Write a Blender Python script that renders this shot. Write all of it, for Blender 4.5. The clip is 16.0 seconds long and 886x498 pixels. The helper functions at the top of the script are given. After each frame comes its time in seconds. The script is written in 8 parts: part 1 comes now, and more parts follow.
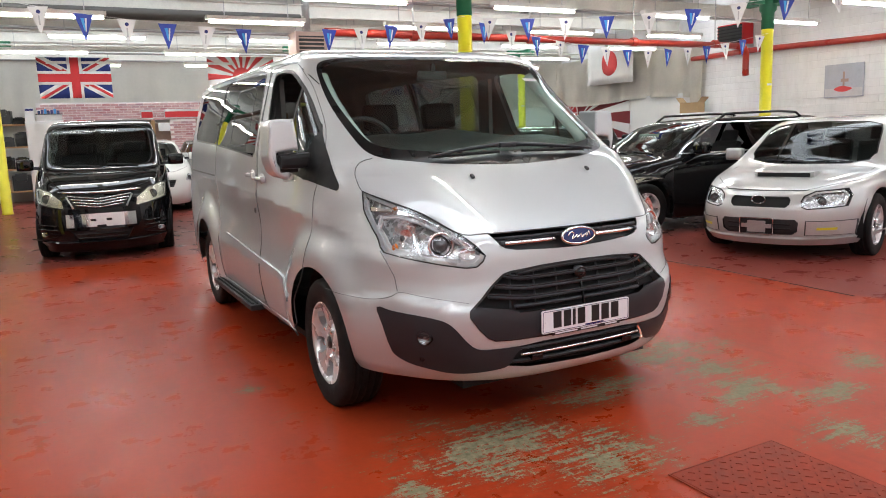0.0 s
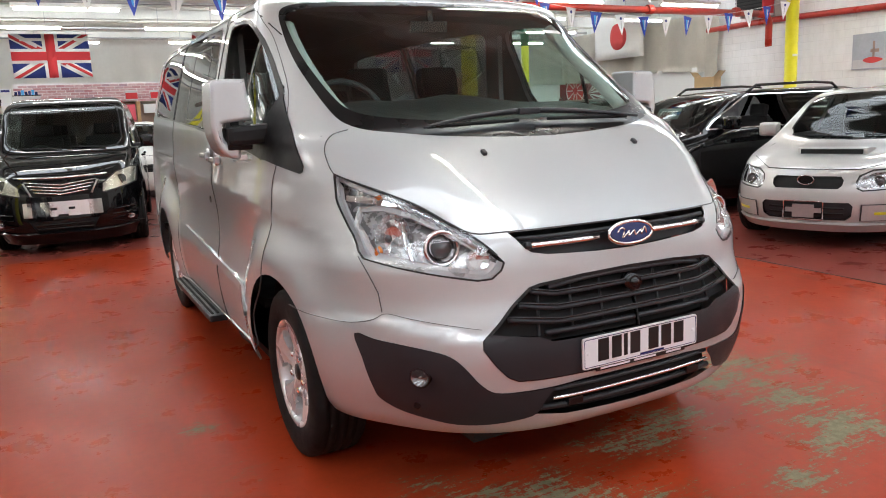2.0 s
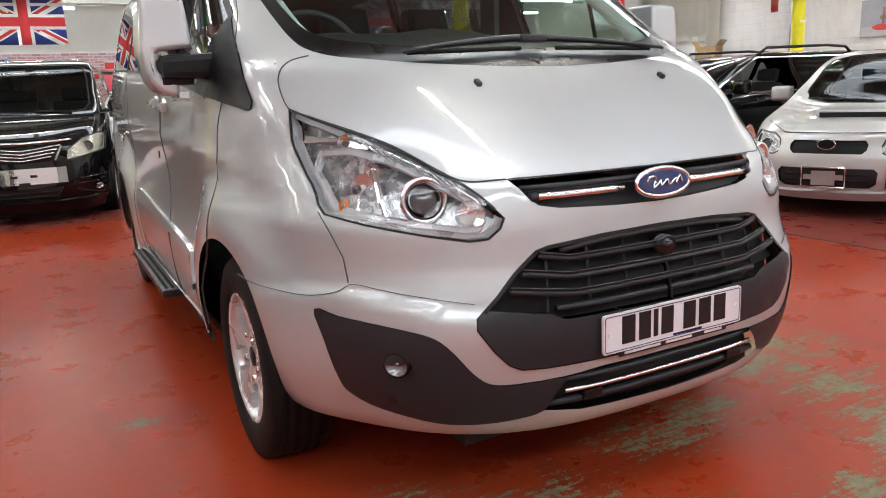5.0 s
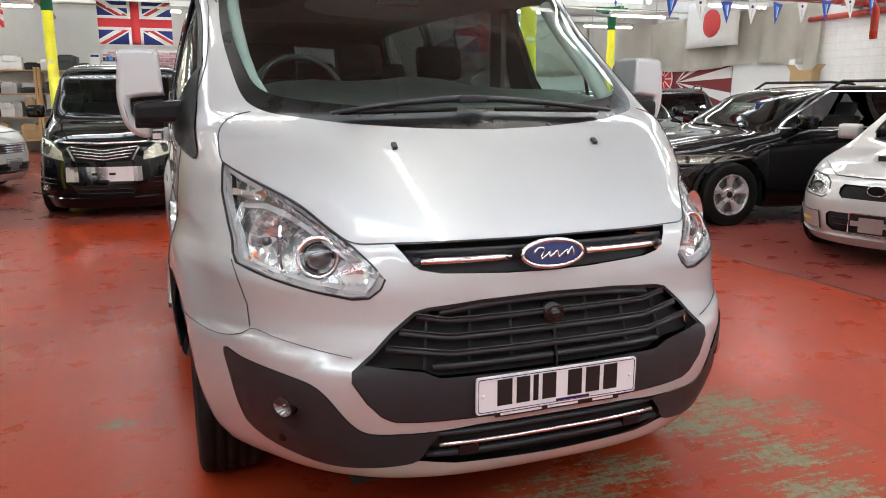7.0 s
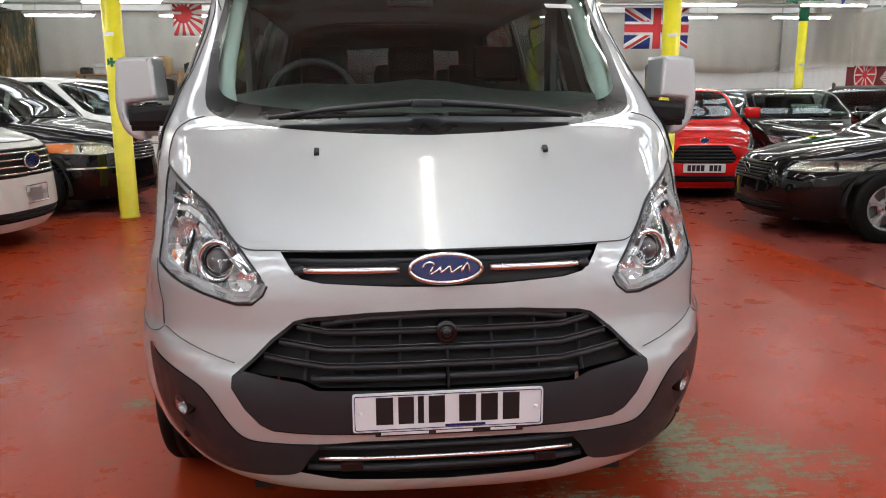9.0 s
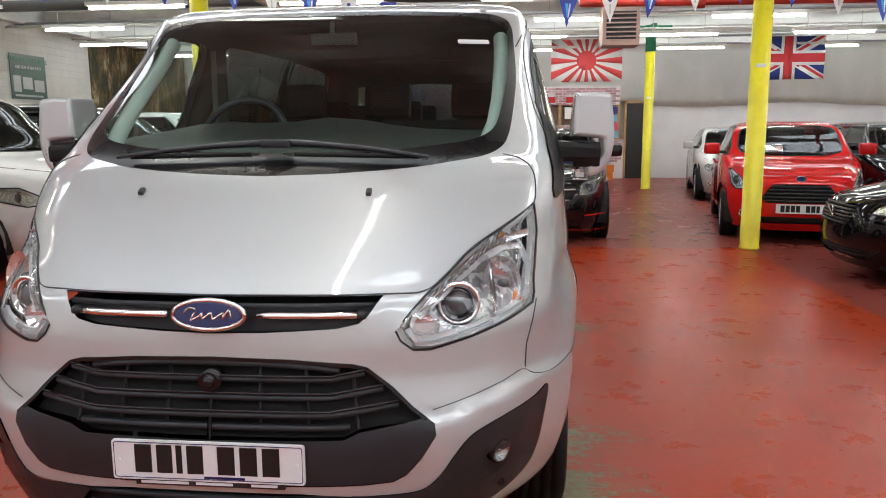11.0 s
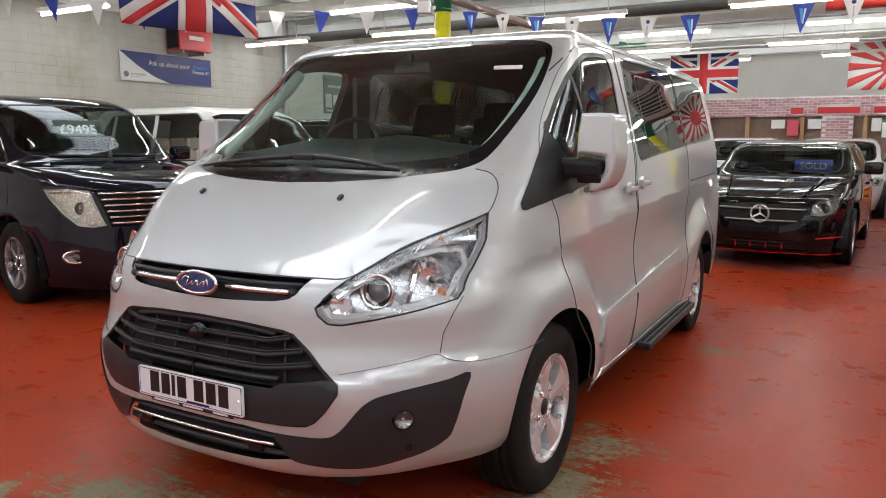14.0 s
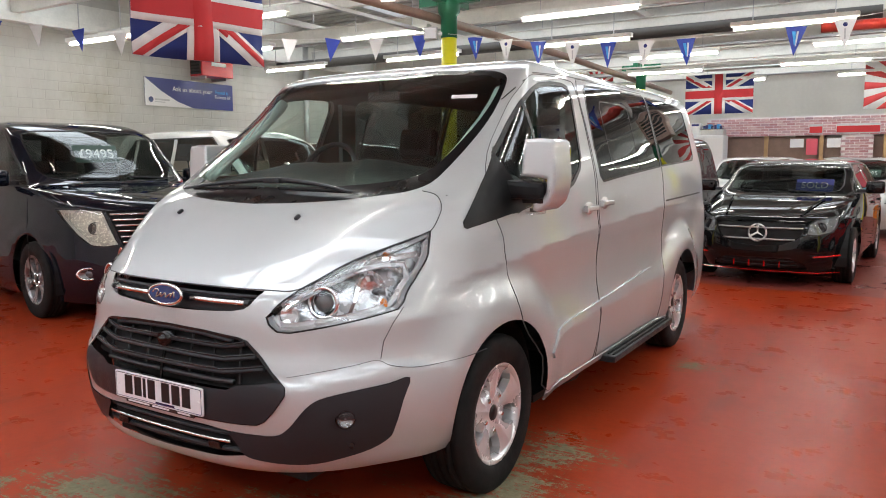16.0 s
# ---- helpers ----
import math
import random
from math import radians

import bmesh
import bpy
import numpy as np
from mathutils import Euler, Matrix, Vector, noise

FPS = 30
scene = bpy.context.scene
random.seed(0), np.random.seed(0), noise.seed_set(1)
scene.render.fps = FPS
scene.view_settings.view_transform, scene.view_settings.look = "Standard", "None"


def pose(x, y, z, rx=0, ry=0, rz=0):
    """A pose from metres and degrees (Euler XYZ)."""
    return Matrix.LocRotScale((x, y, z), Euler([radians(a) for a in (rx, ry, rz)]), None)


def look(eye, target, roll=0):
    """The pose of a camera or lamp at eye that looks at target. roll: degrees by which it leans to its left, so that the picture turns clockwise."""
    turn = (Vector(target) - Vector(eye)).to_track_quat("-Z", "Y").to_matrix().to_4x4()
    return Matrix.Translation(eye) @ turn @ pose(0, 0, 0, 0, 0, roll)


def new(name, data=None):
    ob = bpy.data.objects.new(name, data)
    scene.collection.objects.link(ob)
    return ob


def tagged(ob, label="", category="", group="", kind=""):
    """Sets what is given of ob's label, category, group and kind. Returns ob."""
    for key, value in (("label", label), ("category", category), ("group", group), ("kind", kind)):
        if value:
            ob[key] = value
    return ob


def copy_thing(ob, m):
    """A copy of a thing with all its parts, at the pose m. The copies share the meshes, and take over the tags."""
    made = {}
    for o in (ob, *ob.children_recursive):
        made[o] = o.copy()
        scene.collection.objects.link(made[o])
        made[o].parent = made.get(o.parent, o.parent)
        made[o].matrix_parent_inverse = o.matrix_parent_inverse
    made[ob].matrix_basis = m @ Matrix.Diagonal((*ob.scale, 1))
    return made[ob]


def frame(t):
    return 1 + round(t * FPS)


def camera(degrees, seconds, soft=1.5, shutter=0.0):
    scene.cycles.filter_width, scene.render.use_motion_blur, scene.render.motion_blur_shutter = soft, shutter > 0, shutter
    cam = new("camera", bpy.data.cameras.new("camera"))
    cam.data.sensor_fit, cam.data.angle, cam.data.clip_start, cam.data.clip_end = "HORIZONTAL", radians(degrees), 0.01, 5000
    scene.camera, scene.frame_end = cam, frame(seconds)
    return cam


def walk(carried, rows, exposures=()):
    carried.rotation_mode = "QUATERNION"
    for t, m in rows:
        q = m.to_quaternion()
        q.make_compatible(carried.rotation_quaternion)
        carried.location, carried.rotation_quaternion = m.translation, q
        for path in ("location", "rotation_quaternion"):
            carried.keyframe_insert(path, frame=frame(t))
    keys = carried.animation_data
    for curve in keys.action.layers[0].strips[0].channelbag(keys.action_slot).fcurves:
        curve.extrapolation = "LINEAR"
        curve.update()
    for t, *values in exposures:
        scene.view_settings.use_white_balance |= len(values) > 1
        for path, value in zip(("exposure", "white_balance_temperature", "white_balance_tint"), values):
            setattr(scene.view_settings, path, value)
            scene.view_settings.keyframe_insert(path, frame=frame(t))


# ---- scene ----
cam = camera(61.7, 16.0, soft=1.0)
PATH = [
    (0, (-2.143, -2.67, 1.419), (-1.226, -0.921, 1.105), -2.2),
    (0.5, (-2.035, -2.536, 1.406), (-1.125, -0.783, 1.09), -2.2),
    (1, (-1.896, -2.365, 1.402), (-0.992, -0.611, 1.079), -2.0),
    (1.5, (-1.801, -2.087, 1.37), (-0.893, -0.337, 1.035), -2.2),
    (2, (-1.707, -1.841, 1.342), (-0.798, -0.096, 0.982), -2.7),
    (2.5, (-1.528, -1.589, 1.27), (-0.625, 0.155, 0.891), -3.2),
    (3, (-1.46, -1.436, 1.161), (-0.552, 0.304, 0.774), -3.4),
    (3.2, (-1.454, -1.407, 1.126), (-0.545, 0.33, 0.732), -3.7),
    (5.3, (-1.456, -1.407, 1.214), (-0.543, 0.32, 0.787), -2.3),
    (5.5, (-1.469, -1.444, 1.274), (-0.578, 0.293, 0.839), -2.0),
    (6, (-1.395, -1.593, 1.342), (-0.561, 0.176, 0.924), -1.1),
    (6.5, (-1.224, -1.735, 1.361), (-0.455, 0.066, 0.953), -0.6),
    (7, (-0.997, -1.73, 1.345), (-0.31, 0.105, 0.942), -0.1),
    (7.5, (-0.803, -1.75, 1.366), (-0.226, 0.121, 0.959), 0.1),
    (8, (-0.558, -1.867, 1.37), (-0.11, 0.041, 0.969), -0.1),
    (8.5, (-0.372, -1.879, 1.351), (-0.055, 0.055, 0.949), 0.0),
    (9, (-0.195, -1.821, 1.359), (0.0, 0.128, 0.955), -0.4),
    (9.5, (-0.015, -1.805, 1.366), (0.082, 0.153, 0.971), -0.7),
    (10, (0.277, -1.831, 1.389), (0.321, 0.137, 1.033), -0.5),
    (10.2, (0.368, -1.813, 1.387), (0.388, 0.158, 1.05), -0.5),
    (12.3, (1.382, -1.489, 1.375), (0.687, 0.359, 1.062), 0.4),
    (12.5, (1.445, -1.46, 1.386), (0.687, 0.364, 1.074), 0.5),
    (13, (1.68, -1.456, 1.399), (0.812, 0.319, 1.095), 0.4),
    (13.5, (1.841, -1.561, 1.393), (0.911, 0.185, 1.098), 0.2),
    (14, (1.975, -1.717, 1.403), (1.004, 0.008, 1.113), 0.1),
    (14.5, (2.132, -1.802, 1.41), (1.124, -0.097, 1.132), 0.1),
    (15, (2.286, -1.865, 1.412), (1.253, -0.174, 1.144), 0.2),
    (15.5, (2.354, -1.867, 1.409), (1.308, -0.181, 1.154), 0.0),
    (16, (2.371, -1.757, 1.42), (1.326, -0.068, 1.183), -0.2),
]
walk(cam, [(t, look(eye, target, roll)) for t, eye, target, roll in PATH],
     [(0, 0.35), (2, 0.36), (3, 0.45), (5.5, 0.40), (6.5, 0.51), (7.0, 0.46), (7.5, 0.33), (9, 0.20), (10, 0.21), (12.5, 0.14), (14, 0.16), (14.6, 0.28), (16, 0.30)])

# ---------------------------------------------------------------- light
world = bpy.data.worlds.new("daylight")
world.use_nodes = True
scene.world = world
wn = world.node_tree
sky = wn.nodes.new("ShaderNodeTexSky")
sky.sky_type, sky.sun_disc = "NISHITA", False
sky.sun_elevation, sky.sun_rotation = radians(45), radians(200)
wn.links.new(sky.outputs[0], wn.nodes["Background"].inputs[0])
wn.nodes["Background"].inputs[1].default_value = 0.10
sun_data = bpy.data.lights.new("sun", "SUN")
sun_data.energy, sun_data.angle, sun_data.color = 1.0, radians(12), (1, 0.96, 0.9)
sun = new("sun", sun_data)
sun.matrix_basis = pose(0, 0, 30, 45, 0, -20)

ROOM = dict(x0=-9.2, x1=12.0, y0=-7.0, y1=19.7, top=4.5)
SKYLIGHTS = (-4.6, -0.9, 4.6, 9.9, 14.6, 18.6)
for i, ys in enumerate(SKYLIGHTS):
    ld = bpy.data.lights.new("skylight_daylight", "AREA")
    ld.shape, ld.size, ld.size_y = "RECTANGLE", 20.4, 0.8
    ld.energy, ld.color = (285.0 if ys < -4 else 140.0 if ys < 0 else 125.0 if ys < 9 else 140.0), (0.86, 0.96, 1.07)
    lo = new("skylight_daylight", ld)
    lo.matrix_basis = pose(1.4, ys, ROOM["top"] - 0.06, 0, 0, 0)


# ---------------------------------------------------------------- small tools
def lerp_table(rows, x):
    """Smooth monotone interpolation through (key, value) rows."""
    k = np.array([r[0] for r in rows], float)
    v = np.array([r[1] for r in rows], float)
    h = np.diff(k)
    d = np.diff(v) / h
    m = np.zeros(len(k))
    for i in range(1, len(k) - 1):
        if d[i - 1] * d[i] > 0:
            w1, w2 = 2 * h[i] + h[i - 1], h[i] + 2 * h[i - 1]
            m[i] = (w1 + w2) / (w1 / d[i - 1] + w2 / d[i])
    m[0], m[-1] = d[0], d[-1]
    x = np.clip(np.asarray(x, float), k[0], k[-1])
    i = np.clip(np.searchsorted(k, x, side="right") - 1, 0, len(h) - 1)
    s = (x - k[i]) / h[i]
    return ((1 + 2 * s) * (1 - s) ** 2 * v[i] + s * (1 - s) ** 2 * h[i] * m[i]
            + s * s * (3 - 2 * s) * v[i + 1] + s * s * (s - 1) * h[i] * m[i + 1])


def link(name, data, parent=None):
    ob = new(name, data)
    if parent is not None:
        ob.parent = parent
    return ob


def part(name, bm, material, parent=None, label="", smooth=False):
    """Links a bmesh as one mesh object under a thing or part."""
    me = bpy.data.meshes.new(name)
    bm.to_mesh(me)
    bm.free()
    if smooth:
        me.polygons.foreach_set("use_smooth", [True] * len(me.polygons))
    me.materials.append(material)
    ob = link(name, me, parent)
    if label:
        ob["label"] = label
    return ob


def thing(name, label, category, at=None, group="", kind=""):
    ob = new(name)
    if at is not None:
        ob.matrix_basis = at
    return tagged(ob, label, category, group, kind)


def box(bm, x0, x1, y0, y1, z0, z1, bevel=0.0, m=None):
    r = bmesh.ops.create_cube(bm, size=1.0)
    vs = r["verts"]
    for v in vs:
        v.co = Vector(((x0 + x1) / 2 + v.co.x * (x1 - x0), (y0 + y1) / 2 + v.co.y * (y1 - y0), (z0 + z1) / 2 + v.co.z * (z1 - z0)))
    if m is not None:
        for v in vs:
            v.co = m @ v.co
    if bevel > 0:
        es = list({e for v in vs for e in v.link_edges})
        bmesh.ops.bevel(bm, geom=es, offset=bevel, segments=2, affect="EDGES", profile=0.7)
    return bm


def boxes(*rows, bevel=0.0):
    bm = bmesh.new()
    for r in rows:
        box(bm, *r, bevel=bevel)
    return bm


def tube_along(pts, radius, seg=8, bm=None, closed=False, flat=1.0):
    """A round bar through points; radius may be one number or one a point."""
    bm = bm or bmesh.new()
    pts = [Vector(p) for p in pts]
    n = len(pts)
    rings = []
    up = Vector((0, 0, 1))
    for i, p in enumerate(pts):
        a = pts[(i - 1) % n] if (closed or i > 0) else p
        b = pts[(i + 1) % n] if (closed or i < n - 1) else p
        d = (b - a).normalized()
        side = d.cross(up)
        if side.length < 1e-3:
            side = d.cross(Vector((0, 1, 0)))
        side.normalize()
        top = side.cross(d)
        r = radius[i] if isinstance(radius, (list, tuple)) else radius
        rings.append([bm.verts.new(p + side * (r * math.cos(k * 2 * math.pi / seg)) + top * (r * flat * math.sin(k * 2 * math.pi / seg))) for k in range(seg)])
    m = n if closed else n - 1
    for i in range(m):
        a, b = rings[i], rings[(i + 1) % n]
        for k in range(seg):
            bm.faces.new((a[k], a[(k + 1) % seg], b[(k + 1) % seg], b[k]))
    if not closed:
        bm.faces.new(rings[0][::-1])
        bm.faces.new(rings[-1])
    bmesh.ops.recalc_face_normals(bm, faces=bm.faces[:])
    return bm


def lathe(profile, seg=32, axis="x", bm=None, cap=False):
    """Turns (radius, along) pairs about an axis."""
    bm = bm or bmesh.new()
    rings = []
    for r, a in profile:
        ring = []
        for k in range(seg):
            c, s = math.cos(2 * math.pi * k / seg), math.sin(2 * math.pi * k / seg)
            co = {"x": (a, r * c, r * s), "y": (r * c, a, r * s), "z": (r * c, r * s, a)}[axis]
            ring.append(bm.verts.new(co))
        rings.append(ring)
    for a, b in zip(rings, rings[1:]):
        for k in range(seg):
            bm.faces.new((a[k], a[(k + 1) % seg], b[(k + 1) % seg], b[k]))
    if cap:
        bm.faces.new(rings[0])
        bm.faces.new(rings[-1])
    bmesh.ops.recalc_face_normals(bm, faces=bm.faces[:])
    return bm


def slab(outline, d0, d1, plane="xz", bm=None, bevel=0.0):
    """A flat plate: an outline in a plane, from depth d0 to d1 across it."""
    bm = bm or bmesh.new()

    def co(p, d):
        a, b = p
        return {"xz": (a, d, b), "yz": (d, a, b), "xy": (a, b, d)}[plane]
    lo = [bm.verts.new(co(p, d0)) for p in outline]
    hi = [bm.verts.new(co(p, d1)) for p in outline]
    f0, f1 = bm.faces.new(lo), bm.faces.new(hi[::-1])
    n = len(outline)
    for i in range(n):
        bm.faces.new((lo[i], hi[i], hi[(i + 1) % n], lo[(i + 1) % n]))
    bmesh.ops.recalc_face_normals(bm, faces=bm.faces[:])
    if bevel:
        bmesh.ops.bevel(bm, geom=list({e for f in (f0, f1) if f.is_valid for e in f.edges}), offset=bevel, segments=2, affect="EDGES", profile=0.7)
    return bm


def rounded(x0, x1, z0, z1, r, seg=5):
    pts = []
    for cx, cz, a0 in ((x1 - r, z1 - r, 0), (x0 + r, z1 - r, 90), (x0 + r, z0 + r, 180), (x1 - r, z0 + r, 270)):
        for k in range(seg + 1):
            a = radians(a0 + 90 * k / seg)
            pts.append((cx + r * math.cos(a), cz + r * math.sin(a)))
    return pts


def smooth_loop(pts, n=6, closed=True):
    """Catmull-Rom curve through points in a plane or in space."""
    p = [np.array(q, float) for q in pts]
    m = len(p)
    out = []
    for i in range(m if closed else m - 1):
        a = p[(i - 1) % m] if (closed or i > 0) else p[i]
        b, c = p[i], p[(i + 1) % m]
        d = p[(i + 2) % m] if (closed or i < m - 2) else c
        for k in range(n):
            t = k / n
            out.append(tuple(0.5 * (2 * b + (c - a) * t + (2 * a - 5 * b + 4 * c - d) * t * t + (3 * b - a - 3 * c + d) * t ** 3)))
    if not closed:
        out.append(tuple(p[-1]))
    return out


def run(pts, n=4):
    """Points along an open line."""
    out = []
    for a, b in zip(pts, pts[1:]):
        out += [(a[0] + (b[0] - a[0]) * k / n, a[1] + (b[1] - a[1]) * k / n) for k in range(n)]
    return out + [pts[-1]]


def dense(pts, step=0.03):
    """Adds points along the straight runs of a closed outline."""
    out = []
    for a, b in zip(pts, pts[1:] + pts[:1]):
        a, b = np.array(a, float), np.array(b, float)
        k = max(1, int(np.linalg.norm(b - a) / step))
        out += [tuple(a + (b - a) * i / k) for i in range(k)]
    return out


def text_mesh(words, size, parent, material, m, name="lettering", align="CENTER", depth=0.0015):
    cu = bpy.data.curves.new(name, "FONT")
    cu.body, cu.size, cu.extrude, cu.align_x, cu.align_y = words, size, depth, align, "CENTER"
    ob = bpy.data.objects.new(name, cu)
    scene.collection.objects.link(ob)
    dg = bpy.context.evaluated_depsgraph_get()
    me = bpy.data.meshes.new_from_object(ob.evaluated_get(dg))
    bpy.data.objects.remove(ob)
    me.materials.clear()
    me.materials.append(material)
    out = link(name, me, parent)
    out.matrix_basis = m
    return out


# ---------------------------------------------------------------- materials
def nodes_of(name):
    m = bpy.data.materials.new(name)
    m.use_nodes = True
    nt = m.node_tree
    return m, nt, nt.nodes["Principled BSDF"]


def noise_node(nt, scale, detail=4.0, rough=0.55, coord="Object", stretch=None, offset=0.0):
    tc = nt.nodes.new("ShaderNodeTexCoord")
    mp = nt.nodes.new("ShaderNodeMapping")
    nt.links.new(tc.outputs[coord], mp.inputs[0])
    if stretch:
        mp.inputs["Scale"].default_value = stretch
    mp.inputs["Location"].default_value = (offset, offset, offset)
    n = nt.nodes.new("ShaderNodeTexNoise")
    n.inputs["Scale"].default_value = scale
    n.inputs["Detail"].default_value = detail
    n.inputs["Roughness"].default_value = rough
    nt.links.new(mp.outputs[0], n.inputs["Vector"])
    return n


def ramp(nt, source, stops):
    r = nt.nodes.new("ShaderNodeValToRGB")
    e = r.color_ramp.elements
    while len(e) < len(stops):
        e.new(0.5)
    for el, (pos, col) in zip(e, stops):
        el.position = pos
        el.color = (*col, 1) if len(col) == 3 else col
    nt.links.new(source, r.inputs[0])
    return r


def mix(nt, fac, a, b, mode="MIX"):
    n = nt.nodes.new("ShaderNodeMix")
    n.data_type, n.blend_type = "RGBA", mode
    for sock, val in ((n.inputs[0], fac), (n.inputs[6], a), (n.inputs[7], b)):
        if isinstance(val, bpy.types.NodeSocket):
            nt.links.new(val, sock)
        elif isinstance(val, tuple):
            sock.default_value = (*val, 1) if len(val) == 3 else val
        else:
            sock.default_value = val
    return n.outputs[2]


def bump(nt, bsdf, height, strength, dist=0.01):
    b = nt.nodes.new("ShaderNodeBump")
    b.inputs["Strength"].default_value = strength
    b.inputs["Distance"].default_value = dist
    nt.links.new(height, b.inputs["Height"])
    nt.links.new(b.outputs[0], bsdf.inputs["Normal"])


def surface(name, color, rough=0.5, metal=0.0, vary=0.12, scale=6.0, grain=0.0, grain_scale=80.0, coat=0.0, spec=0.5, tint=None, rough_vary=0.08):
    """A painted, moulded or bare surface with wear at two scales."""
    m, nt, b = nodes_of(name)
    n1 = noise_node(nt, scale)
    n2 = noise_node(nt, scale * 9, 3)
    dark = tuple(c * (1 - vary) for c in color)
    lite = tuple(min(1, c * (1 + vary * 0.6)) for c in (tint or color))
    r1 = ramp(nt, n1.outputs[0], [(0.32, dark), (0.68, lite)])
    col = mix(nt, 0.35, r1.outputs[0], ramp(nt, n2.outputs[0], [(0.3, dark), (0.7, lite)]).outputs[0])
    nt.links.new(col, b.inputs["Base Color"])
    rr = ramp(nt, n1.outputs[0], [(0.3, (max(0, rough - rough_vary),) * 3), (0.7, (min(1, rough + rough_vary),) * 3)])
    nt.links.new(rr.outputs[0], b.inputs["Roughness"])
    b.inputs["Metallic"].default_value = metal
    b.inputs["Specular IOR Level"].default_value = spec
    b.inputs["Coat Weight"].default_value = coat
    b.inputs["Coat Roughness"].default_value = 0.04
    if grain:
        bump(nt, b, noise_node(nt, grain_scale, 3).outputs[0], grain, 0.004)
    return m


def car_paint(name, color, flake=0.0, rough=0.35, metal=0.0, under=0.0, coat_ior=1.5):
    m, nt, b = nodes_of(name)
    n = noise_node(nt, 900.0, 1)
    n2 = noise_node(nt, 1.3, 3)
    lo = tuple(c * (1 - 0.5 * flake - 0.03) for c in color)
    hi = tuple(min(1, c * (1 + 0.5 * flake)) for c in color)
    c1 = ramp(nt, n.outputs[0], [(0.35, lo), (0.65, hi)]).outputs[0]
    dust = ramp(nt, n2.outputs[0], [(0.3, (1, 1, 1)), (0.75, (0.9, 0.89, 0.88))]).outputs[0]
    nt.links.new(mix(nt, 1.0, c1, dust, "MULTIPLY"), b.inputs["Base Color"])
    b.inputs["Metallic"].default_value = metal
    b.inputs["Roughness"].default_value = rough
    b.inputs["Specular IOR Level"].default_value = under
    b.inputs["Coat Weight"].default_value = 1.0
    b.inputs["Coat Roughness"].default_value = 0.008
    b.inputs["Coat IOR"].default_value = coat_ior
    bump(nt, b, noise_node(nt, 260.0, 2).outputs[0], 0.02, 0.0006)
    return m


def pane_glass(name, tint=(0.8, 0.88, 0.85), clear=0.8, gloss=0.045):
    """Thin tinted pane: clear share lets through, the rest mirrors by angle."""
    m = bpy.data.materials.new(name)
    m.use_nodes = True
    nt = m.node_tree
    nt.nodes.remove(nt.nodes["Principled BSDF"])
    out = nt.nodes["Material Output"]
    t = nt.nodes.new("ShaderNodeBsdfTransparent")
    t.inputs[0].default_value = (*[c * clear for c in tint], 1)
    g = nt.nodes.new("ShaderNodeBsdfGlossy")
    g.inputs["Roughness"].default_value = 0.015
    g.inputs["Color"].default_value = (0.95, 0.97, 0.97, 1)
    f = nt.nodes.new("ShaderNodeLayerWeight")
    f.inputs[0].default_value = 0.5
    pw = nt.nodes.new("ShaderNodeMath")
    pw.operation = "POWER"
    pw.inputs[1].default_value = 5.0
    nt.links.new(f.outputs["Facing"], pw.inputs[0])
    ma = nt.nodes.new("ShaderNodeMath")
    ma.operation = "MULTIPLY_ADD"
    ma.inputs[1].default_value, ma.inputs[2].default_value = 0.93, gloss
    nt.links.new(pw.outputs[0], ma.inputs[0])
    mx = nt.nodes.new("ShaderNodeMixShader")
    nt.links.new(ma.outputs[0], mx.inputs[0])
    nt.links.new(t.outputs[0], mx.inputs[1])
    nt.links.new(g.outputs[0], mx.inputs[2])
    nt.links.new(mx.outputs[0], out.inputs[0])
    return m


def glow(name, color, strength):
    m, nt, b = nodes_of(name)
    b.inputs["Base Color"].default_value = (0.9, 0.9, 0.88, 1)
    b.inputs["Emission Color"].default_value = (*color, 1)
    b.inputs["Emission Strength"].default_value = strength
    b.inputs["Roughness"].default_value = 0.4
    return m


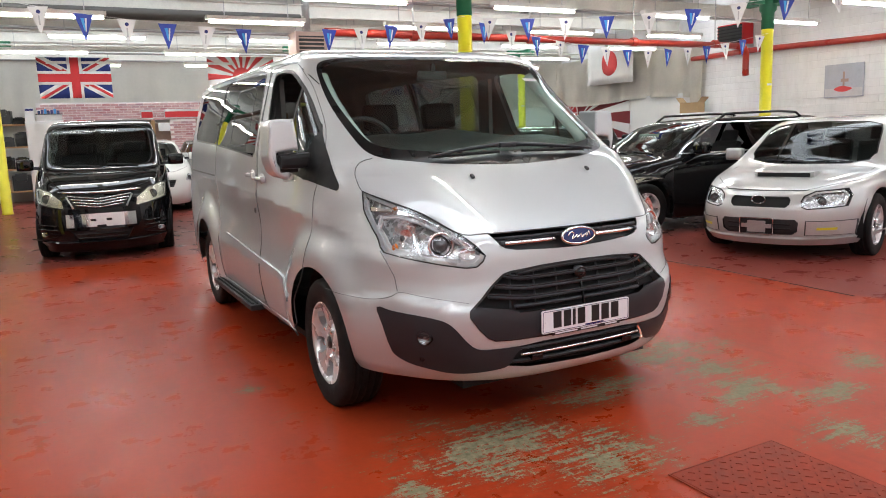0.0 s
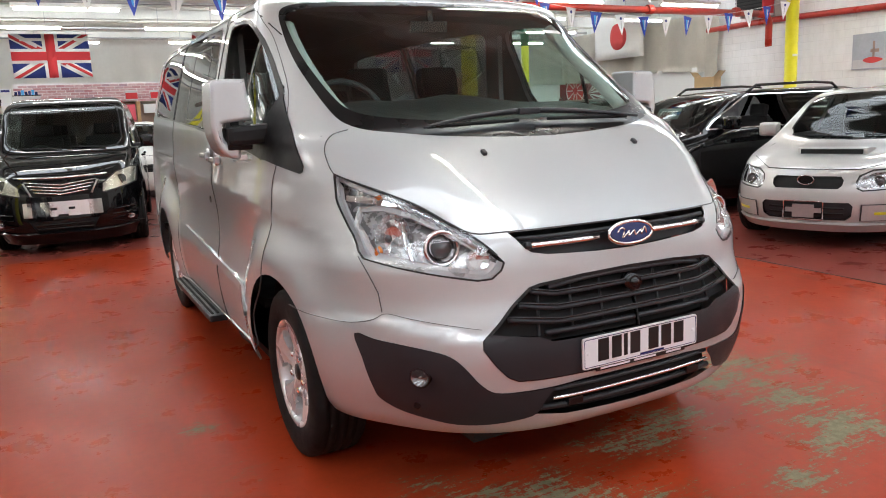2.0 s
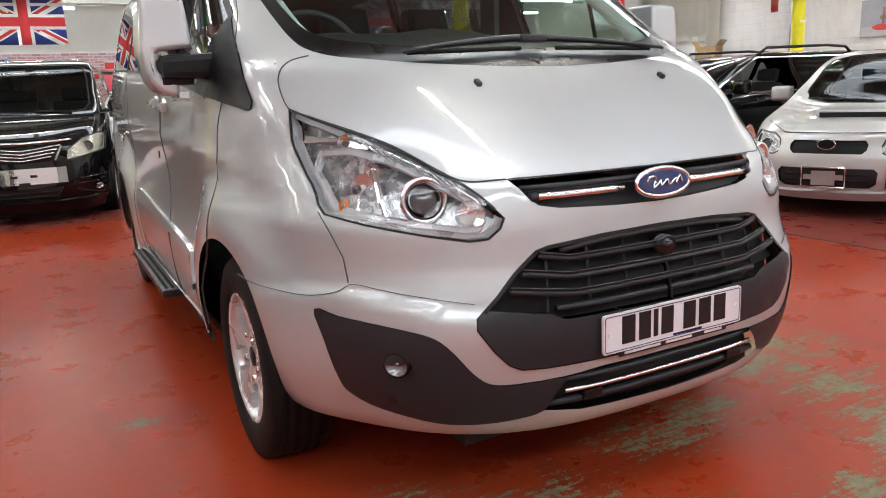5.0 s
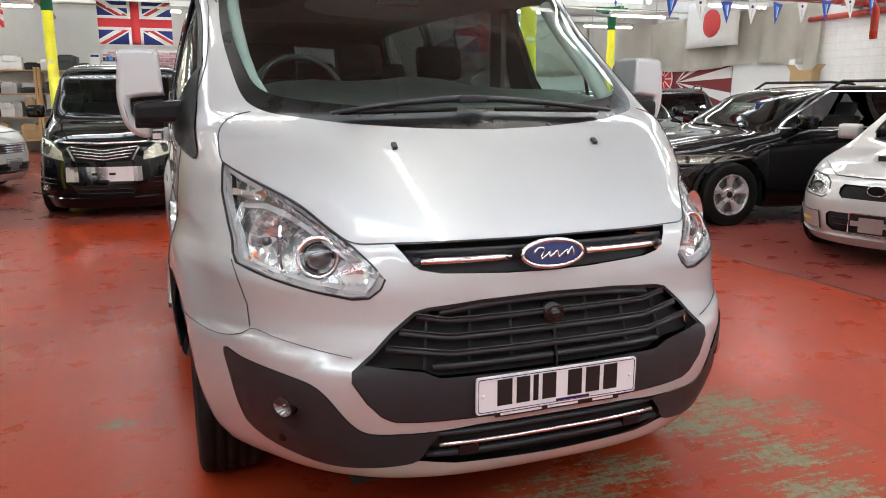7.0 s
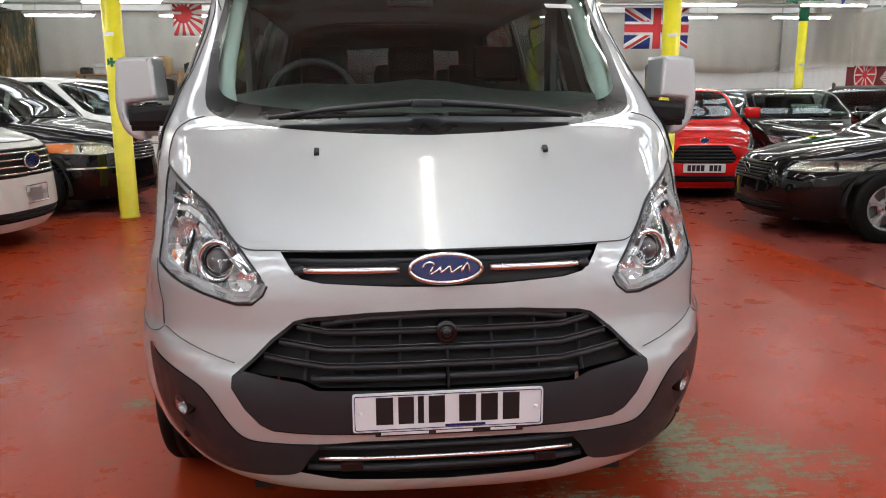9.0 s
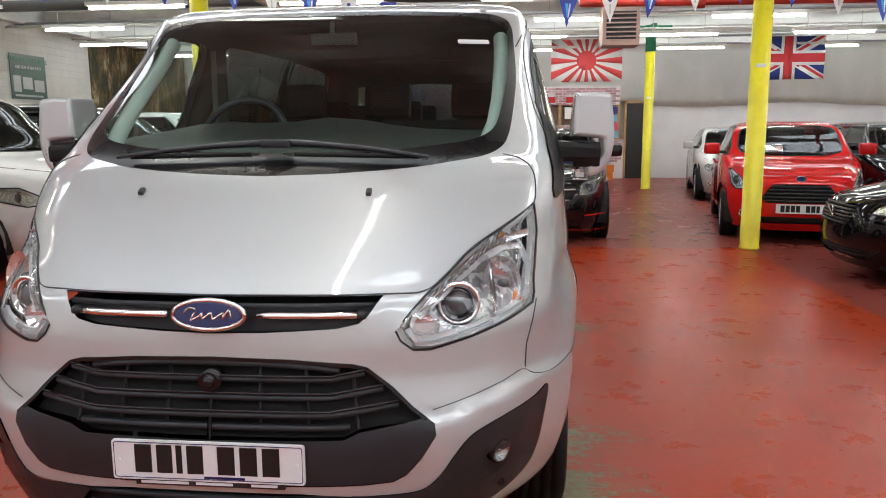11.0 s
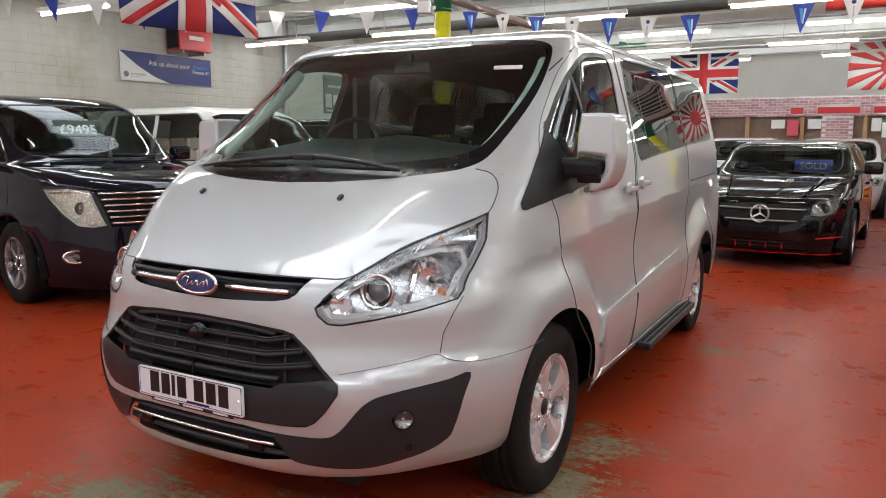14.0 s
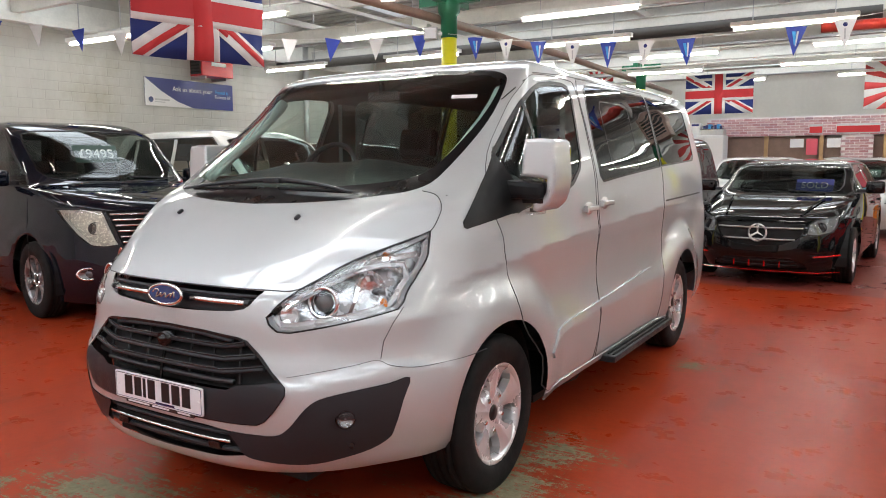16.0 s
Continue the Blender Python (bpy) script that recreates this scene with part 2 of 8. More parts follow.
def floor_paint():
    """Red floor paint, worn through to grey-green screed in places, with a sheen."""
    m, nt, b = nodes_of("red_floor_paint")
    n1 = noise_node(nt, 0.5, 5, 0.6)
    n2 = noise_node(nt, 3.2, 6, 0.68)
    n3 = noise_node(nt, 26.0, 4, 0.7)
    red = ramp(nt, n1.outputs[0], [(0.3, (0.285, 0.030, 0.0095)), (0.5, (0.35, 0.040, 0.0115)), (0.72, (0.305, 0.039, 0.0135))]).outputs[0]
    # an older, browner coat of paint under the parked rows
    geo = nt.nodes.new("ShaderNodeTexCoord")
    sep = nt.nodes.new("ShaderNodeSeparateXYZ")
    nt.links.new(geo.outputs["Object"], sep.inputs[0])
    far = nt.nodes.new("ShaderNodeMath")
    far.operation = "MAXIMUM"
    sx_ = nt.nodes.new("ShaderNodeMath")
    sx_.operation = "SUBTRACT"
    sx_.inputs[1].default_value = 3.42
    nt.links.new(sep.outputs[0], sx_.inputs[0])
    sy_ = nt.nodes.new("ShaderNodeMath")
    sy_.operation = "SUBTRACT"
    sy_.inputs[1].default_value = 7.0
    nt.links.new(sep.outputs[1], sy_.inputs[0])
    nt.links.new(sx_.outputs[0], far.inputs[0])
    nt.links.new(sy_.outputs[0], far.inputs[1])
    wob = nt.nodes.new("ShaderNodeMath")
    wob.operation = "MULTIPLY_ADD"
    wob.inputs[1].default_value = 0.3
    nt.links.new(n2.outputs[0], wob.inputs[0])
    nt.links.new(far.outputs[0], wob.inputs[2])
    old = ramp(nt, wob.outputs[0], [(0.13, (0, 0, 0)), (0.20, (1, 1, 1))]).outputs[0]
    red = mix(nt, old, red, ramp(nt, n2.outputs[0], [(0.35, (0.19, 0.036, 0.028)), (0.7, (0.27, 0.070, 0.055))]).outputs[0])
    fine = ramp(nt, n3.outputs[0], [(0.35, (0.92, 0.92, 0.92)), (0.6, (1.02, 1.02, 1.02))]).outputs[0]
    red = mix(nt, 1.0, red, fine, "MULTIPLY")
    grime = ramp(nt, n2.outputs[0], [(0.42, (0, 0, 0)), (0.75, (1, 1, 1))]).outputs[0]
    red = mix(nt, mix(nt, 1.0, grime, (0.15, 0.15, 0.15), "MULTIPLY"), red, (0.15, 0.042, 0.030))
    # wear: strongest in a patch before the parked van
    tc = nt.nodes.new("ShaderNodeTexCoord")
    acc = None
    for cx, cy, rx, ry in WORN:
        mp = nt.nodes.new("ShaderNodeMapping")
        mp.inputs["Location"].default_value = (-cx / rx, -cy / ry, 0)
        mp.inputs["Scale"].default_value = (1 / rx, 1 / ry, 0)
        nt.links.new(tc.outputs["Object"], mp.inputs[0])
        gr = nt.nodes.new("ShaderNodeTexGradient")
        gr.gradient_type = "SPHERICAL"
        nt.links.new(mp.outputs[0], gr.inputs[0])
        if acc is None:
            acc = gr.outputs["Fac"]
        else:
            mx = nt.nodes.new("ShaderNodeMath")
            mx.operation = "MAXIMUM"
            nt.links.new(acc, mx.inputs[0])
            nt.links.new(gr.outputs["Fac"], mx.inputs[1])
            acc = mx.outputs[0]
    def plus(x, k, y):
        q = nt.nodes.new("ShaderNodeMath")
        q.operation = "MULTIPLY_ADD"
        q.inputs[1].default_value = k
        nt.links.new(x, q.inputs[0])
        if isinstance(y, float):
            q.inputs[2].default_value = y
        else:
            nt.links.new(y, q.inputs[2])
        return q.outputs[0]
    # broad bare areas, flakes of a few centimetres, and scrapes along one way
    n4 = noise_node(nt, 3.6, 5, 0.6)
    n5 = noise_node(nt, 46.0, 5, 0.78, offset=3.1)
    n6 = noise_node(nt, 9.0, 4, 0.6, stretch=(0.7, 5.0, 1.0), offset=7.7)
    wear = plus(acc, 0.50, -1.375)
    wear = plus(n4.outputs[0], 0.85, wear)
    wear = plus(n5.outputs[0], 1.05, wear)
    wear = plus(n6.outputs[0], 0.85, wear)
    worn = ramp(nt, wear, [(0.335, (0, 0, 0)), (0.405, (1, 1, 1))]).outputs[0]
    # thinned paint round the bare places, and dark rubbed streaks along the lanes
    thin = ramp(nt, wear, [(0.17, (0, 0, 0)), (0.34, (0.55, 0.55, 0.55))]).outputs[0]
    red = mix(nt, thin, red, (0.20, 0.075, 0.035))
    n7 = noise_node(nt, 1.6, 5, 0.62, stretch=(2.6, 0.5, 1.0), offset=11.3)
    rub = ramp(nt, n7.outputs[0], [(0.56, (0, 0, 0)), (0.74, (0.50, 0.50, 0.50))]).outputs[0]
    red = mix(nt, rub, red, (0.15, 0.030, 0.018))
    screed = ramp(nt, n3.outputs[0], [(0.3, (0.150, 0.135, 0.080)), (0.7, (0.255, 0.228, 0.145))]).outputs[0]
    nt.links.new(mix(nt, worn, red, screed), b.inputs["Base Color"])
    rg = ramp(nt, n2.outputs[0], [(0.3, (0.24, 0.24, 0.24)), (0.7, (0.36, 0.36, 0.36))]).outputs[0]
    nt.links.new(mix(nt, worn, rg, (0.62, 0.62, 0.62)), b.inputs["Roughness"])
    b.inputs["Specular IOR Level"].default_value = 0.06
    hb = mix(nt, 0.35, n2.outputs[0], n3.outputs[0])
    hb = mix(nt, worn, hb, (0.1, 0.1, 0.1))
    bump(nt, b, hb, 0.02, 0.003)
    return m


WORN = [(-0.45, 0.02, 0.85, 0.62), (-0.12, -0.32, 0.55, 0.50), (1.10, 0.68, 0.80, 0.55), (1.05, -0.05, 0.55, 0.40), (1.32, -0.32, 0.40, 0.30), (0.54, -0.24, 0.24, 0.20), (0.95, -0.68, 0.36, 0.28),
        (0.35, 0.36, 0.60, 0.32), (0.95, 1.50, 0.45, 0.50), (1.22, 3.40, 0.26, 0.30), (1.0, 1.0, 0.5, 0.5), (-0.98, -0.15, 0.22, 0.20), (1.15, 0.30, 0.45, 0.35), (1.95, -0.1, 0.35, 0.3), (-1.25, 1.47, 0.16, 0.14)]
M_FLOOR = floor_paint()


def old_wall(name, base, stain):
    m, nt, b = nodes_of(name)
    n1 = noise_node(nt, 0.55, 6, 0.62)
    n2 = noise_node(nt, 5.0, 6, 0.7, stretch=(1, 1, 0.35))
    c = ramp(nt, n1.outputs[0], [(0.38, base), (0.58, tuple(x * 0.93 for x in base)), (0.74, stain)]).outputs[0]
    c = mix(nt, 0.5, c, ramp(nt, n2.outputs[0], [(0.3, tuple(x * 0.8 for x in base)), (0.6, base)]).outputs[0])
    b.inputs["Roughness"].default_value = 0.75
    # faint courses under the paint
    tc = nt.nodes.new("ShaderNodeTexCoord")
    sp = nt.nodes.new("ShaderNodeSeparateXYZ")
    cb = nt.nodes.new("ShaderNodeCombineXYZ")
    nt.links.new(tc.outputs["Object"], sp.inputs[0])
    nt.links.new(sp.outputs[1], cb.inputs[0])
    nt.links.new(sp.outputs[2], cb.inputs[1])
    br = nt.nodes.new("ShaderNodeTexBrick")
    nt.links.new(cb.outputs[0], br.inputs["Vector"])
    br.inputs["Scale"].default_value = 1.0
    br.inputs["Brick Width"].default_value, br.inputs["Row Height"].default_value = 0.44, 0.15
    br.inputs["Mortar Size"].default_value, br.inputs["Mortar Smooth"].default_value = 0.008, 0.6
    br.inputs["Color1"].default_value = br.inputs["Color2"].default_value = (1, 1, 1, 1)
    br.inputs["Mortar"].default_value = (0.1, 0.1, 0.1, 1)
    n3 = noise_node(nt, 1.1, 4)
    fade = ramp(nt, n3.outputs[0], [(0.35, (0.15, 0.15, 0.15)), (0.65, (0.85, 0.85, 0.85))]).outputs[0]
    course = mix(nt, fade, (1, 1, 1), br.outputs["Color"])
    c = mix(nt, 1.0, c, mix(nt, 0.18, (1, 1, 1), course), "MULTIPLY")
    nt.links.new(c, b.inputs["Base Color"])
    bump(nt, b, mix(nt, 0.6, n2.outputs[0], course), 0.5, 0.02)
    return m


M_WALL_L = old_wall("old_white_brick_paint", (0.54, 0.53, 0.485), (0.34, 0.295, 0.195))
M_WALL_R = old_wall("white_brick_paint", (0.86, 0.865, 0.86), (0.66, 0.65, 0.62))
M_WALL_B = surface("beige_sheeting", (0.74, 0.71, 0.65), 0.8, vary=0.07, scale=1.4, grain=0.15, grain_scale=6)
M_DADO = surface("white_board", (0.76, 0.77, 0.78), 0.55, vary=0.08, scale=2.0)
M_CEIL = surface("cream_ceiling_boards", (0.48, 0.47, 0.44), 0.75, vary=0.18, scale=1.2)
M_BEAM = surface("white_steel", (0.70, 0.69, 0.64), 0.5, vary=0.15, scale=3.0)
M_YELLOW = surface("yellow_column_paint", (0.74, 0.66, 0.03), 0.35, vary=0.1, scale=5.0)
M_GREEN = surface("green_column_paint", (0.015, 0.16, 0.075), 0.4, vary=0.15, scale=5.0)
M_REDPIPE = surface("red_pipe_paint", (0.42, 0.035, 0.022), 0.35, vary=0.15, scale=4.0)
M_STEEL = surface("galvanised_steel", (0.50, 0.50, 0.50), 0.4, 0.8, vary=0.15)
M_DARKPIPE = surface("old_dark_iron_pipe", (0.06, 0.055, 0.05), 0.6, 0.3)
M_TUBE = glow("lit_fluorescent_tube", (1.0, 0.975, 0.905), 35.0)
M_SKY = glow("skylight_glazing", (0.90, 0.96, 1.0), 1.4)
M_TARP = surface("hanging_dust_sheet", (0.68, 0.64, 0.57), 0.85, vary=0.1, scale=2.5)
M_SILVER = car_paint("silver_metallic_paint", (0.58, 0.613, 0.620), 0.14, 0.47, 0.51, coat_ior=1.70)
M_SILVER2 = car_paint("warm_silver_paint", (0.60, 0.60, 0.59), 0.1, 0.42, 0.5, coat_ior=1.5)
M_BLACK = car_paint("black_car_paint", (0.006, 0.006, 0.007), 0.0, 0.3)
M_WHITE = car_paint("white_car_paint", (0.78, 0.78, 0.75), 0.0, 0.3)
M_RED = car_paint("bright_red_car_paint", (0.62, 0.012, 0.012), 0.0, 0.3)
M_NAVY = car_paint("deep_blue_black_paint", (0.006, 0.008, 0.016), 0.05, 0.3)
M_TRIM = surface("black_textured_plastic", (0.020, 0.022, 0.026), 0.40, vary=0.12, scale=20, grain=0.25, grain_scale=700, spec=0.42)
M_GLOSS = surface("gloss_black_plastic", (0.008, 0.008, 0.009), 0.15, vary=0.05)
M_RUBBER = surface("tyre_rubber", (0.005, 0.005, 0.005), 0.72, vary=0.2, scale=14, grain=0.2, grain_scale=160, spec=0.3)
M_ALLOY = surface("silver_alloy", (0.74, 0.74, 0.74), 0.28, 0.55, vary=0.06, scale=8)
M_GREYALLOY = surface("dark_grey_alloy", (0.36, 0.36, 0.37), 0.3, 0.6, vary=0.1, scale=8)
M_CHROME = surface("chrome", (0.85, 0.85, 0.86), 0.07, 1.0, vary=0.03, rough_vary=0.02)
M_DARKM = surface("dark_underbody", (0.006, 0.006, 0.0065), 0.8)
M_BRAKE = surface("brake_disc_steel", (0.25, 0.24, 0.23), 0.45, 0.8)
M_GLASS = pane_glass("clear_windscreen_glass", (0.76, 0.94, 0.88), 0.94, 0.06)
M_TINT = pane_glass("privacy_glass", (0.20, 0.21, 0.22), 0.6)
M_SIDEG = pane_glass("green_tint_side_glass", (0.80, 0.95, 0.90), 0.88, 0.06)
M_LENS = pane_glass("lamp_lens", (0.97, 0.98, 0.98), 0.97)
M_REFL = surface("lamp_reflector", (0.82, 0.83, 0.84), 0.12, 1.0, vary=0.1, scale=30)
M_HAZE = surface("yellowed_lamp_lens", (0.72, 0.71, 0.63), 0.22, 0.0, vary=0.2, scale=14, coat=1.0)
M_AMBER = surface("amber_lens", (0.75, 0.20, 0.02), 0.2, coat=1.0)
M_PLATE = surface("white_reflective_plate", (0.80, 0.80, 0.82), 0.35, vary=0.04)
M_INK = surface("black_print", (0.008, 0.008, 0.008), 0.45)
M_BLUE = surface("blue_enamel", (0.012, 0.025, 0.12), 0.2, coat=1.0)
M_CLOTH = surface("dark_seat_cloth", (0.022, 0.022, 0.024), 0.9, vary=0.2, scale=20, grain=0.3, grain_scale=400)
M_DASH = surface("dark_dashboard_plastic", (0.022, 0.026, 0.026), 0.6, vary=0.12, scale=16, grain=0.2, grain_scale=500)
M_LINING = surface("grey_cabin_lining", (0.14, 0.145, 0.14), 0.85)
M_PILLAR = surface("pale_grey_pillar_lining", (0.50, 0.52, 0.50), 0.8, vary=0.05)
M_CREAM = surface("cream_leather", (0.55, 0.48, 0.38), 0.5)
M_FLAGW = surface("white_flag_cloth", (0.76, 0.75, 0.73), 0.8, vary=0.06)
M_FLAGR = surface("red_flag_cloth", (0.56, 0.035, 0.04), 0.8, vary=0.08)
M_FLAGB = surface("navy_flag_cloth", (0.015, 0.03, 0.17), 0.8, vary=0.1)
M_SIGNB = surface("blue_banner_print", (0.012, 0.022, 0.16), 0.4, vary=0.06)
M_PENB = surface("blue_pennant", (0.02, 0.05, 0.38), 0.4, vary=0.06)
M_WOOD = surface("pine_shelving", (0.42, 0.26, 0.12), 0.6, vary=0.2)
M_CARD = surface("brown_cardboard", (0.40, 0.27, 0.14), 0.8)
M_SIGNG = surface("dark_green_price_card", (0.05, 0.10, 0.08), 0.4)
M_SIGNP = surface("pale_green_digits", (0.72, 0.82, 0.76), 0.5)
M_ORANGE = surface("orange_plastic_case", (0.72, 0.20, 0.02), 0.45)
M_REDBOX = surface("red_heater_case", (0.55, 0.02, 0.025), 0.35)
M_GAP = surface("shadowed_joint", (0.05, 0.05, 0.052), 0.7)


def brick_print():
    m, nt, b = nodes_of("pink_brick_print")
    oi = nt.nodes.new("ShaderNodeObjectInfo")
    c1 = ramp(nt, oi.outputs["Random"], [(0.0, (0.46, 0.22, 0.24)), (0.4, (0.56, 0.33, 0.34)), (0.75, (0.66, 0.46, 0.46)), (1.0, (0.42, 0.28, 0.32))]).outputs[0]
    n = noise_node(nt, 30.0, 4)
    nt.links.new(mix(nt, 1.0, c1, ramp(nt, n.outputs[0], [(0.3, (0.75, 0.75, 0.75)), (0.7, (1, 1, 1))]).outputs[0], "MULTIPLY"), b.inputs["Base Color"])
    b.inputs["Roughness"].default_value = 0.7
    return m


M_BRICKP = brick_print()
M_JOINT = surface("pale_mortar_print", (0.76, 0.71, 0.70), 0.8)
M_PAPER = surface("white_paper", (0.76, 0.76, 0.75), 0.7, vary=0.03)
M_PINK = surface("pink_red_poster", (0.70, 0.10, 0.14), 0.6)
M_SKYB = surface("light_blue_notice", (0.18, 0.50, 0.70), 0.6)
M_CYAN = surface("cyan_print", (0.05, 0.35, 0.75), 0.5)
M_LOUVRE = surface("pinkish_brown_heater_case", (0.36, 0.24, 0.20), 0.5)
M_CHECKER = surface("rusty_red_checker_plate", (0.235, 0.036, 0.018), 0.55, 0.0, vary=0.3, scale=8, spec=0.12)


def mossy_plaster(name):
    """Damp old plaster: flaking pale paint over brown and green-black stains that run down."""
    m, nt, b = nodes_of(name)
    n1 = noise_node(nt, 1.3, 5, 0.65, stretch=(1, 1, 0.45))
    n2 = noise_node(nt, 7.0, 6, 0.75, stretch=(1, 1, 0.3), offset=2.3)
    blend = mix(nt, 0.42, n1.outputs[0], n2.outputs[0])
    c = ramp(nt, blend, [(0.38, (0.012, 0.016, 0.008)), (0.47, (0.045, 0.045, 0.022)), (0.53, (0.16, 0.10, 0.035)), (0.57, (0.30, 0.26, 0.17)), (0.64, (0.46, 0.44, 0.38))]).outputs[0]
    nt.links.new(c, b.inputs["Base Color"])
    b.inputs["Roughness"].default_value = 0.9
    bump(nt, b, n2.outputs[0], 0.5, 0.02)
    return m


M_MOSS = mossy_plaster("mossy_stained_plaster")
M_BROWN = surface("brown_painted_pipe", (0.26, 0.17, 0.13), 0.5, vary=0.2)

M_OLDLENS = pane_glass("yellowed_clear_lens", (0.95, 0.94, 0.82), 0.93, 0.10)
# pale only to throw light back at the van's front; this wall is never in view
M_WALL_S = surface("unseen_wall_bounce_paint", (0.80, 0.80, 0.79), 0.8, vary=0.1, scale=1.5)
M_BAND = surface("bright_polished_band", (0.80, 0.80, 0.81), 0.10, 0.95, vary=0.05)
M_SATIN = surface("satin_black_plastic", (0.006, 0.006, 0.0065), 0.42, vary=0.1, scale=20, spec=0.3)
M_PRINT = surface("black_screen_print", (0.004, 0.004, 0.0045), 0.30, vary=0.05, spec=0.16)
M_FOGBOWL = surface("grey_fog_lamp_bowl", (0.36, 0.37, 0.38), 0.2, 0.8, vary=0.3, scale=120)


# ---------------------------------------------------------------- the hall
X0, X1, Y0, Y1, TOP = ROOM["x0"], ROOM["x1"], ROOM["y0"], ROOM["y1"], ROOM["top"]
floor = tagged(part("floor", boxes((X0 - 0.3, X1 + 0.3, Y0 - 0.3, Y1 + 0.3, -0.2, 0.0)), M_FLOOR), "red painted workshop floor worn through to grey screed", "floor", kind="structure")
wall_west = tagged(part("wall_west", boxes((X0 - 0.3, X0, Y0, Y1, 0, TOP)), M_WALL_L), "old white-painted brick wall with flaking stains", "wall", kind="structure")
wall_east = tagged(part("wall_east", boxes((X1, X1 + 0.3, Y0, Y1, 0, TOP)), M_WALL_R), "white-painted brick side wall", "wall", kind="structure")
wall_north = tagged(part("wall_north", boxes((X0 - 0.3, X1 + 0.3, Y1, Y1 + 0.3, 0, TOP)), M_WALL_B), "beige sheeted end wall above a white dado", "wall", kind="structure")
wall_south = tagged(part("wall_south", boxes((X0 - 0.3, X1 + 0.3, Y0 - 0.3, Y0, 0, TOP)), M_WALL_S), "plain unseen end wall, made pale to bounce light forward", "wall", kind="structure")
dado = tagged(part("wall_panel", boxes((4.3, X1 - 0.01, Y1 - 0.03, Y1 + 0.01, 0, 2.05), bevel=0.005), M_DADO, None), "white boarded lower wall", "wall panel", kind="structure")


def ceiling_mesh():
    bm = bmesh.new()
    edges = [Y0 - 0.3]
    for ys in SKYLIGHTS:
        edges += [ys - 0.45, ys + 0.45]
    edges.append(Y1 + 0.3)
    for a, b in zip(edges[::2], edges[1::2]):
        box(bm, X0 - 0.3, X1 + 0.3, a, b, TOP, TOP + 0.15)
        k = a
        while k + 0.3 < b:
            box(bm, X0, X1, k + 0.28, k + 0.30, TOP - 0.025, TOP + 0.01)
            k += 0.3
    return bm


ceiling = tagged(part("ceiling", ceiling_mesh(), M_CEIL), "cream boarded ceiling between roof lights", "ceiling", kind="structure")
for i, ys in enumerate(SKYLIGHTS):
    sl = tagged(new("skylight"), "long glazed roof light with white bars", "skylight", "roof lights", "structure")
    part("glazing", boxes((X0, X1, ys - 0.45, ys + 0.45, TOP + 0.05, TOP + 0.07)), M_SKY, sl)
    bm = bmesh.new()
    xx = X0 + 0.4
    while xx < X1:
        box(bm, xx - 0.03, xx + 0.03, ys - 0.45, ys + 0.45, TOP - 0.03, TOP + 0.04)
        xx += 0.62
    part("glazing_bars", bm, M_BEAM, sl)


def column(x, y, smear=False):
    c = thing("column", "round steel column painted yellow with a green head", "column", pose(x, y, 0), "columns")
    part("shaft", lathe([(0.115, 0), (0.115, 0.02), (0.105, 0.03), (0.105, 3.06)], 28, "z", cap=True), M_YELLOW, c, smooth=True)
    part("head", lathe([(0.112, 3.06), (0.112, 3.35), (0.15, 3.4), (0.16, 3.62)], 28, "z", cap=True), M_GREEN, c, "green painted head", smooth=True)
    bm = bmesh.new()
    box(bm, -0.45, 0.45, -0.05, 0.05, 3.5, 3.62)
    box(bm, -0.05, 0.05, -0.45, 0.45, 3.5, 3.62)
    part("bracket", bm, M_GREEN, c)
    for a0, a1, z0, z1 in ((-118, -62, 1.735, 1.765), (-104, -88, 1.70, 1.80), (-128, -112, 1.72, 1.79)) if smear else ():
        bm = bmesh.new()
        rows = [[bm.verts.new((0.1065 * math.cos(radians(a)), 0.1065 * math.sin(radians(a)), z)) for a in np.linspace(a0, a1, 7)] for z in (z0, z1)]
        for k in range(6):
            bm.faces.new((rows[0][k], rows[0][k + 1], rows[1][k + 1], rows[1][k]))
        part("paint_smear", bm, M_GREEN, c, "smear of green paint")
    bm = bmesh.new()
    rows = [[bm.verts.new((0.1065 * math.cos(radians(a)), 0.1065 * math.sin(radians(a)), z)) for a in np.linspace(-130, -70, 7)] for z in (2.03, 2.07)]
    for k in range(6):
        bm.faces.new((rows[0][k], rows[0][k + 1], rows[1][k + 1], rows[1][k]))
    part("sticker", bm, M_DADO, c, "small pale sticker")
    return c


COLUMNS = [(-2.97, 7.05), (3.45, 7.05), (9.97, 7.08), (-3.0, 15.76), (3.72, 15.72), (10.3, 15.75)]
for cx, cy in COLUMNS:
    column(cx, cy, cx < 0 and cy < 10)

# beams and pipes under the roof
for yb in (-5.0, -2.6, -0.1, 2.3, 4.6, 6.95, 9.1, 11.3, 13.6, 15.8, 18.0):
    bm = boxes((X0, X1, yb - 0.05, yb + 0.05, 3.62, 3.64), (X0, X1, yb - 0.008, yb + 0.008, 3.64, 3.84), (X0, X1, yb - 0.05, yb + 0.05, 3.84, 3.86))
    tagged(part("roof_beam", bm, M_BEAM), "white-painted steel roof beam", "beam", "roof beams")


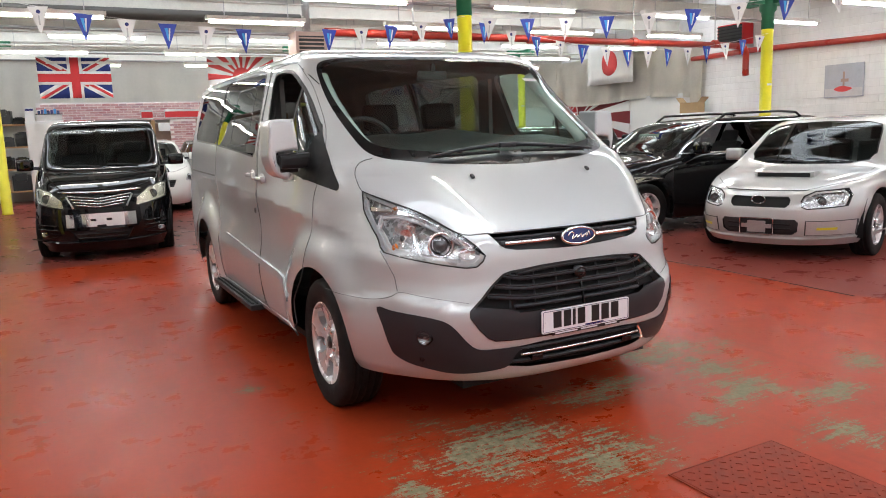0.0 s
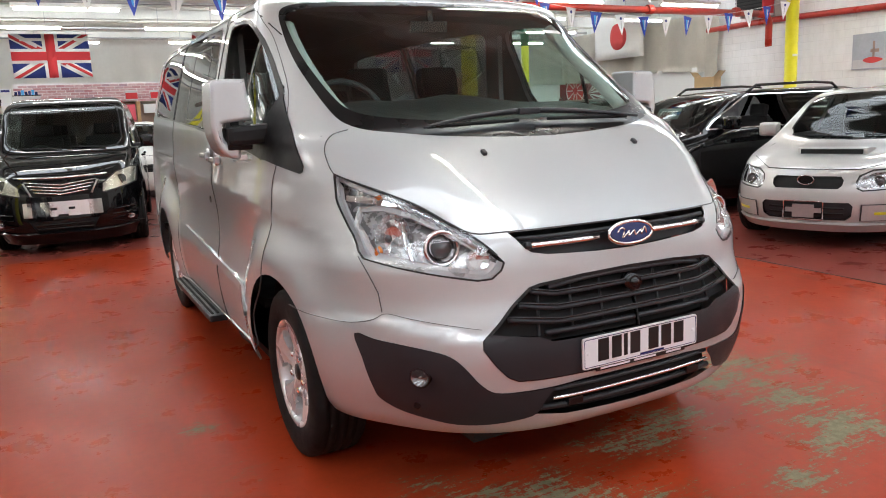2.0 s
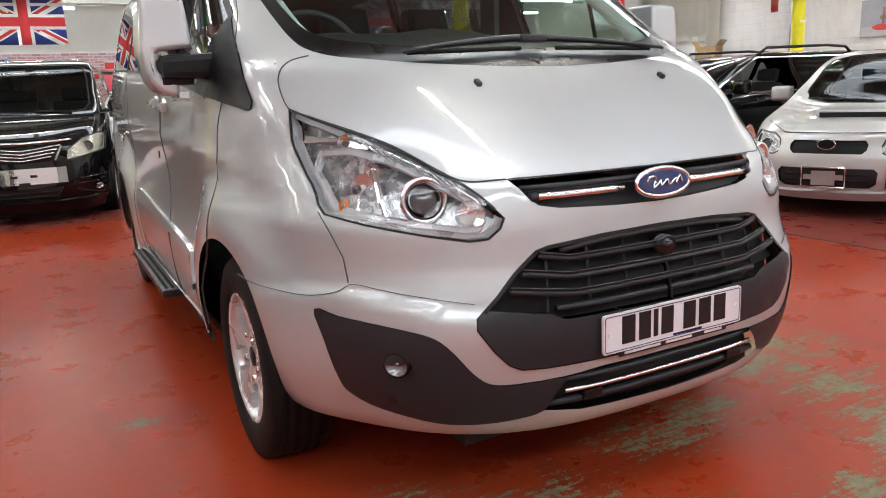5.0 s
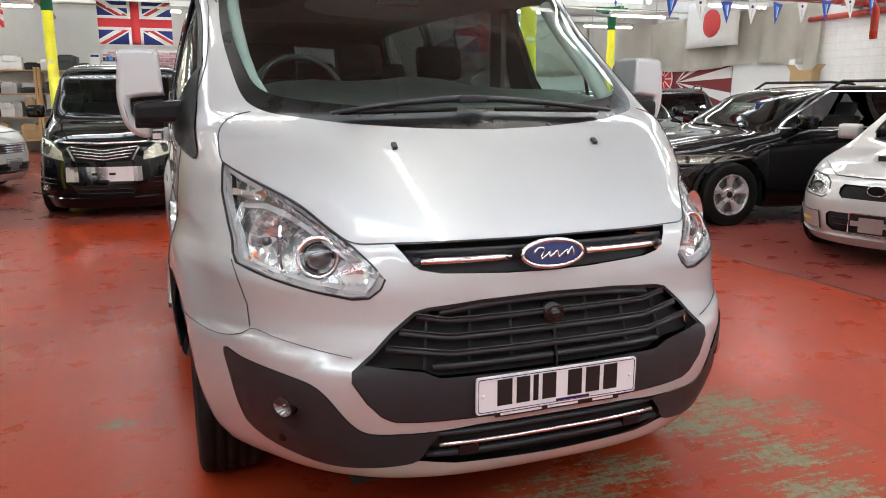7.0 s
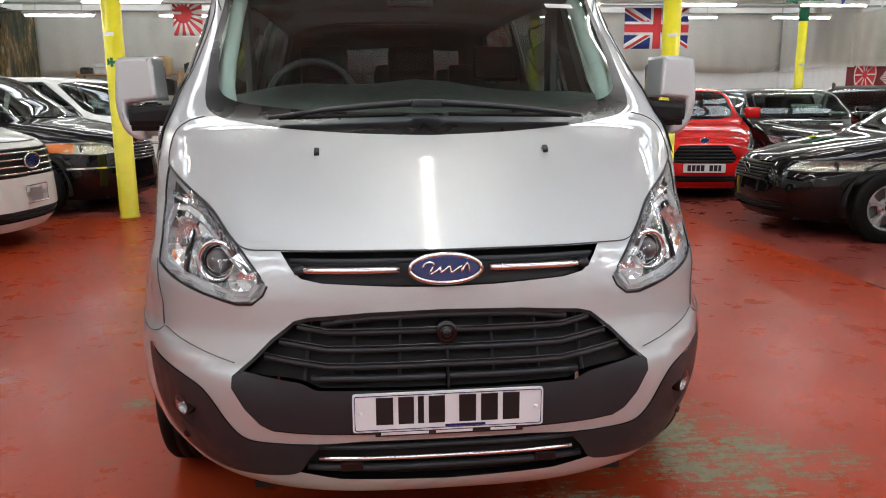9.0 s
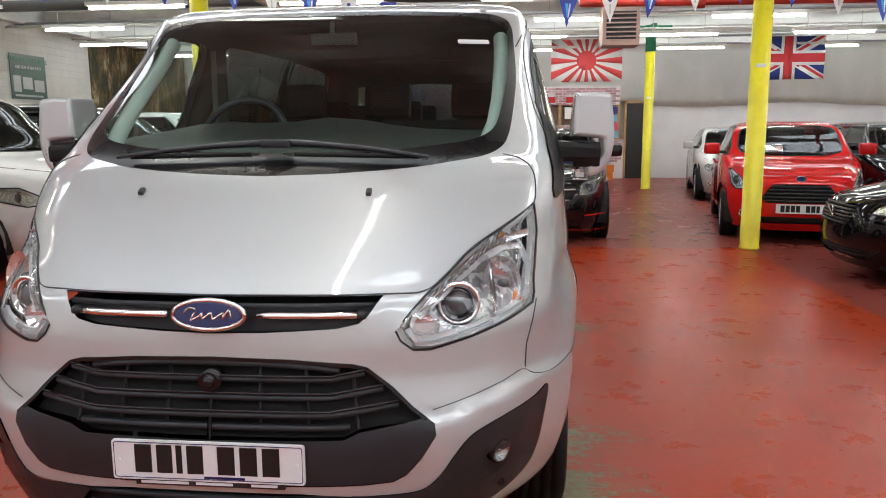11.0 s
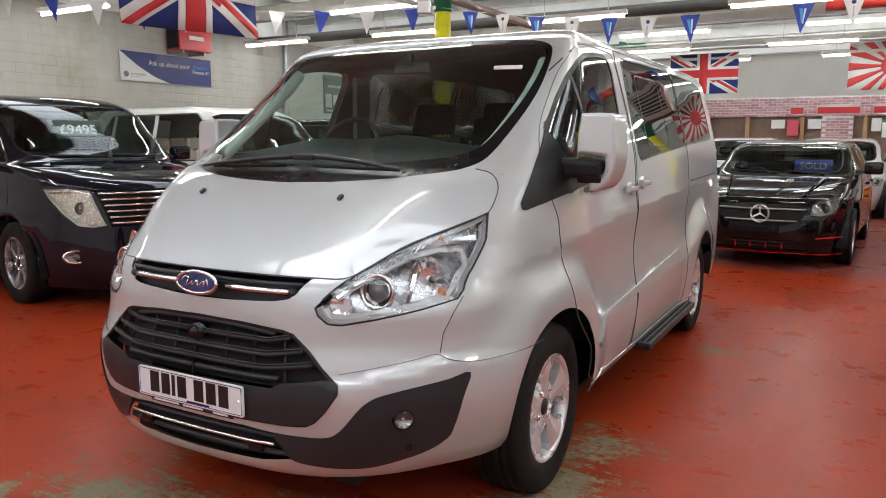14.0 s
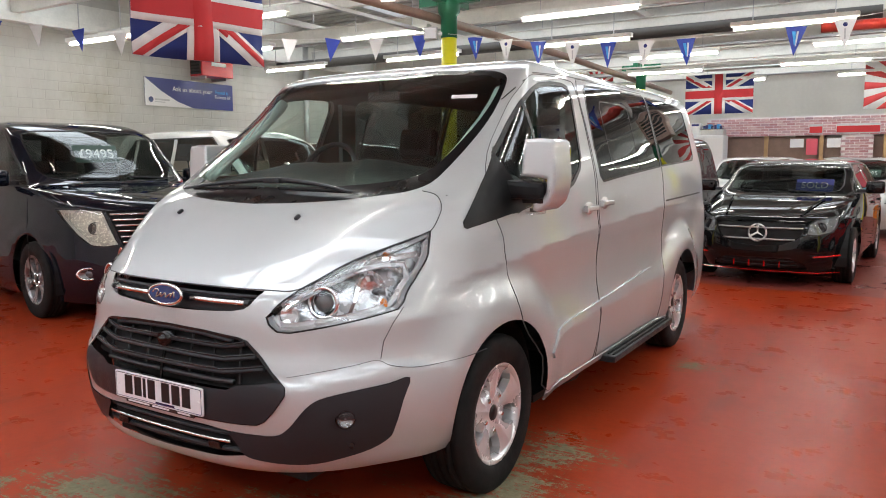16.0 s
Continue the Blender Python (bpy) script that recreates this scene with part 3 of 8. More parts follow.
def batten(x, y, z=3.2):
    b = thing("strip_light", "twin fluorescent strip light hanging from the roof", "strip light", pose(x, y, z), "strip lights")
    part("housing", boxes((-0.78, 0.78, -0.06, 0.06, 0.03, 0.09), bevel=0.008), M_BEAM, b)
    part("tube", lathe([(0.019, -0.74), (0.019, 0.74)], 10, "x", cap=True), M_TUBE, b, "glowing white tube", smooth=True)
    for s in (-0.5, 0.5):
        part("hanger", boxes((s - 0.006, s + 0.006, -0.006, 0.006, 0.09, 1.30)), M_STEEL, b)
    return b


first = batten(0.15, 0.35)
first.matrix_basis = pose(0.15, 0.35, 3.2, 0, 0, 90)
for xb, yb in ((-5.9, 0.35), (6.2, 0.35), (9.3, 0.35), (-5.9, -3.6), (-2.9, -3.6), (0.15, -3.6), (3.2, -3.6), (6.2, -3.6), (9.3, -3.6)):
    copy_thing(first, pose(xb, yb, 3.2, 0, 0, 90))
for k, yb in enumerate((2.6, 5.15, 7.1, 9.3, 11.5, 13.9, 16.45)):
    for j in range(7):
        copy_thing(first, pose(-7.6 + j * 2.95 + (-0.25 if k % 2 else 0.55), yb, 3.2))


# ---------------------------------------------------------------- vehicle shells
class Shell:
    """A vehicle skin: level slices, each a rounded front, a straight side and a rounded tail.
    front, rear: (height, y) rows of the centre line; width: (height, half width); power: (height, squareness)."""

    def __init__(s, front, rear, width, power, ys, yr, taper=0.04, flares=(), dome=None, rear_power=5.0):
        s.front, s.rear, s.width, s.power, s.ys, s.yr = front, rear, width, power, ys, yr
        s.taper, s.flares, s.dome, s.rp = taper, flares, dome, rear_power
        s.z0, s.z1 = front[0][0], front[-1][0]
        zz = np.linspace(s.z0, s.z1, 800)
        yy = lerp_table(front, zz)
        run = np.sqrt(np.diff(zz) ** 2 + (0.7 * np.diff(yy)) ** 2)
        s.zz, s.vv = zz, np.r_[0, np.cumsum(run)]
        s.k1, s.k2, s.k3 = 1.2, yr - ys, 0.9

    def rowdata(s, z):
        yc, w, n = lerp_table(s.front, z), lerp_table(s.width, z), lerp_table(s.power, z)
        ye = lerp_table(s.rear, z)
        return yc, w, n, ye, np.maximum(s.ys, yc + 0.12), np.minimum(s.yr, ye - 0.05)

    def at(s, u, z, off=0.0):
        u, z = np.asarray(u, float), np.asarray(z, float)
        p = s.raw(u, z)
        if np.any(off):
            e = 1e-3
            du = s.raw(np.minimum(u + e, 3), z) - s.raw(np.maximum(u - e, 0), z)
            dz = s.raw(u, np.minimum(z + e, s.z1)) - s.raw(u, np.maximum(z - e, s.z0))
            nn = np.cross(du, dz)
            nn /= np.maximum(np.linalg.norm(nn, axis=-1, keepdims=True), 1e-9)
            p = p + nn * np.asarray(off)[..., None]
        return p

    def normal(s, u, z):
        e = 2e-3
        du = s.raw(np.minimum(u + e, 3), z) - s.raw(np.maximum(u - e, 0), z)
        dz = s.raw(u, np.minimum(z + e, s.z1)) - s.raw(u, np.maximum(z - e, s.z0))
        nn = np.cross(du, dz)
        return nn / np.maximum(np.linalg.norm(nn, axis=-1, keepdims=True), 1e-9)

    def raw(s, u, z):
        yc, w, n, ye, ys, yr = s.rowdata(z)
        th = np.clip(u, 0, 1) * math.pi / 2
        a, b = np.sin(th), np.cos(th)
        g = (a ** n + b ** n) ** (1 / n)
        x1, y1 = w * a / g, ys - (ys - yc) * b / g
        y2 = ys + (yr - ys) * np.clip(u - 1, 0, 1)
        t3 = np.clip(u - 2, 0, 1) * math.pi / 2
        c, d = np.cos(t3), np.sin(t3)
        g3 = (c ** s.rp + d ** s.rp) ** (1 / s.rp)
        x3, y3 = w * c / g3, yr + (ye - yr) * d / g3
        x = np.where(u <= 1, x1, np.where(u <= 2, w, x3))
        y = np.where(u <= 1, y1, np.where(u <= 2, y2, y3))
        mid = 0.5 * (s.ys + s.yr)
        x = x * (1 - s.taper * np.clip((y - mid) / max(0.1, (s.yr + 0.8 - mid)), 0, 1.2) ** 2)
        for fy, fz, fr, amp in s.flares:
            d = np.hypot(y - fy, z - fz)
            x = x + np.where(u > 0.3, amp * np.exp(-((d - fr) / 0.055) ** 2) * np.clip((u - 0.3) * 4, 0, 1), 0)
        if s.dome is not None:
            x, y = s.dome(x, y, z)
        return np.stack([x, y, z + 0 * x], -1)

    def u_of(s, x, y, z):
        """The place round the slice of a point near the skin."""
        yc, w, n, ye, ys, yr = s.rowdata(z)
        x, y = abs(x), float(y)
        if y < ys:
            return float(math.atan2(x / w, max(0.0, (ys - y) / (ys - yc))) / (math.pi / 2))
        if y <= yr:
            return float(1 + (y - ys) / (yr - ys))
        return float(2 + math.atan2((y - yr) / (ye - yr), x / w) / (math.pi / 2))

    def u_front(s, x, z):
        """The same from the distance off the centre line, at the front."""
        yc, w, n, ye, ys, yr = s.rowdata(z)
        r = min(abs(x) / w, 0.9999)
        b = (1 - r ** n) ** (1 / n)
        return float(math.atan2(r, b) / (math.pi / 2))

    def u_rear(s, x, z):
        yc, w, n, ye, ys, yr = s.rowdata(z)
        r = min(abs(x) / w, 0.9999)
        return float(2 + math.atan2((1 - r ** s.rp) ** (1 / s.rp), r) / (math.pi / 2))

    def flat(s, u, z):
        """To the plane in which the skin is cut into panels."""
        u = np.asarray(u, float)
        p = np.where(u <= 1, u * s.k1, np.where(u <= 2, s.k1 + (u - 1) * s.k2, s.k1 + s.k2 + (u - 2) * s.k3))
        return p, np.interp(z, s.zz, s.vv)

    def unflat(s, p, v):
        u = np.where(p <= s.k1, p / s.k1, np.where(p <= s.k1 + s.k2, 1 + (p - s.k1) / s.k2, 2 + (p - s.k1 - s.k2) / s.k3))
        return u, np.interp(v, s.vv, s.zz)

    def cut(s, regions, step=0.05):
        """Cuts half the skin along outlines. regions: name -> outline of (u, z). Returns flat points and, for each name, triangles; 'body' is the rest."""
        from mathutils.geometry import delaunay_2d_cdt
        pmax, vmax = s.k1 + s.k2 + s.k3, s.vv[-1]
        nu, nv = int(pmax / step) + 1, int(vmax / step) + 1
        polys = {}
        for name, out in regions.items():
            uu = np.array([o[0] for o in out])
            zs = np.array([o[1] for o in out])
            p, v = s.flat(uu, zs)
            polys[name] = np.clip(np.stack([p, v], 1), 0, [pmax, vmax])
        gp, gv = np.meshgrid(np.linspace(0, pmax, nu), np.linspace(0, vmax, nv))
        pts = np.stack([gp.ravel(), gv.ravel()], 1)
        keep = np.ones(len(pts), bool)
        inner = (pts[:, 0] > 1e-6) & (pts[:, 0] < pmax - 1e-6) & (pts[:, 1] > 1e-6) & (pts[:, 1] < vmax - 1e-6)
        for poly in polys.values():
            d = np.full(len(pts), 9.0)
            for a, b in zip(poly, np.roll(poly, -1, 0)):
                ab = b - a
                t = np.clip(((pts - a) @ ab) / max(ab @ ab, 1e-12), 0, 1)
                d = np.minimum(d, np.linalg.norm(pts - a - t[:, None] * ab, axis=1))
            keep &= ~(inner & (d < 0.3 * step))
        pts = pts[keep]
        verts = [Vector(q) for q in pts]
        edges = []
        for poly in polys.values():
            base = len(verts)
            verts += [Vector(q) for q in poly]
            n = len(poly)
            edges += [(base + i, base + (i + 1) % n) for i in range(n)]
        vo, _, fo, _, _, _ = delaunay_2d_cdt(verts, edges, [], 0, 1e-5)
        V = np.array([tuple(q) for q in vo])
        F = np.array([f for f in fo if len(f) == 3])
        C = V[F].mean(1)
        tag = np.full(len(F), "body", dtype=object)
        for name, poly in polys.items():
            inside = np.zeros(len(C), bool)
            x, y = C[:, 0], C[:, 1]
            for (ax, ay), (bx, by) in zip(poly, np.roll(poly, -1, 0)):
                cross = (ay > y) != (by > y)
                with np.errstate(divide="ignore", invalid="ignore"):
                    inside ^= cross & (x < (bx - ax) * (y - ay) / (by - ay) + ax)
            tag[inside & (tag == "body")] = name
        return V, {n: F[tag == n] for n in ["body", *polys]}

    def panel(s, V, F, name, material, parent, sides="both", off=0.0, label=""):
        """One mesh of cut triangles: 'both' joins the two halves; 'l' and 'r' take one side (r is +x)."""
        if len(F) == 0:
            return None
        idx, inv = np.unique(F, return_inverse=True)
        F = inv.reshape(F.shape)
        u, z = s.unflat(V[idx, 0], V[idx, 1])
        P, N = s.at(u, z, off(u, z) if callable(off) else np.full(len(u), off)), s.normal(u, z)
        P[u < 1e-4, 0] = 0
        P[u > 3 - 1e-4, 0] = 0
        N[(u < 1e-4) | (u > 3 - 1e-4), 0] = 0
        vs, fs, ns = [], [], []
        if sides in ("both", "r"):
            vs.append(P)
            ns.append(N)
            fs.append(F)
        if sides in ("both", "l"):
            flip = np.array([-1, 1, 1])
            if sides == "both":
                centre = np.abs(P[:, 0]) < 1e-6
                m = np.full(len(P), -1)
                m[centre] = np.nonzero(centre)[0]
                m[~centre] = len(P) + np.arange((~centre).sum())
                vs.append((P * flip)[~centre])
                ns.append((N * flip)[~centre])
                fs.append(m[F][:, ::-1])
            else:
                vs.append(P * flip)
                ns.append(N * flip)
                fs.append(F[:, ::-1])
        vs, ns, fs = np.concatenate(vs), np.concatenate(ns), np.concatenate(fs)
        me = bpy.data.meshes.new(name)
        me.from_pydata(vs.tolist(), [], fs.tolist())
        me.polygons.foreach_set("use_smooth", [True] * len(me.polygons))
        me.normals_split_custom_set_from_vertices(ns.tolist())
        me.materials.append(material)
        ob = link(name, me, parent)
        if label:
            ob["label"] = label
        return ob

    def cap(s, name, material, parent, drop=0.0):
        """Closes the skin at its top."""
        P = s.raw(np.linspace(0, 3, 46), np.full(46, s.z1))
        ring = [tuple(q) for q in P] + [(-q[0], q[1], q[2]) for q in P[::-1] if q[0] > 1e-4]
        bm = bmesh.new()
        c = bm.verts.new((0, float(P[:, 1].mean()), s.z1 + 0.006 - drop))
        vs = [bm.verts.new((x, y, z - drop)) for x, y, z in ring]
        for a, b in zip(vs, vs[1:] + vs[:1]):
            bm.faces.new((c, a, b))
        bmesh.ops.recalc_face_normals(bm, faces=bm.faces[:])
        return part(name, bm, material, parent, smooth=True)

    def strip(s, line, half, name, material, parent, sides="both", off=0.002, label=""):
        """A thin band laid along a line of (u, z) on the skin, half its width to either side."""
        bm = bmesh.new()
        u = np.array([q[0] for q in line], float)
        z = np.array([q[1] for q in line], float)
        P, N = s.at(u, z, np.full(len(u), off)), s.normal(u, z)
        T = np.gradient(P, axis=0)
        S = np.cross(T, N)
        S /= np.maximum(np.linalg.norm(S, axis=1, keepdims=True), 1e-9)
        for sx in ((1, -1) if sides == "both" else ((1,) if sides == "r" else (-1,))):
            prof = []
            for i in range(len(P)):
                row = [P[i] - S[i] * half - N[i] * (off + 0.004), P[i] - S[i] * half, P[i] + S[i] * half, P[i] + S[i] * half - N[i] * (off + 0.004)]
                prof.append([bm.verts.new((q[0] * sx, q[1], q[2])) for q in row])
            for a, b in zip(prof, prof[1:]):
                for k in range(3):
                    bm.faces.new((a[k], a[k + 1], b[k + 1], b[k]))
        bmesh.ops.recalc_face_normals(bm, faces=bm.faces[:])
        return part(name, bm, material, parent, label)


# ---------------------------------------------------------------- the silver van
def ease(a, b, v):
    t = np.clip((v - a) / (b - a), 0.0, 1.0)
    return t * t * (3 - 2 * t)


SHOULDER = [(0.55, 0.935), (0.85, 0.972), (1.14, 1.000), (1.35, 1.018), (1.6, 1.032), (2.2, 1.058), (3.4, 1.095), (4.55, 1.115)]


def van_form(x, y, z):
    """The creases of the pressed panels: bonnet dome, bumper ledge, shoulder line and wheel arch swellings."""
    # raised middle of the bonnet, wider towards the windscreen
    k = ease(0.955, 1.06, z) * np.clip((1.27 - z) / 0.05, 0, 1) * np.clip((0.86 - y) / 0.30, 0, 1)
    q = np.abs(x) - (0.505 + np.clip(z - 0.96, 0, 0.3) * 0.62)
    d = 0.5 * (q + np.sqrt(q * q + 0.028 ** 2))
    y = y + (0.046 * (1 - np.exp(-d / 0.095)) - 0.006) * k
    # ledge on the bumper below the wings
    zl = 0.662 + 0.044 * ease(0.55, 0.83, np.abs(x)) * np.clip((0.75 - y) / 0.35, 0, 1)
    out = 0.013 * ease(0.0, 0.045, zl - z) * (1 - ease(0.22, 0.36, zl - z)) * ease(0.42, 0.58, np.abs(x)) * (1 - ease(0.5, 0.8, y))
    nx, ny = (np.abs(x) / 0.98) ** 2, (np.maximum(1.6 - y, 0) / 1.55) ** 2
    nn = np.sqrt(nx * nx + ny * ny) + 1e-6
    x, y = x + out * nx / nn, y - out * ny / nn
    # undercut below the shoulder line, run out towards the sill
    below = lerp_table(SHOULDER, y) - z
    cut = np.sin(math.pi * np.clip(below / 0.46, 0, 1)) * ease(0.50, 0.80, y) * (1 - ease(4.4, 4.8, y))
    swell = 0.0
    for wy in (1.0, 3.933):
        r = np.hypot(y - wy, z - 0.345)
        swell = np.maximum(swell, 1 - ease(0.47, 0.66, r))
    side = ease(0.62, 0.85, np.abs(x))
    return x + side * (0.020 * swell - 0.034 * cut * (1 - swell)), y


VAN = Shell(
    front=[(0.285, 0.070), (0.305, 0.046), (0.335, 0.033), (0.42, 0.024), (0.55, 0.017), (0.66, 0.033), (0.75, 0.060), (0.85, 0.070), (0.93, 0.085), (0.97, 0.125), (1.05, 0.225), (1.14, 0.345), (1.20, 0.435), (1.26, 0.55), (1.30, 0.65), (1.40, 0.80),
           (1.51, 0.955), (1.70, 1.235), (1.81, 1.40), (1.87, 1.51), (1.91, 1.62), (1.94, 1.80), (1.965, 2.3)],
    rear=[(0.285, 4.90), (0.5, 4.96), (1.1, 4.97), (1.5, 4.93), (1.85, 4.86), (1.93, 4.75), (1.965, 4.5)],
    width=[(0.285, 0.940), (0.345, 0.964), (0.55, 0.985), (0.80, 0.988), (0.98, 0.982), (1.10, 0.966), (1.20, 0.957), (1.30, 0.948), (1.51, 0.900), (1.70, 0.848), (1.81, 0.815), (1.87, 0.785), (1.91, 0.745), (1.94, 0.66), (1.965, 0.42)],
    power=[(0.285, 3.0), (0.42, 3.2), (0.62, 3.3), (0.83, 3.3), (0.95, 3.0), (1.14, 3.7), (1.28, 4.0), (1.51, 3.5), (1.70, 3.1), (1.81, 3.2), (1.965, 3.0)],
    ys=1.6, yr=4.55, taper=0.05, flares=((1.0, 0.35, 0.42, 0.007), (3.933, 0.35, 0.42, 0.007)), dome=van_form)


def side_line(shell, pts, step=0.05, closed=True):
    """(y, z) points on the side as (u, z)."""
    pts = dense(pts, step) if closed else dense(pts, step)[: -max(1, int(np.linalg.norm(np.array(pts[0]) - np.array(pts[-1])) / step))] + [pts[-1]]
    return [(shell.u_of(0.95, y, z), z) for y, z in pts]


def arc_yz(shell, cy, cz, r, zmin, n=24):
    """A wheel arch cut in the side: an arc down to the sill."""
    out = [(cy - r, zmin)]
    for k in range(n + 1):
        a = math.pi * k / n
        out.append((cy - r * math.cos(a), max(cz + r * math.sin(a), zmin)))
    out.append((cy + r, zmin))
    return side_line(shell, out)


LAMP = [(0.29, 0.869), (0.297, 0.843), (0.315, 0.818), (0.34, 0.815), (0.40, 0.834), (0.47, 0.858), (0.527, 0.880), (0.537, 0.904), (0.546, 0.976), (0.543, 1.065), (0.527, 1.150),
        (0.497, 1.124), (0.458, 1.092), (0.426, 1.068), (0.395, 1.034), (0.365, 0.988), (0.335, 0.948), (0.312, 0.910)]
LAMP_IN = [(0.309, 0.872), (0.314, 0.852), (0.326, 0.842), (0.345, 0.840), (0.40, 0.857), (0.47, 0.880), (0.512, 0.899), (0.522, 0.925), (0.530, 0.985), (0.505, 1.035), (0.462, 1.040), (0.42, 1.018), (0.385, 0.980), (0.350, 0.932), (0.326, 0.900)]
HEX = [(0.0, 0.801), (0.131, 0.797), (0.226, 0.785), (0.247, 0.776), (0.284, 0.725), (0.314, 0.674), (0.345, 0.627), (0.346, 0.602), (0.327, 0.548), (0.306, 0.506), (0.288, 0.490), (0.25, 0.486), (0.159, 0.485), (0.0, 0.483)]
BAR = [(0.0, 0.600), (0.216, 0.603), (0.24, 0.622), (0.334, 0.645), (0.346, 0.63), (0.347, 0.602), (0.328, 0.547), (0.307, 0.505), (0.288, 0.489), (0.25, 0.485), (0.159, 0.484), (0.0, 0.482)]
UPPER = [(0.0, 0.956), (0.13, 0.957), (0.272, 0.955), (0.262, 0.935), (0.250, 0.908), (0.236, 0.890), (0.203, 0.879), (0.084, 0.868), (0.0, 0.865)]
FOG = [(0.553, 0.630), (0.52, 0.622), (0.462, 0.610), (0.418, 0.594), (0.397, 0.576), (0.379, 0.543), (0.358, 0.492), (0.337, 0.459), (0.310, 0.449), (0.260, 0.447), (0.218, 0.446), (0.236, 0.406), (0.255, 0.362),
       (0.29, 0.347), (0.35, 0.337), (0.40, 0.337), (0.445, 0.352), (0.494, 0.375), (0.522, 0.408), (0.530, 0.445), (0.544, 0.552)]
DISH = (0.420, 0.482, 0.052, 0.044)
INTAKE = [(0.0, 0.458), (0.147, 0.458), (0.232, 0.4475), (0.262, 0.406), (0.268, 0.3635), (0.255, 0.3600), (0.19, 0.343), (0.0, 0.335)]
SCREEN = [(0.0, 1.240), (0.075, 1.243), (0.16, 1.248), (0.28, 1.262), (0.355, 1.279), (0.413, 1.295), (0.450, 1.322), (0.470, 1.360), (0.495, 1.43), (0.53, 1.523), (0.575, 1.645), (0.595, 1.73), (0.598, 1.80), (0.565, 1.835), (0.466, 1.856), (0.227, 1.872), (0.0, 1.876)]
CLEAR = [(0.0, 1.304), (0.12, 1.308), (0.25, 1.317), (0.34, 1.332), (0.40, 1.350), (0.438, 1.382), (0.464, 1.44), (0.498, 1.53), (0.541, 1.645), (0.563, 1.725), (0.566, 1.780), (0.535, 1.808), (0.44, 1.832), (0.22, 1.848), (0.0, 1.852)]
DOORWIN = [(1.05, 1.445), (1.13, 1.50), (1.24, 1.58), (1.40, 1.685), (1.52, 1.75), (1.64, 1.788), (1.80, 1.808), (1.95, 1.812), (2.01, 1.80), (2.03, 1.74), (1.995, 1.59), (1.96, 1.43), (1.915, 1.375), (1.80, 1.305), (1.66, 1.265), (1.30, 1.225), (1.12, 1.20)]
SAIL = [(1.055, 1.452), (0.98, 1.385), (0.72, 1.176), (0.725, 1.155), (0.745, 1.148), (1.12, 1.195), (1.30, 1.222), (1.20, 1.28), (1.12, 1.36)]
SLIDEWIN = [(2.25, 1.302), (2.21, 1.335), (2.205, 1.5), (2.23, 1.7), (2.26, 1.815), (2.30, 1.835), (2.7, 1.848), (3.38, 1.855), (3.43, 1.85), (3.43, 1.375), (2.65, 1.33)]
QUARTER = [(3.47, 1.378), (3.47, 1.852), (4.2, 1.845), (4.42, 1.82), (4.47, 1.78), (4.50, 1.55), (4.49, 1.45), (4.44, 1.415)]
BONNET = [(0.0, 0.957), (0.13, 0.958), (0.272, 0.957), (0.331, 0.957), (0.36, 0.985), (0.40, 1.045), (0.44, 1.083), (0.497, 1.128), (0.527, 1.152), (0.528, 1.216), (0.514, 1.258), (0.486, 1.285), (0.45, 1.298), (0.40, 1.296), (0.30, 1.28), (0.0, 1.26)]
BUMPER = [(0.0, 0.24), (0.0, 0.956), (0.331, 0.956), (0.31, 0.90), (0.33, 0.83), (0.40, 0.845), (0.527, 0.890), (0.521, 0.834), (0.504, 0.772), (0.503, 0.715), (0.517, 0.685), (0.574, 0.661), (0.679, 0.661), (0.70, 0.60), (0.70, 0.24)]
DOOR = [(0.93, 1.30), (0.965, 1.19), (1.02, 1.10), (1.035, 0.99), (1.12, 0.73), (1.33, 0.52), (1.42, 0.33), (2.10, 0.33), (2.115, 1.2), (2.13, 1.5), (2.125, 1.80), (2.05, 1.845), (1.62, 1.838), (1.45, 1.765), (1.25, 1.63), (1.02, 1.455)]
SLIDER = [(2.135, 0.33), (3.34, 0.33), (3.40, 0.60), (3.45, 0.85), (3.45, 1.80), (3.40, 1.872), (2.20, 1.868), (2.145, 1.80), (2.15, 1.5)]


def eased(line, n=4):
    """An open outline from centre line to centre line, rounded."""
    return [(max(0.0, u), z) for u, z in smooth_loop(line, n, False)]


van = thing("van", "silver people-carrier van with black lower bumper and alloy wheels", "van")
_regions = {
    "clear": dense(eased(CLEAR), 0.03), "screen": dense(eased(SCREEN), 0.03), "lamp": dense(LAMP, 0.02), "bar": dense(BAR, 0.03), "hex": dense(HEX, 0.03),
    "upper": dense(UPPER, 0.03), "dish": [(DISH[0] + DISH[2] * math.cos(a) + 0.25 * DISH[3] * math.sin(a), DISH[1] + DISH[3] * math.sin(a)) for a in np.linspace(0, 2 * math.pi, 40, endpoint=False)], "fog": dense(smooth_loop(FOG, 3), 0.02), "intake": dense(INTAKE, 0.03), "sail": side_line(VAN, SAIL), "doorwin": side_line(VAN, smooth_loop(DOORWIN, 3)),
    "slidewin": side_line(VAN, SLIDEWIN), "quarter": side_line(VAN, QUARTER), "arch_f": arc_yz(VAN, 1.0, 0.345, 0.405, 0.24), "arch_r": arc_yz(VAN, 3.933, 0.345, 0.405, 0.24),
    "rearwin": [(VAN.u_rear(x, z), z) for x, z in dense([(0.0, 1.25), (0.68, 1.25), (0.64, 1.75), (0.0, 1.78)], 0.05)],
    "bonnet": dense(eased(BONNET), 0.03), "bumper": dense(BUMPER, 0.03), "door": side_line(VAN, DOOR), "slider": side_line(VAN, SLIDER),
}
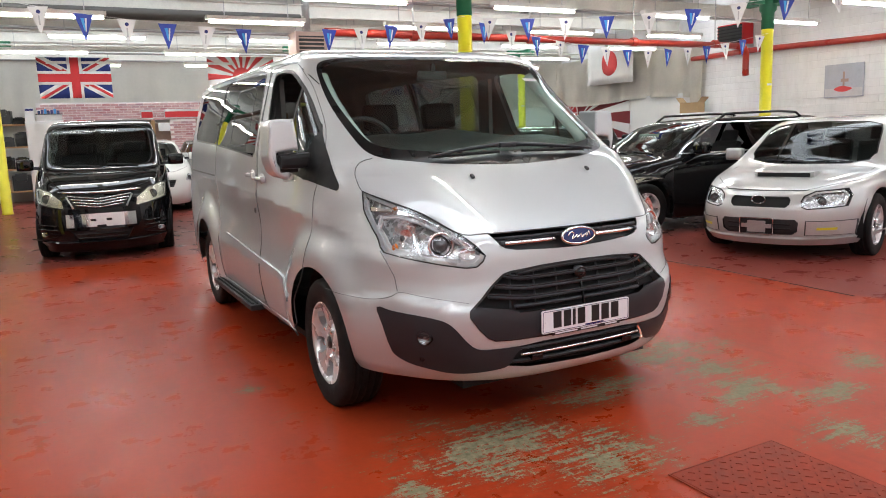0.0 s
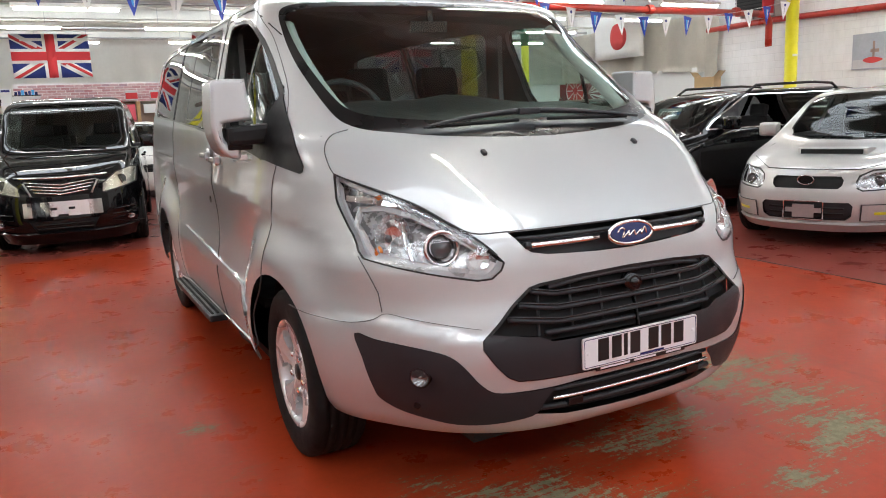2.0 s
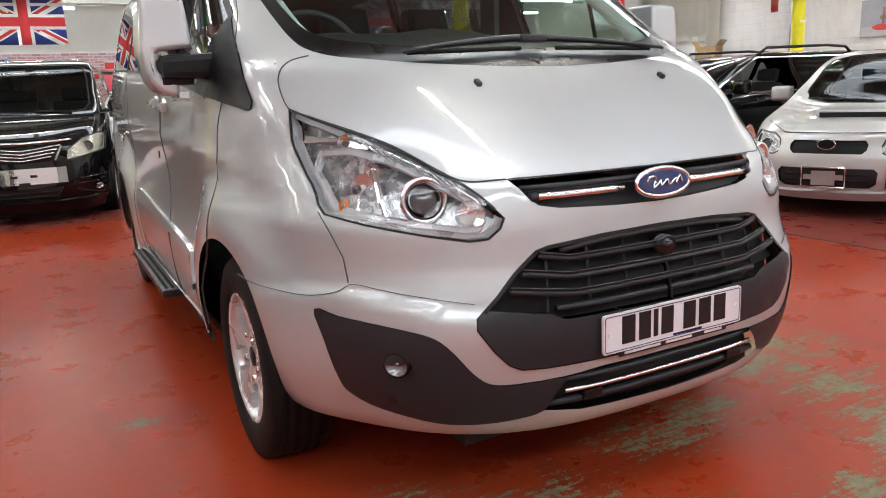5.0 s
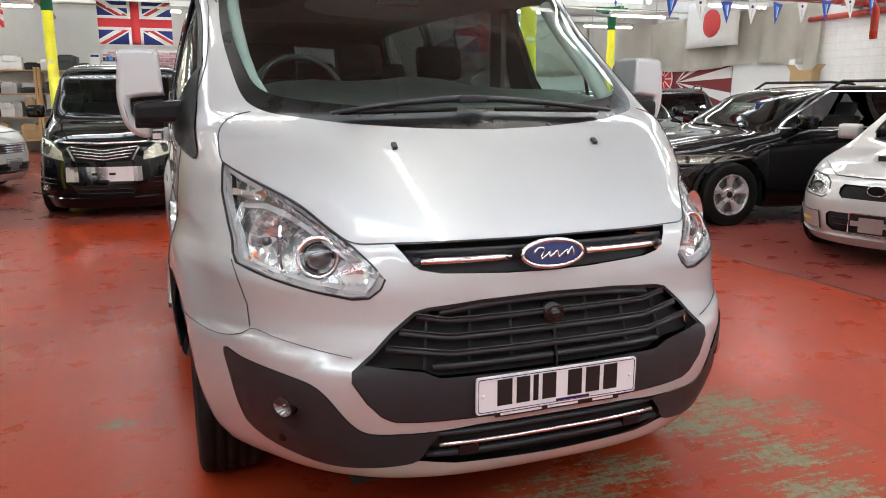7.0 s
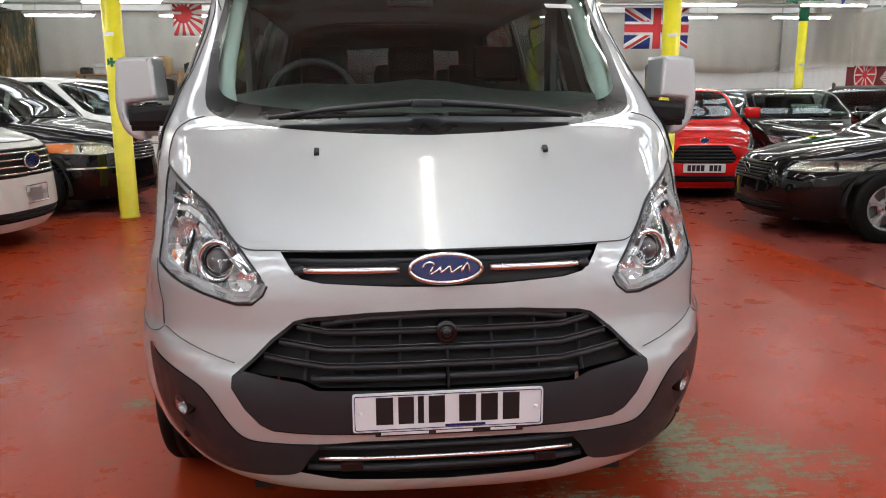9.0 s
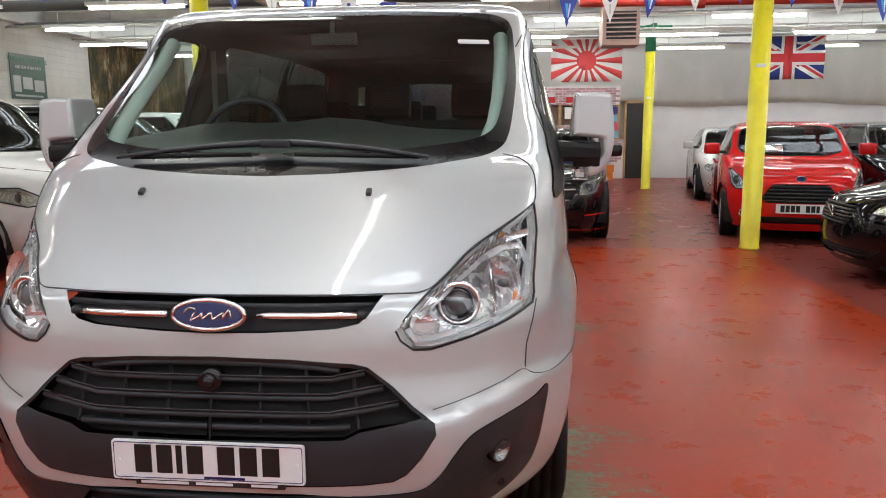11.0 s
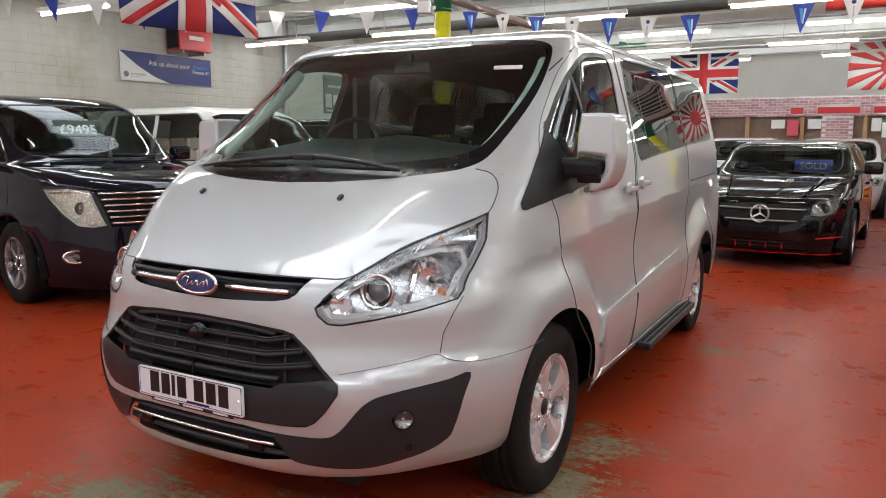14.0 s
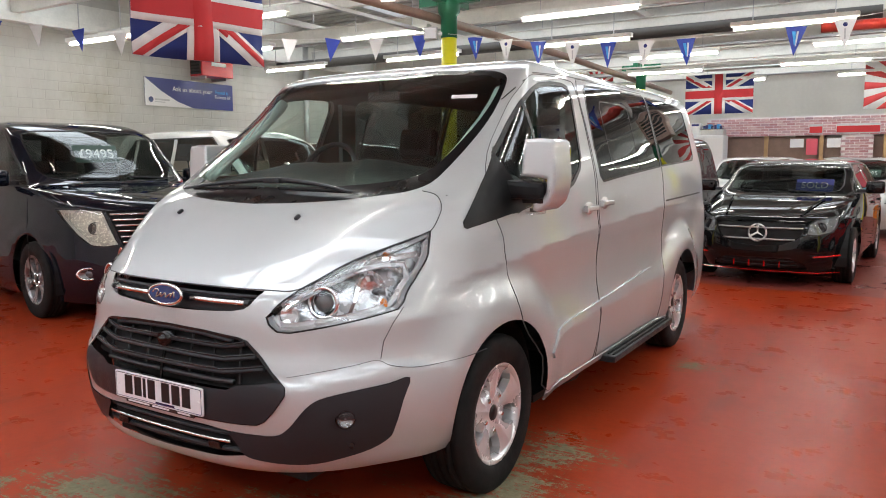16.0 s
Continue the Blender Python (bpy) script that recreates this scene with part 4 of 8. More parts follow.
_V, _P = VAN.cut(_regions, 0.024)
VAN.cap("roof_panel", M_SILVER, van)
VAN.cap("headlining", M_LINING, van, 0.03)
VAN.panel(_V, _P["body"], "body", M_SILVER, van)
VAN.panel(_V, _P["bonnet"], "bonnet", M_SILVER, van)
VAN.panel(_V, _P["bumper"], "front_bumper", M_SILVER, van)
VAN.panel(_V, _P["clear"], "windscreen", M_GLASS, van).visible_shadow = False
VAN.panel(_V, _P["screen"], "windscreen_border", M_PRINT, van, label="black printed border of the windscreen")
VAN.panel(_V, _P["bar"], "bumper_insert", M_TRIM, van, off=0.006, label="black plastic bumper insert")
VAN.panel(_V, _P["hex"], "grille_back", M_DARKM, van, off=-0.035)
VAN.panel(_V, _P["upper"], "upper_grille_back", M_TRIM, van, off=-0.03)
VAN.panel(_V, _P["intake"], "lower_intake", M_DARKM, van, off=-0.03)
VAN.panel(_V, _P["rearwin"], "rear_window", M_TINT, van).visible_shadow = False
for _s in "lr":
    _sx = 1 if _s == "r" else -1
    d = VAN.panel(_V, _P["door"], "front_door", M_SILVER, van, _s)
    _g = _P["doorwin"]
    if _s == "l":
        _uz = VAN.unflat(_V[:, 0], _V[:, 1])
        _g = _g[VAN.raw(*_uz)[:, 1][_g].mean(1) < 1.43]
    VAN.panel(_V, _g, "door_window", M_SIDEG, d, _s).visible_shadow = False
    VAN.strip(side_line(VAN, [(1.455, 1.235), (1.415, 1.69)], 0.04, False), 0.012, "window_divider", M_INK, d, _s, 0.001)
    VAN.panel(_V, _P["sail"], "mirror_mount", M_SATIN, van, _s, off=0.006, label="black plastic triangle behind the mirror")
    d = VAN.panel(_V, _P["slider"], "sliding_door", M_SILVER, van, _s)
    VAN.panel(_V, _P["slidewin"], "sliding_door_window", M_TINT, d, _s).visible_shadow = False
    VAN.strip(side_line(VAN, [(2.44 + (p - 0.0), q) for p, q in rounded(0.0, 0.52, 1.37, 1.76, 0.06)] + [(2.96, 1.70)], 0.05, False), 0.005, "opening_pane_frame", M_INK, d, _s, 0.001)
    VAN.panel(_V, _P["quarter"], "quarter_window", M_TINT, van, _s).visible_shadow = False
    VAN.panel(_V, _P["fog"], "bumper_corner", M_TRIM, van, _s, off=0.004, label="black plastic lower bumper corner")
    _dz = VAN.panel(_V, _P["dish"], "fog_dish", M_TRIM, van, _s, label="dished recess round the fog lamp",
                    off=lambda u, z: 0.004 - 0.034 * (1 - np.minimum(1, ((u - DISH[0] - 0.25 * (z - DISH[1])) / DISH[2]) ** 2 + ((z - DISH[1]) / DISH[3]) ** 2)) ** 0.8 * ease(-1.0, 0.9, (u - DISH[0]) / DISH[2]))
    bpy.data.meshes[_dz.data.name].normals_split_custom_set([(0, 0, 0)] * len(_dz.data.loops))

# dark joints between the panels
VAN.strip(eased(BONNET[:13], 5), 0.0014, "bonnet_gap", M_GAP, van, off=0.0025)
for _s in "lr":
    VAN.strip(side_line(VAN, smooth_loop(DOOR, 3) + DOOR[:1], 0.014, closed=False), 0.0012, "door_gap", M_GAP, van, _s, 0.0022)
    VAN.strip(side_line(VAN, SLIDER + SLIDER[:1], 0.02, closed=False), 0.0012, "sliding_door_gap", M_GAP, van, _s, 0.0022)
    VAN.strip(smooth_loop([(0.345, 0.662), (0.397, 0.678), (0.456, 0.695), (0.495, 0.706), (0.517, 0.685), (0.545, 0.669), (0.574, 0.661), (0.64, 0.660), (0.70, 0.665)], 4, False), 0.0008, "bumper_gap", M_GAP, van, _s, 0.003)
    VAN.strip([(0.502, 0.708), (0.504, 0.772), (0.519, 0.834), (0.536, 0.885)], 0.0009, "wing_gap", M_GAP, van, _s, 0.003)
    VAN.strip(dense(LAMP + LAMP[:1], 0.02)[:-1], 0.0028, "lamp_seal", M_INK, van, _s, 0.001)
    VAN.strip(side_line(VAN, DOORWIN + DOORWIN[:1], closed=False), 0.011, "window_seal", M_INK, van, _s, 0.003)
    VAN.strip(side_line(VAN, SLIDEWIN + SLIDEWIN[:1], closed=False), 0.006, "window_seal", M_INK, van, _s, 0.002)
    VAN.strip(side_line(VAN, QUARTER + QUARTER[:1], closed=False), 0.006, "window_seal", M_INK, van, _s, 0.002)
    VAN.strip(side_line(VAN, [(1.44, 0.50), (1.49, 0.535), (1.55, 0.583), (1.70, 0.603), (3.12, 0.695)], 0.05, False), 0.017, "side_moulding", M_SILVER, van, _s, 0.012)
    VAN.strip(side_line(VAN, [(3.50, 1.135), (4.60, 1.15)], 0.1, False), 0.006, "door_rail", M_INK, van, _s, 0.001)
    VAN.strip(side_line(VAN, [(1.42, 0.30), (3.52, 0.30)], 0.2, False), 0.02, "sill", M_SILVER, van, _s, 0.006)
    VAN.strip(side_line(VAN, [(1.3, 1.70), (1.5, 1.80), (1.62, 1.846), (2.0, 1.868), (3.0, 1.89), (4.4, 1.893)], 0.1, False), 0.003, "roof_gutter", M_INK, van, _s, 0.001)
VAN.strip(dense(HEX, 0.03)[:-1], 0.005, "grille_surround", M_GLOSS, van, off=0.004)


def on_van(x, z, off=0.0, side=1):
    """A point on the front of the skin, and its outward normal."""
    u = VAN.u_front(x, z)
    p, n = VAN.at(np.array([u]), np.array([z]), np.array([off]))[0], VAN.normal(np.array([u]), np.array([z]))[0]
    s = 1 if x >= 0 else -1
    return Vector((p[0] * s, p[1], p[2])), Vector((n[0] * s, n[1], n[2]))


def bar_on_van(pts, r, name, material, parent, off=0.0, flat=1.0, seg=8, label=""):
    line = [on_van(x, z, off)[0] for x, z in pts]
    return part(name, tube_along(line, r, seg, flat=flat), material, parent, label, smooth=True)


# main grille: three slats that kink up at the ends, a rim, thin ribs behind
for z, zk, xe in ((0.750, 0.766, 0.392), (0.706, 0.726, 0.440), (0.664, 0.686, 0.480)):
    xs = [-xe, -0.5 * (xe + 0.31), -0.31] + [k * 0.31 / 4 for k in range(-3, 4)] + [0.31, 0.5 * (xe + 0.31), xe]
    prof = [(x, z if abs(x) <= 0.31 else z + (zk - z) * (abs(x) - 0.31) / (xe - 0.31)) for x in xs]
    bar_on_van(prof, 0.012, "grille_slat", M_TRIM, van, -0.004, 0.75)
    bar_on_van([(x, q + 0.0085) for x, q in prof], 0.0035, "slat_edge", M_GLOSS, van, 0.006)
bar_on_van([(x, 0.790 - 0.02 * (abs(x) / 0.34) ** 3) for x in np.linspace(-0.33, 0.33, 11)], 0.012, "grille_slat", M_TRIM, van, -0.008, 0.8)
bar_on_van([(x, 0.632) for x in np.linspace(-0.36, 0.36, 11)], 0.012, "grille_slat", M_TRIM, van, -0.012, 0.8)
for x in (-0.36, -0.24, -0.12, 0.12, 0.24, 0.36):
    p, q = on_van(x, 0.79, -0.022)[0], on_van(x * 1.06, 0.625, -0.022)[0]
    part("grille_rib", tube_along([p, q], 0.005, 6), M_TRIM, van)
_p, _n = on_van(0.0, 0.748, 0.0)
bm = lathe([(0.0, -0.034), (0.012, -0.034), (0.014, -0.024), (0.02, -0.02), (0.027, -0.026), (0.028, 0.02)], 24, "y")
bmesh.ops.translate(bm, verts=bm.verts, vec=_p)
part("camera_ring", bm, M_GLOSS, van, "round parking camera in the grille", smooth=True)

# upper grille: chrome bars and the oval badge
for s in (-1, 1):
    bar_on_van([(s * x, 0.912) for x in np.linspace(0.12, 0.375, 7)], 0.0125, "chrome_bar", M_CHROME, van, -0.004, 0.85, 10, "chrome bar beside the badge")
    bar_on_van([(s * x, 0.912) for x in (0.375, 0.385, 0.395)], 0.015, "bar_end", M_TRIM, van, -0.006, 0.85, 10)
bar_on_van([(x, 0.940) for x in np.linspace(-0.41, 0.41, 13)], 0.008, "upper_grille_lip", M_TRIM, van, -0.012)
_p, _n = on_van(0.0, 0.912, 0.022)
badge = new("badge")
badge.parent = van
badge.matrix_basis = Matrix.Translation(_p) @ pose(0, 0, 0, -8)
badge_face = [(0.094 * math.cos(a), 0.037 * math.sin(a)) for a in np.linspace(0, 2 * math.pi, 40, endpoint=False)]
part("badge_plate", slab([(x * 0.93, z * 0.86) for x, z in badge_face], -0.006, 0.012, bevel=0.003), M_BLUE, badge, "blue oval badge")
part("badge_rim", tube_along([(x, 0.0, z) for x, z in badge_face], 0.0065, 8, closed=True), M_CHROME, badge, smooth=True)
_w = [(-0.062, 0.004), (-0.050, 0.017), (-0.030, 0.013), (-0.044, -0.013), (-0.024, -0.004), (-0.012, 0.006), (-0.016, -0.010), (-0.002, -0.002), (0.010, 0.006), (0.014, -0.010), (0.030, 0.000), (0.044, 0.006), (0.040, -0.010), (0.056, 0.014), (0.062, -0.008)]
part("badge_flourish", tube_along([(x, -0.008, z) for x, z in smooth_loop(_w, 3, False)], 0.0026, 6), M_CHROME, badge, "silver flourish", smooth=True)

# number plate: the characters are plain bars
plate = part("number_plate", slab(rounded(-0.26, 0.26, 0.490, 0.601, 0.008, 3), -0.020, -0.012), M_PLATE, van, "white plate with black bars")
plate.matrix_basis = Matrix.Translation((0, 0.020, 0.0275)) @ Matrix.Diagonal((0.973, 1, 0.953, 1))
part("plate_line", tube_along([(x, -0.0205, z) for x, z in rounded(-0.254, 0.254, 0.496, 0.595, 0.006, 3)], 0.0013, 5, closed=True), M_BLUE, plate)
for x0, wd in ((-0.197, 0.046), (-0.137, 0.042), (-0.084, 0.016), (-0.055, 0.044), (0.028, 0.046), (0.088, 0.046), (0.148, 0.046)):
    part("plate_bar", boxes((x0, x0 + wd, -0.0215, -0.0195, 0.511, 0.590)), M_INK, plate)
for x in (-0.24, 0.24):
    part("plate_screw", lathe([(0.0, -0.0235), (0.005, -0.0225), (0.006, -0.0195)], 10, "y"), M_PLATE, plate).location = (x, 0, 0.545)
part("dealer_strip", boxes((-0.20, 0.205, -0.017, -0.011, 0.474, 0.490)), M_INK, plate)
for x0, wd in ((-0.185, 0.13), (-0.035, 0.10), (0.115, 0.07)):
    part("dealer_bar", boxes((x0, x0 + wd, -0.0185, -0.0165, 0.479, 0.486)), M_PLATE, plate)
part("dealer_bar", boxes((-0.01, 0.10, -0.0215, -0.0195, 0.498, 0.505)), M_BLUE, plate)

# lower intake: chrome strip, lip and two sensors
bar_on_van([(x, 0.408) for x in np.linspace(-0.345, 0.345, 13)], 0.008, "chrome_strip", M_CHROME, van, 0.0, 0.8, 8, "chrome strip across the lower intake")
bar_on_van([(x, 0.432) for x in np.linspace(-0.36, 0.36, 13)], 0.008, "intake_slat", M_TRIM, van, -0.016)
bar_on_van([(x, 0.372) for x in np.linspace(-0.38, 0.38, 13)], 0.010, "intake_slat", M_TRIM, van, -0.012)
for x in (-0.26, 0.27):
    _p, _n = on_van(x, 0.385, 0.0)
    bm = boxes((-0.03, 0.03, -0.005, 0.03, -0.014, 0.014), bevel=0.006)
    bmesh.ops.translate(bm, verts=bm.verts, vec=_p)
    part("parking_sensor", bm, M_GLOSS, van)

M_FACET = surface("bright_reflector", (0.90, 0.91, 0.91), 0.13, 0.78, vary=0.03, scale=40, rough_vary=0.02)
M_LAMPBACK = surface("satin_lamp_backing", (0.62, 0.63, 0.64), 0.26, 0.6, vary=0.15, scale=40)
M_FACET0 = surface("pale_lamp_bowl", (0.86, 0.87, 0.86), 0.25, 0.3, vary=0.2, scale=60)

# fog lamps in dished recesses
for s in (-1, 1):
    u, z = 0.452, 0.508
    p, n = VAN.at(np.array([u]), np.array([z]), np.array([0.000]))[0], VAN.normal(np.array([u]), np.array([z]))[0]
    p, n = Vector((p[0] * s, p[1], p[2])), Vector((n[0] * s, n[1], n[2]))
    rot = n.to_track_quat("Z", "Y").to_matrix().to_4x4()
    fg = new("fog_lamp")
    fg.parent = van
    fg.matrix_basis = Matrix.Translation(p) @ rot
    part("fog_bezel", lathe([(0.037, -0.03), (0.036, 0.002), (0.032, 0.004), (0.030, 0.000)], 32, "z"), M_GLOSS, fg, smooth=True)
    part("fog_bowl", lathe([(0.030, 0.004), (0.024, -0.006), (0.012, -0.013), (0.006, -0.013), (0.005, 0.0), (0.0, 0.001)], 28, "z"), M_FOGBOWL, fg, smooth=True)
    part("fog_lens", lathe([(0.031, 0.006), (0.022, 0.011), (0.0, 0.013)], 28, "z"), M_LENS, fg, smooth=True)
    q = VAN.at(np.array([0.46]), np.array([0.405]), np.array([0.006]))[0]
    bm = lathe([(0.012, -0.003), (0.011, 0.002), (0.0, 0.003)], 16, "y")
    bmesh.ops.rotate(bm, verts=bm.verts, matrix=pose(0, 0, 0, 180, 0, 35 * s).to_3x3())
    bmesh.ops.translate(bm, verts=bm.verts, vec=(q[0] * s, q[1], q[2]))
    part("tow_cap", bm, M_GLOSS, van)


# headlamps: chrome bowl, projector, main beam, indicator, light guide, clear cover
def inset(loop, k):
    c = np.mean(np.array(loop), 0)
    return [tuple(c + (np.array(p) - c) * k) for p in loop]


def lamp_round(parent, s, u, z, prof, material, name, depth, scale=(1, 1, 1), label=""):
    p, n = VAN.at(np.array([u]), np.array([z]), np.array([depth]))[0], VAN.normal(np.array([u]), np.array([z]))[0]
    face = Vector((n[0] * 0.55, n[1] - 0.35, n[2] * 0.25)).normalized()
    p, n = Vector((p[0] * s, p[1], p[2])), Vector((face[0] * s, face[1], face[2]))
    facets = material is M_FACET
    if facets:
        prof = run(prof, 3)
    o = part(name, lathe(prof, 18 if facets else 36, "z"), material, parent, label, smooth=not facets)
    o.matrix_basis = Matrix.Translation(p) @ n.to_track_quat("Z", "Y").to_matrix().to_4x4() @ Matrix.Diagonal((*scale, 1))
    return o


M_BEZEL = surface("satin_lamp_bezel", (0.72, 0.73, 0.74), 0.3, 0.35, vary=0.05)
M_BALL = surface("projector_ball", (0.10, 0.105, 0.11), 0.04, 0.2, coat=1.0)
for s in (-1, 1):
    side = "r" if s > 0 else "l"
    hl = VAN.panel(_V, _P["lamp"], "headlamp", M_LENS, van, side, off=0.001, label="clear headlamp cover")
    hl.visible_shadow = False
    VAN.panel(_V, _P["lamp"], "lamp_bowl", M_LAMPBACK, hl, side, off=-0.055)
    VAN.strip(dense(inset(LAMP, 0.97) + inset(LAMP, 0.97)[:1], 0.03)[:-1], 0.014, "lamp_wall", M_BEZEL, hl, side, -0.022)
    VAN.strip(dense(LAMP_IN + LAMP_IN[:1], 0.02)[:-1], 0.010, "lamp_bezel", M_BEZEL, hl, side, -0.016)
    VAN.strip([(0.312, 0.862), (0.322, 0.832), (0.345, 0.829), (0.40, 0.845), (0.46, 0.866), (0.515, 0.889)], 0.007, "light_guide", M_BEZEL, hl, side, -0.010, "white light guide along the lower edge")
    VAN.strip([(0.326, 0.905), (0.352, 0.945), (0.385, 0.995), (0.42, 1.035), (0.46, 1.058), (0.525, 1.070)], 0.010, "lamp_brow", M_CHROME, hl, side, -0.012)
    VAN.strip([(0.445, 0.875), (0.452, 0.92), (0.448, 0.97), (0.438, 1.02)], 0.006, "lamp_divider", M_CHROME, hl, side, -0.016)
    for k in range(14):
        w = k / 13
        u0, z0 = 0.338 + 0.115 * w, 0.942 + 0.128 * w - 0.012 * math.sin(math.pi * w)
        VAN.strip([(u0, z0), (u0 + 0.004, z0 + 0.012 + 0.012 * w), (u0 + 0.010, z0 + 0.020 + 0.022 * w)], 0.0028, "brow_rib", M_LAMPBACK, hl, side, -0.008)
    lamp_round(hl, s, 0.397, 0.926, [(0.062, 0.004), (0.058, 0.016), (0.049, 0.014), (0.042, -0.012)], M_CHROME, "projector_ring", -0.034)
    lamp_round(hl, s, 0.397, 0.926, [(0.048, -0.01), (0.040, -0.012), (0.036, -0.02)], M_INK, "projector_shroud", -0.030)
    lamp_round(hl, s, 0.397, 0.926, [(0.036, -0.004), (0.031, 0.009), (0.020, 0.018), (0.0, 0.022)], M_BALL, "projector_lens", -0.034)
    lamp_round(hl, s, 0.478, 0.955, [(0.076, 0.022), (0.060, 0.002), (0.040, -0.012), (0.014, -0.020), (0.0, -0.020)], M_FACET, "main_beam_bowl", -0.038, (0.8, 1.1, 1))
    lamp_round(hl, s, 0.486, 0.955, [(0.012, -0.02), (0.012, 0.012), (0.0, 0.016)], M_BALL, "main_beam_bulb", -0.034)
    lamp_round(hl, s, 0.338, 0.884, [(0.040, 0.014), (0.024, -0.002), (0.0, -0.008)], M_FACET, "side_light_bowl", -0.030)
    lamp_round(hl, s, 0.455, 1.072, [(0.030, 0.010), (0.02, 0.0), (0.0, -0.004)], M_FACET, "indicator_bowl", -0.030, (1.5, 0.7, 1))
    lamp_round(hl, s, 0.462, 1.075, [(0.012, 0.0), (0.011, 0.012), (0.0, 0.016)], M_AMBER, "indicator_bulb", -0.026, label="amber indicator bulb")
    lamp_round(hl, s, 0.505, 0.905, [(0.014, 0.0), (0.010, 0.004), (0.0, 0.006)], M_AMBER, "side_reflector", -0.02, (1.0, 1.6, 1), label="small amber reflector")


# wheels
def tyre_mesh(r, w, rim):
    prof = [(rim, -w * 0.42), (rim + 0.012, -w * 0.47), (rim + 0.05, -w * 0.5), (r - 0.035, -w * 0.495), (r - 0.014, -w * 0.46), (r - 0.003, -w * 0.40)]
    for g in (-0.26, -0.09, 0.09, 0.26):
        prof += [(r, (g - 0.03) * w), (r - 0.008, (g - 0.022) * w), (r - 0.008, (g + 0.022) * w), (r, (g + 0.03) * w)]
    prof += [(r - 0.003, w * 0.40), (r - 0.014, w * 0.46), (r - 0.035, w * 0.495), (rim + 0.05, w * 0.5), (rim + 0.012, w * 0.47), (rim, w * 0.42)]
    return lathe(prof, 64, "x")


def wheel(parent, x, y, r=0.343, w=0.215, rim=0.212, spokes=5, face=0.0, out=1, steel=None, turn=18.0, broad=0.5, hub=0.085, nuts=0.058):
    """A tyre on an alloy rim; out: +1 when the rim's face looks to +x."""
    wh = new("wheel")
    wh.parent = parent
    wh.matrix_basis = pose(x, y, r - 0.008, 0, 0, 0 if out > 0 else 180)
    part("tyre", tyre_mesh(r, w, rim), M_RUBBER, wh, smooth=True)
    m = steel or M_ALLOY
    part("rim", lathe([(rim + 0.012, w * 0.40), (rim + 0.013, w * 0.45), (rim + 0.004, w * 0.455), (rim - 0.010, w * 0.43), (rim - 0.016, w * 0.30), (rim - 0.022, -w * 0.35), (rim, -w * 0.42)], 48, "x"), m, wh, smooth=True)
    fx = w * 0.40 + face
    sp = bmesh.new()
    for k in range(spokes):
        a = radians(turn) + 2 * math.pi * k / spokes
        half = math.pi / spokes * broad
        ra, rb, r0 = 0.045, rim - 0.004, 0.35 * rim
        outl = [(half * 0.9, ra), (half * 0.72, r0), (half * 0.62, 0.62 * rim), (half * 0.78, 0.85 * rim), (half * 1.15, rb)]
        ring = [(-h, q) for h, q in outl] + [(h, q) for h, q in outl[::-1]]
        top, low = [], []
        for h, q in ring:
            dish = -0.030 * (1 - (q / rim)) ** 0.8 + (0.006 if abs(h) < half else 0)
            co = (q * math.cos(a + h), q * math.sin(a + h))
            top.append(sp.verts.new((fx + dish - 0.004, *co)))
            low.append(sp.verts.new((fx + dish - 0.045, *co)))
        mid = [sp.verts.new((fx - 0.030 * (1 - q / rim) ** 0.8 + 0.010, q * math.cos(a), q * math.sin(a))) for _, q in outl]
        nn = len(outl)
        for i in range(nn - 1):
            sp.faces.new((top[i], top[i + 1], mid[i + 1], mid[i]))
            j = 2 * nn - 1 - i
            sp.faces.new((mid[i], mid[i + 1], top[j - 1], top[j]))
        for i in range(2 * nn):
            sp.faces.new((top[i], top[(i + 1) % (2 * nn)], low[(i + 1) % (2 * nn)], low[i]))
    bmesh.ops.recalc_face_normals(sp, faces=sp.faces[:])
    part("spokes", sp, m, wh)
    part("hub", lathe([(hub, fx - 0.05), (hub - 0.003, fx - 0.022), (0.060, fx - 0.016), (0.036, fx - 0.016)], 32, "x"), m, wh, smooth=True)
    part("hub_cap", lathe([(0.036, fx - 0.018), (0.033, fx - 0.012), (0.0, fx - 0.010)], 24, "x"), M_INK, wh, smooth=True)
    for k in range(5):
        a = radians(turn + 36) + 2 * math.pi * k / 5
        part("wheel_nut", lathe([(0.012, fx - 0.024), (0.012, fx - 0.010), (0.008, fx - 0.006), (0.0, fx - 0.006)], 6, "x"), M_CHROME, wh).location = (0, nuts * math.cos(a), nuts * math.sin(a))
    part("brake_disc", lathe([(0.04, -0.015), (rim - 0.035, -0.015), (rim - 0.035, 0.01), (0.04, 0.01)], 32, "x"), M_BRAKE, wh)
    part("inner_dish", lathe([(rim - 0.02, -0.04), (0.0, -0.05)], 32, "x"), M_DARKM, wh)
    return wh


for s in (-1, 1):
    for y in (1.0, 3.933):
        wheel(van, s * 0.848, y, out=s, broad=0.74, hub=0.112, nuts=0.078)
        bm = lathe([(0.425, s * 0.52), (0.425, s * 0.90)], 32, "x")
        bmesh.ops.translate(bm, verts=bm.verts, vec=(0, y, 0.345))
        bmesh.ops.delete(bm, geom=[v for v in bm.verts if v.co.z < 0.30], context="VERTS")
        part("wheel_housing", bm, M_DARKM, van)
        part("wheel_housing_wall", boxes((s * 0.50 - 0.01, s * 0.50 + 0.01, y - 0.41, y + 0.41, 0.30, 0.76)), M_DARKM, van)
_tray = [tuple(q[:2]) for q in VAN.raw(np.linspace(0, 0.62, 18), np.full(18, 0.285))]
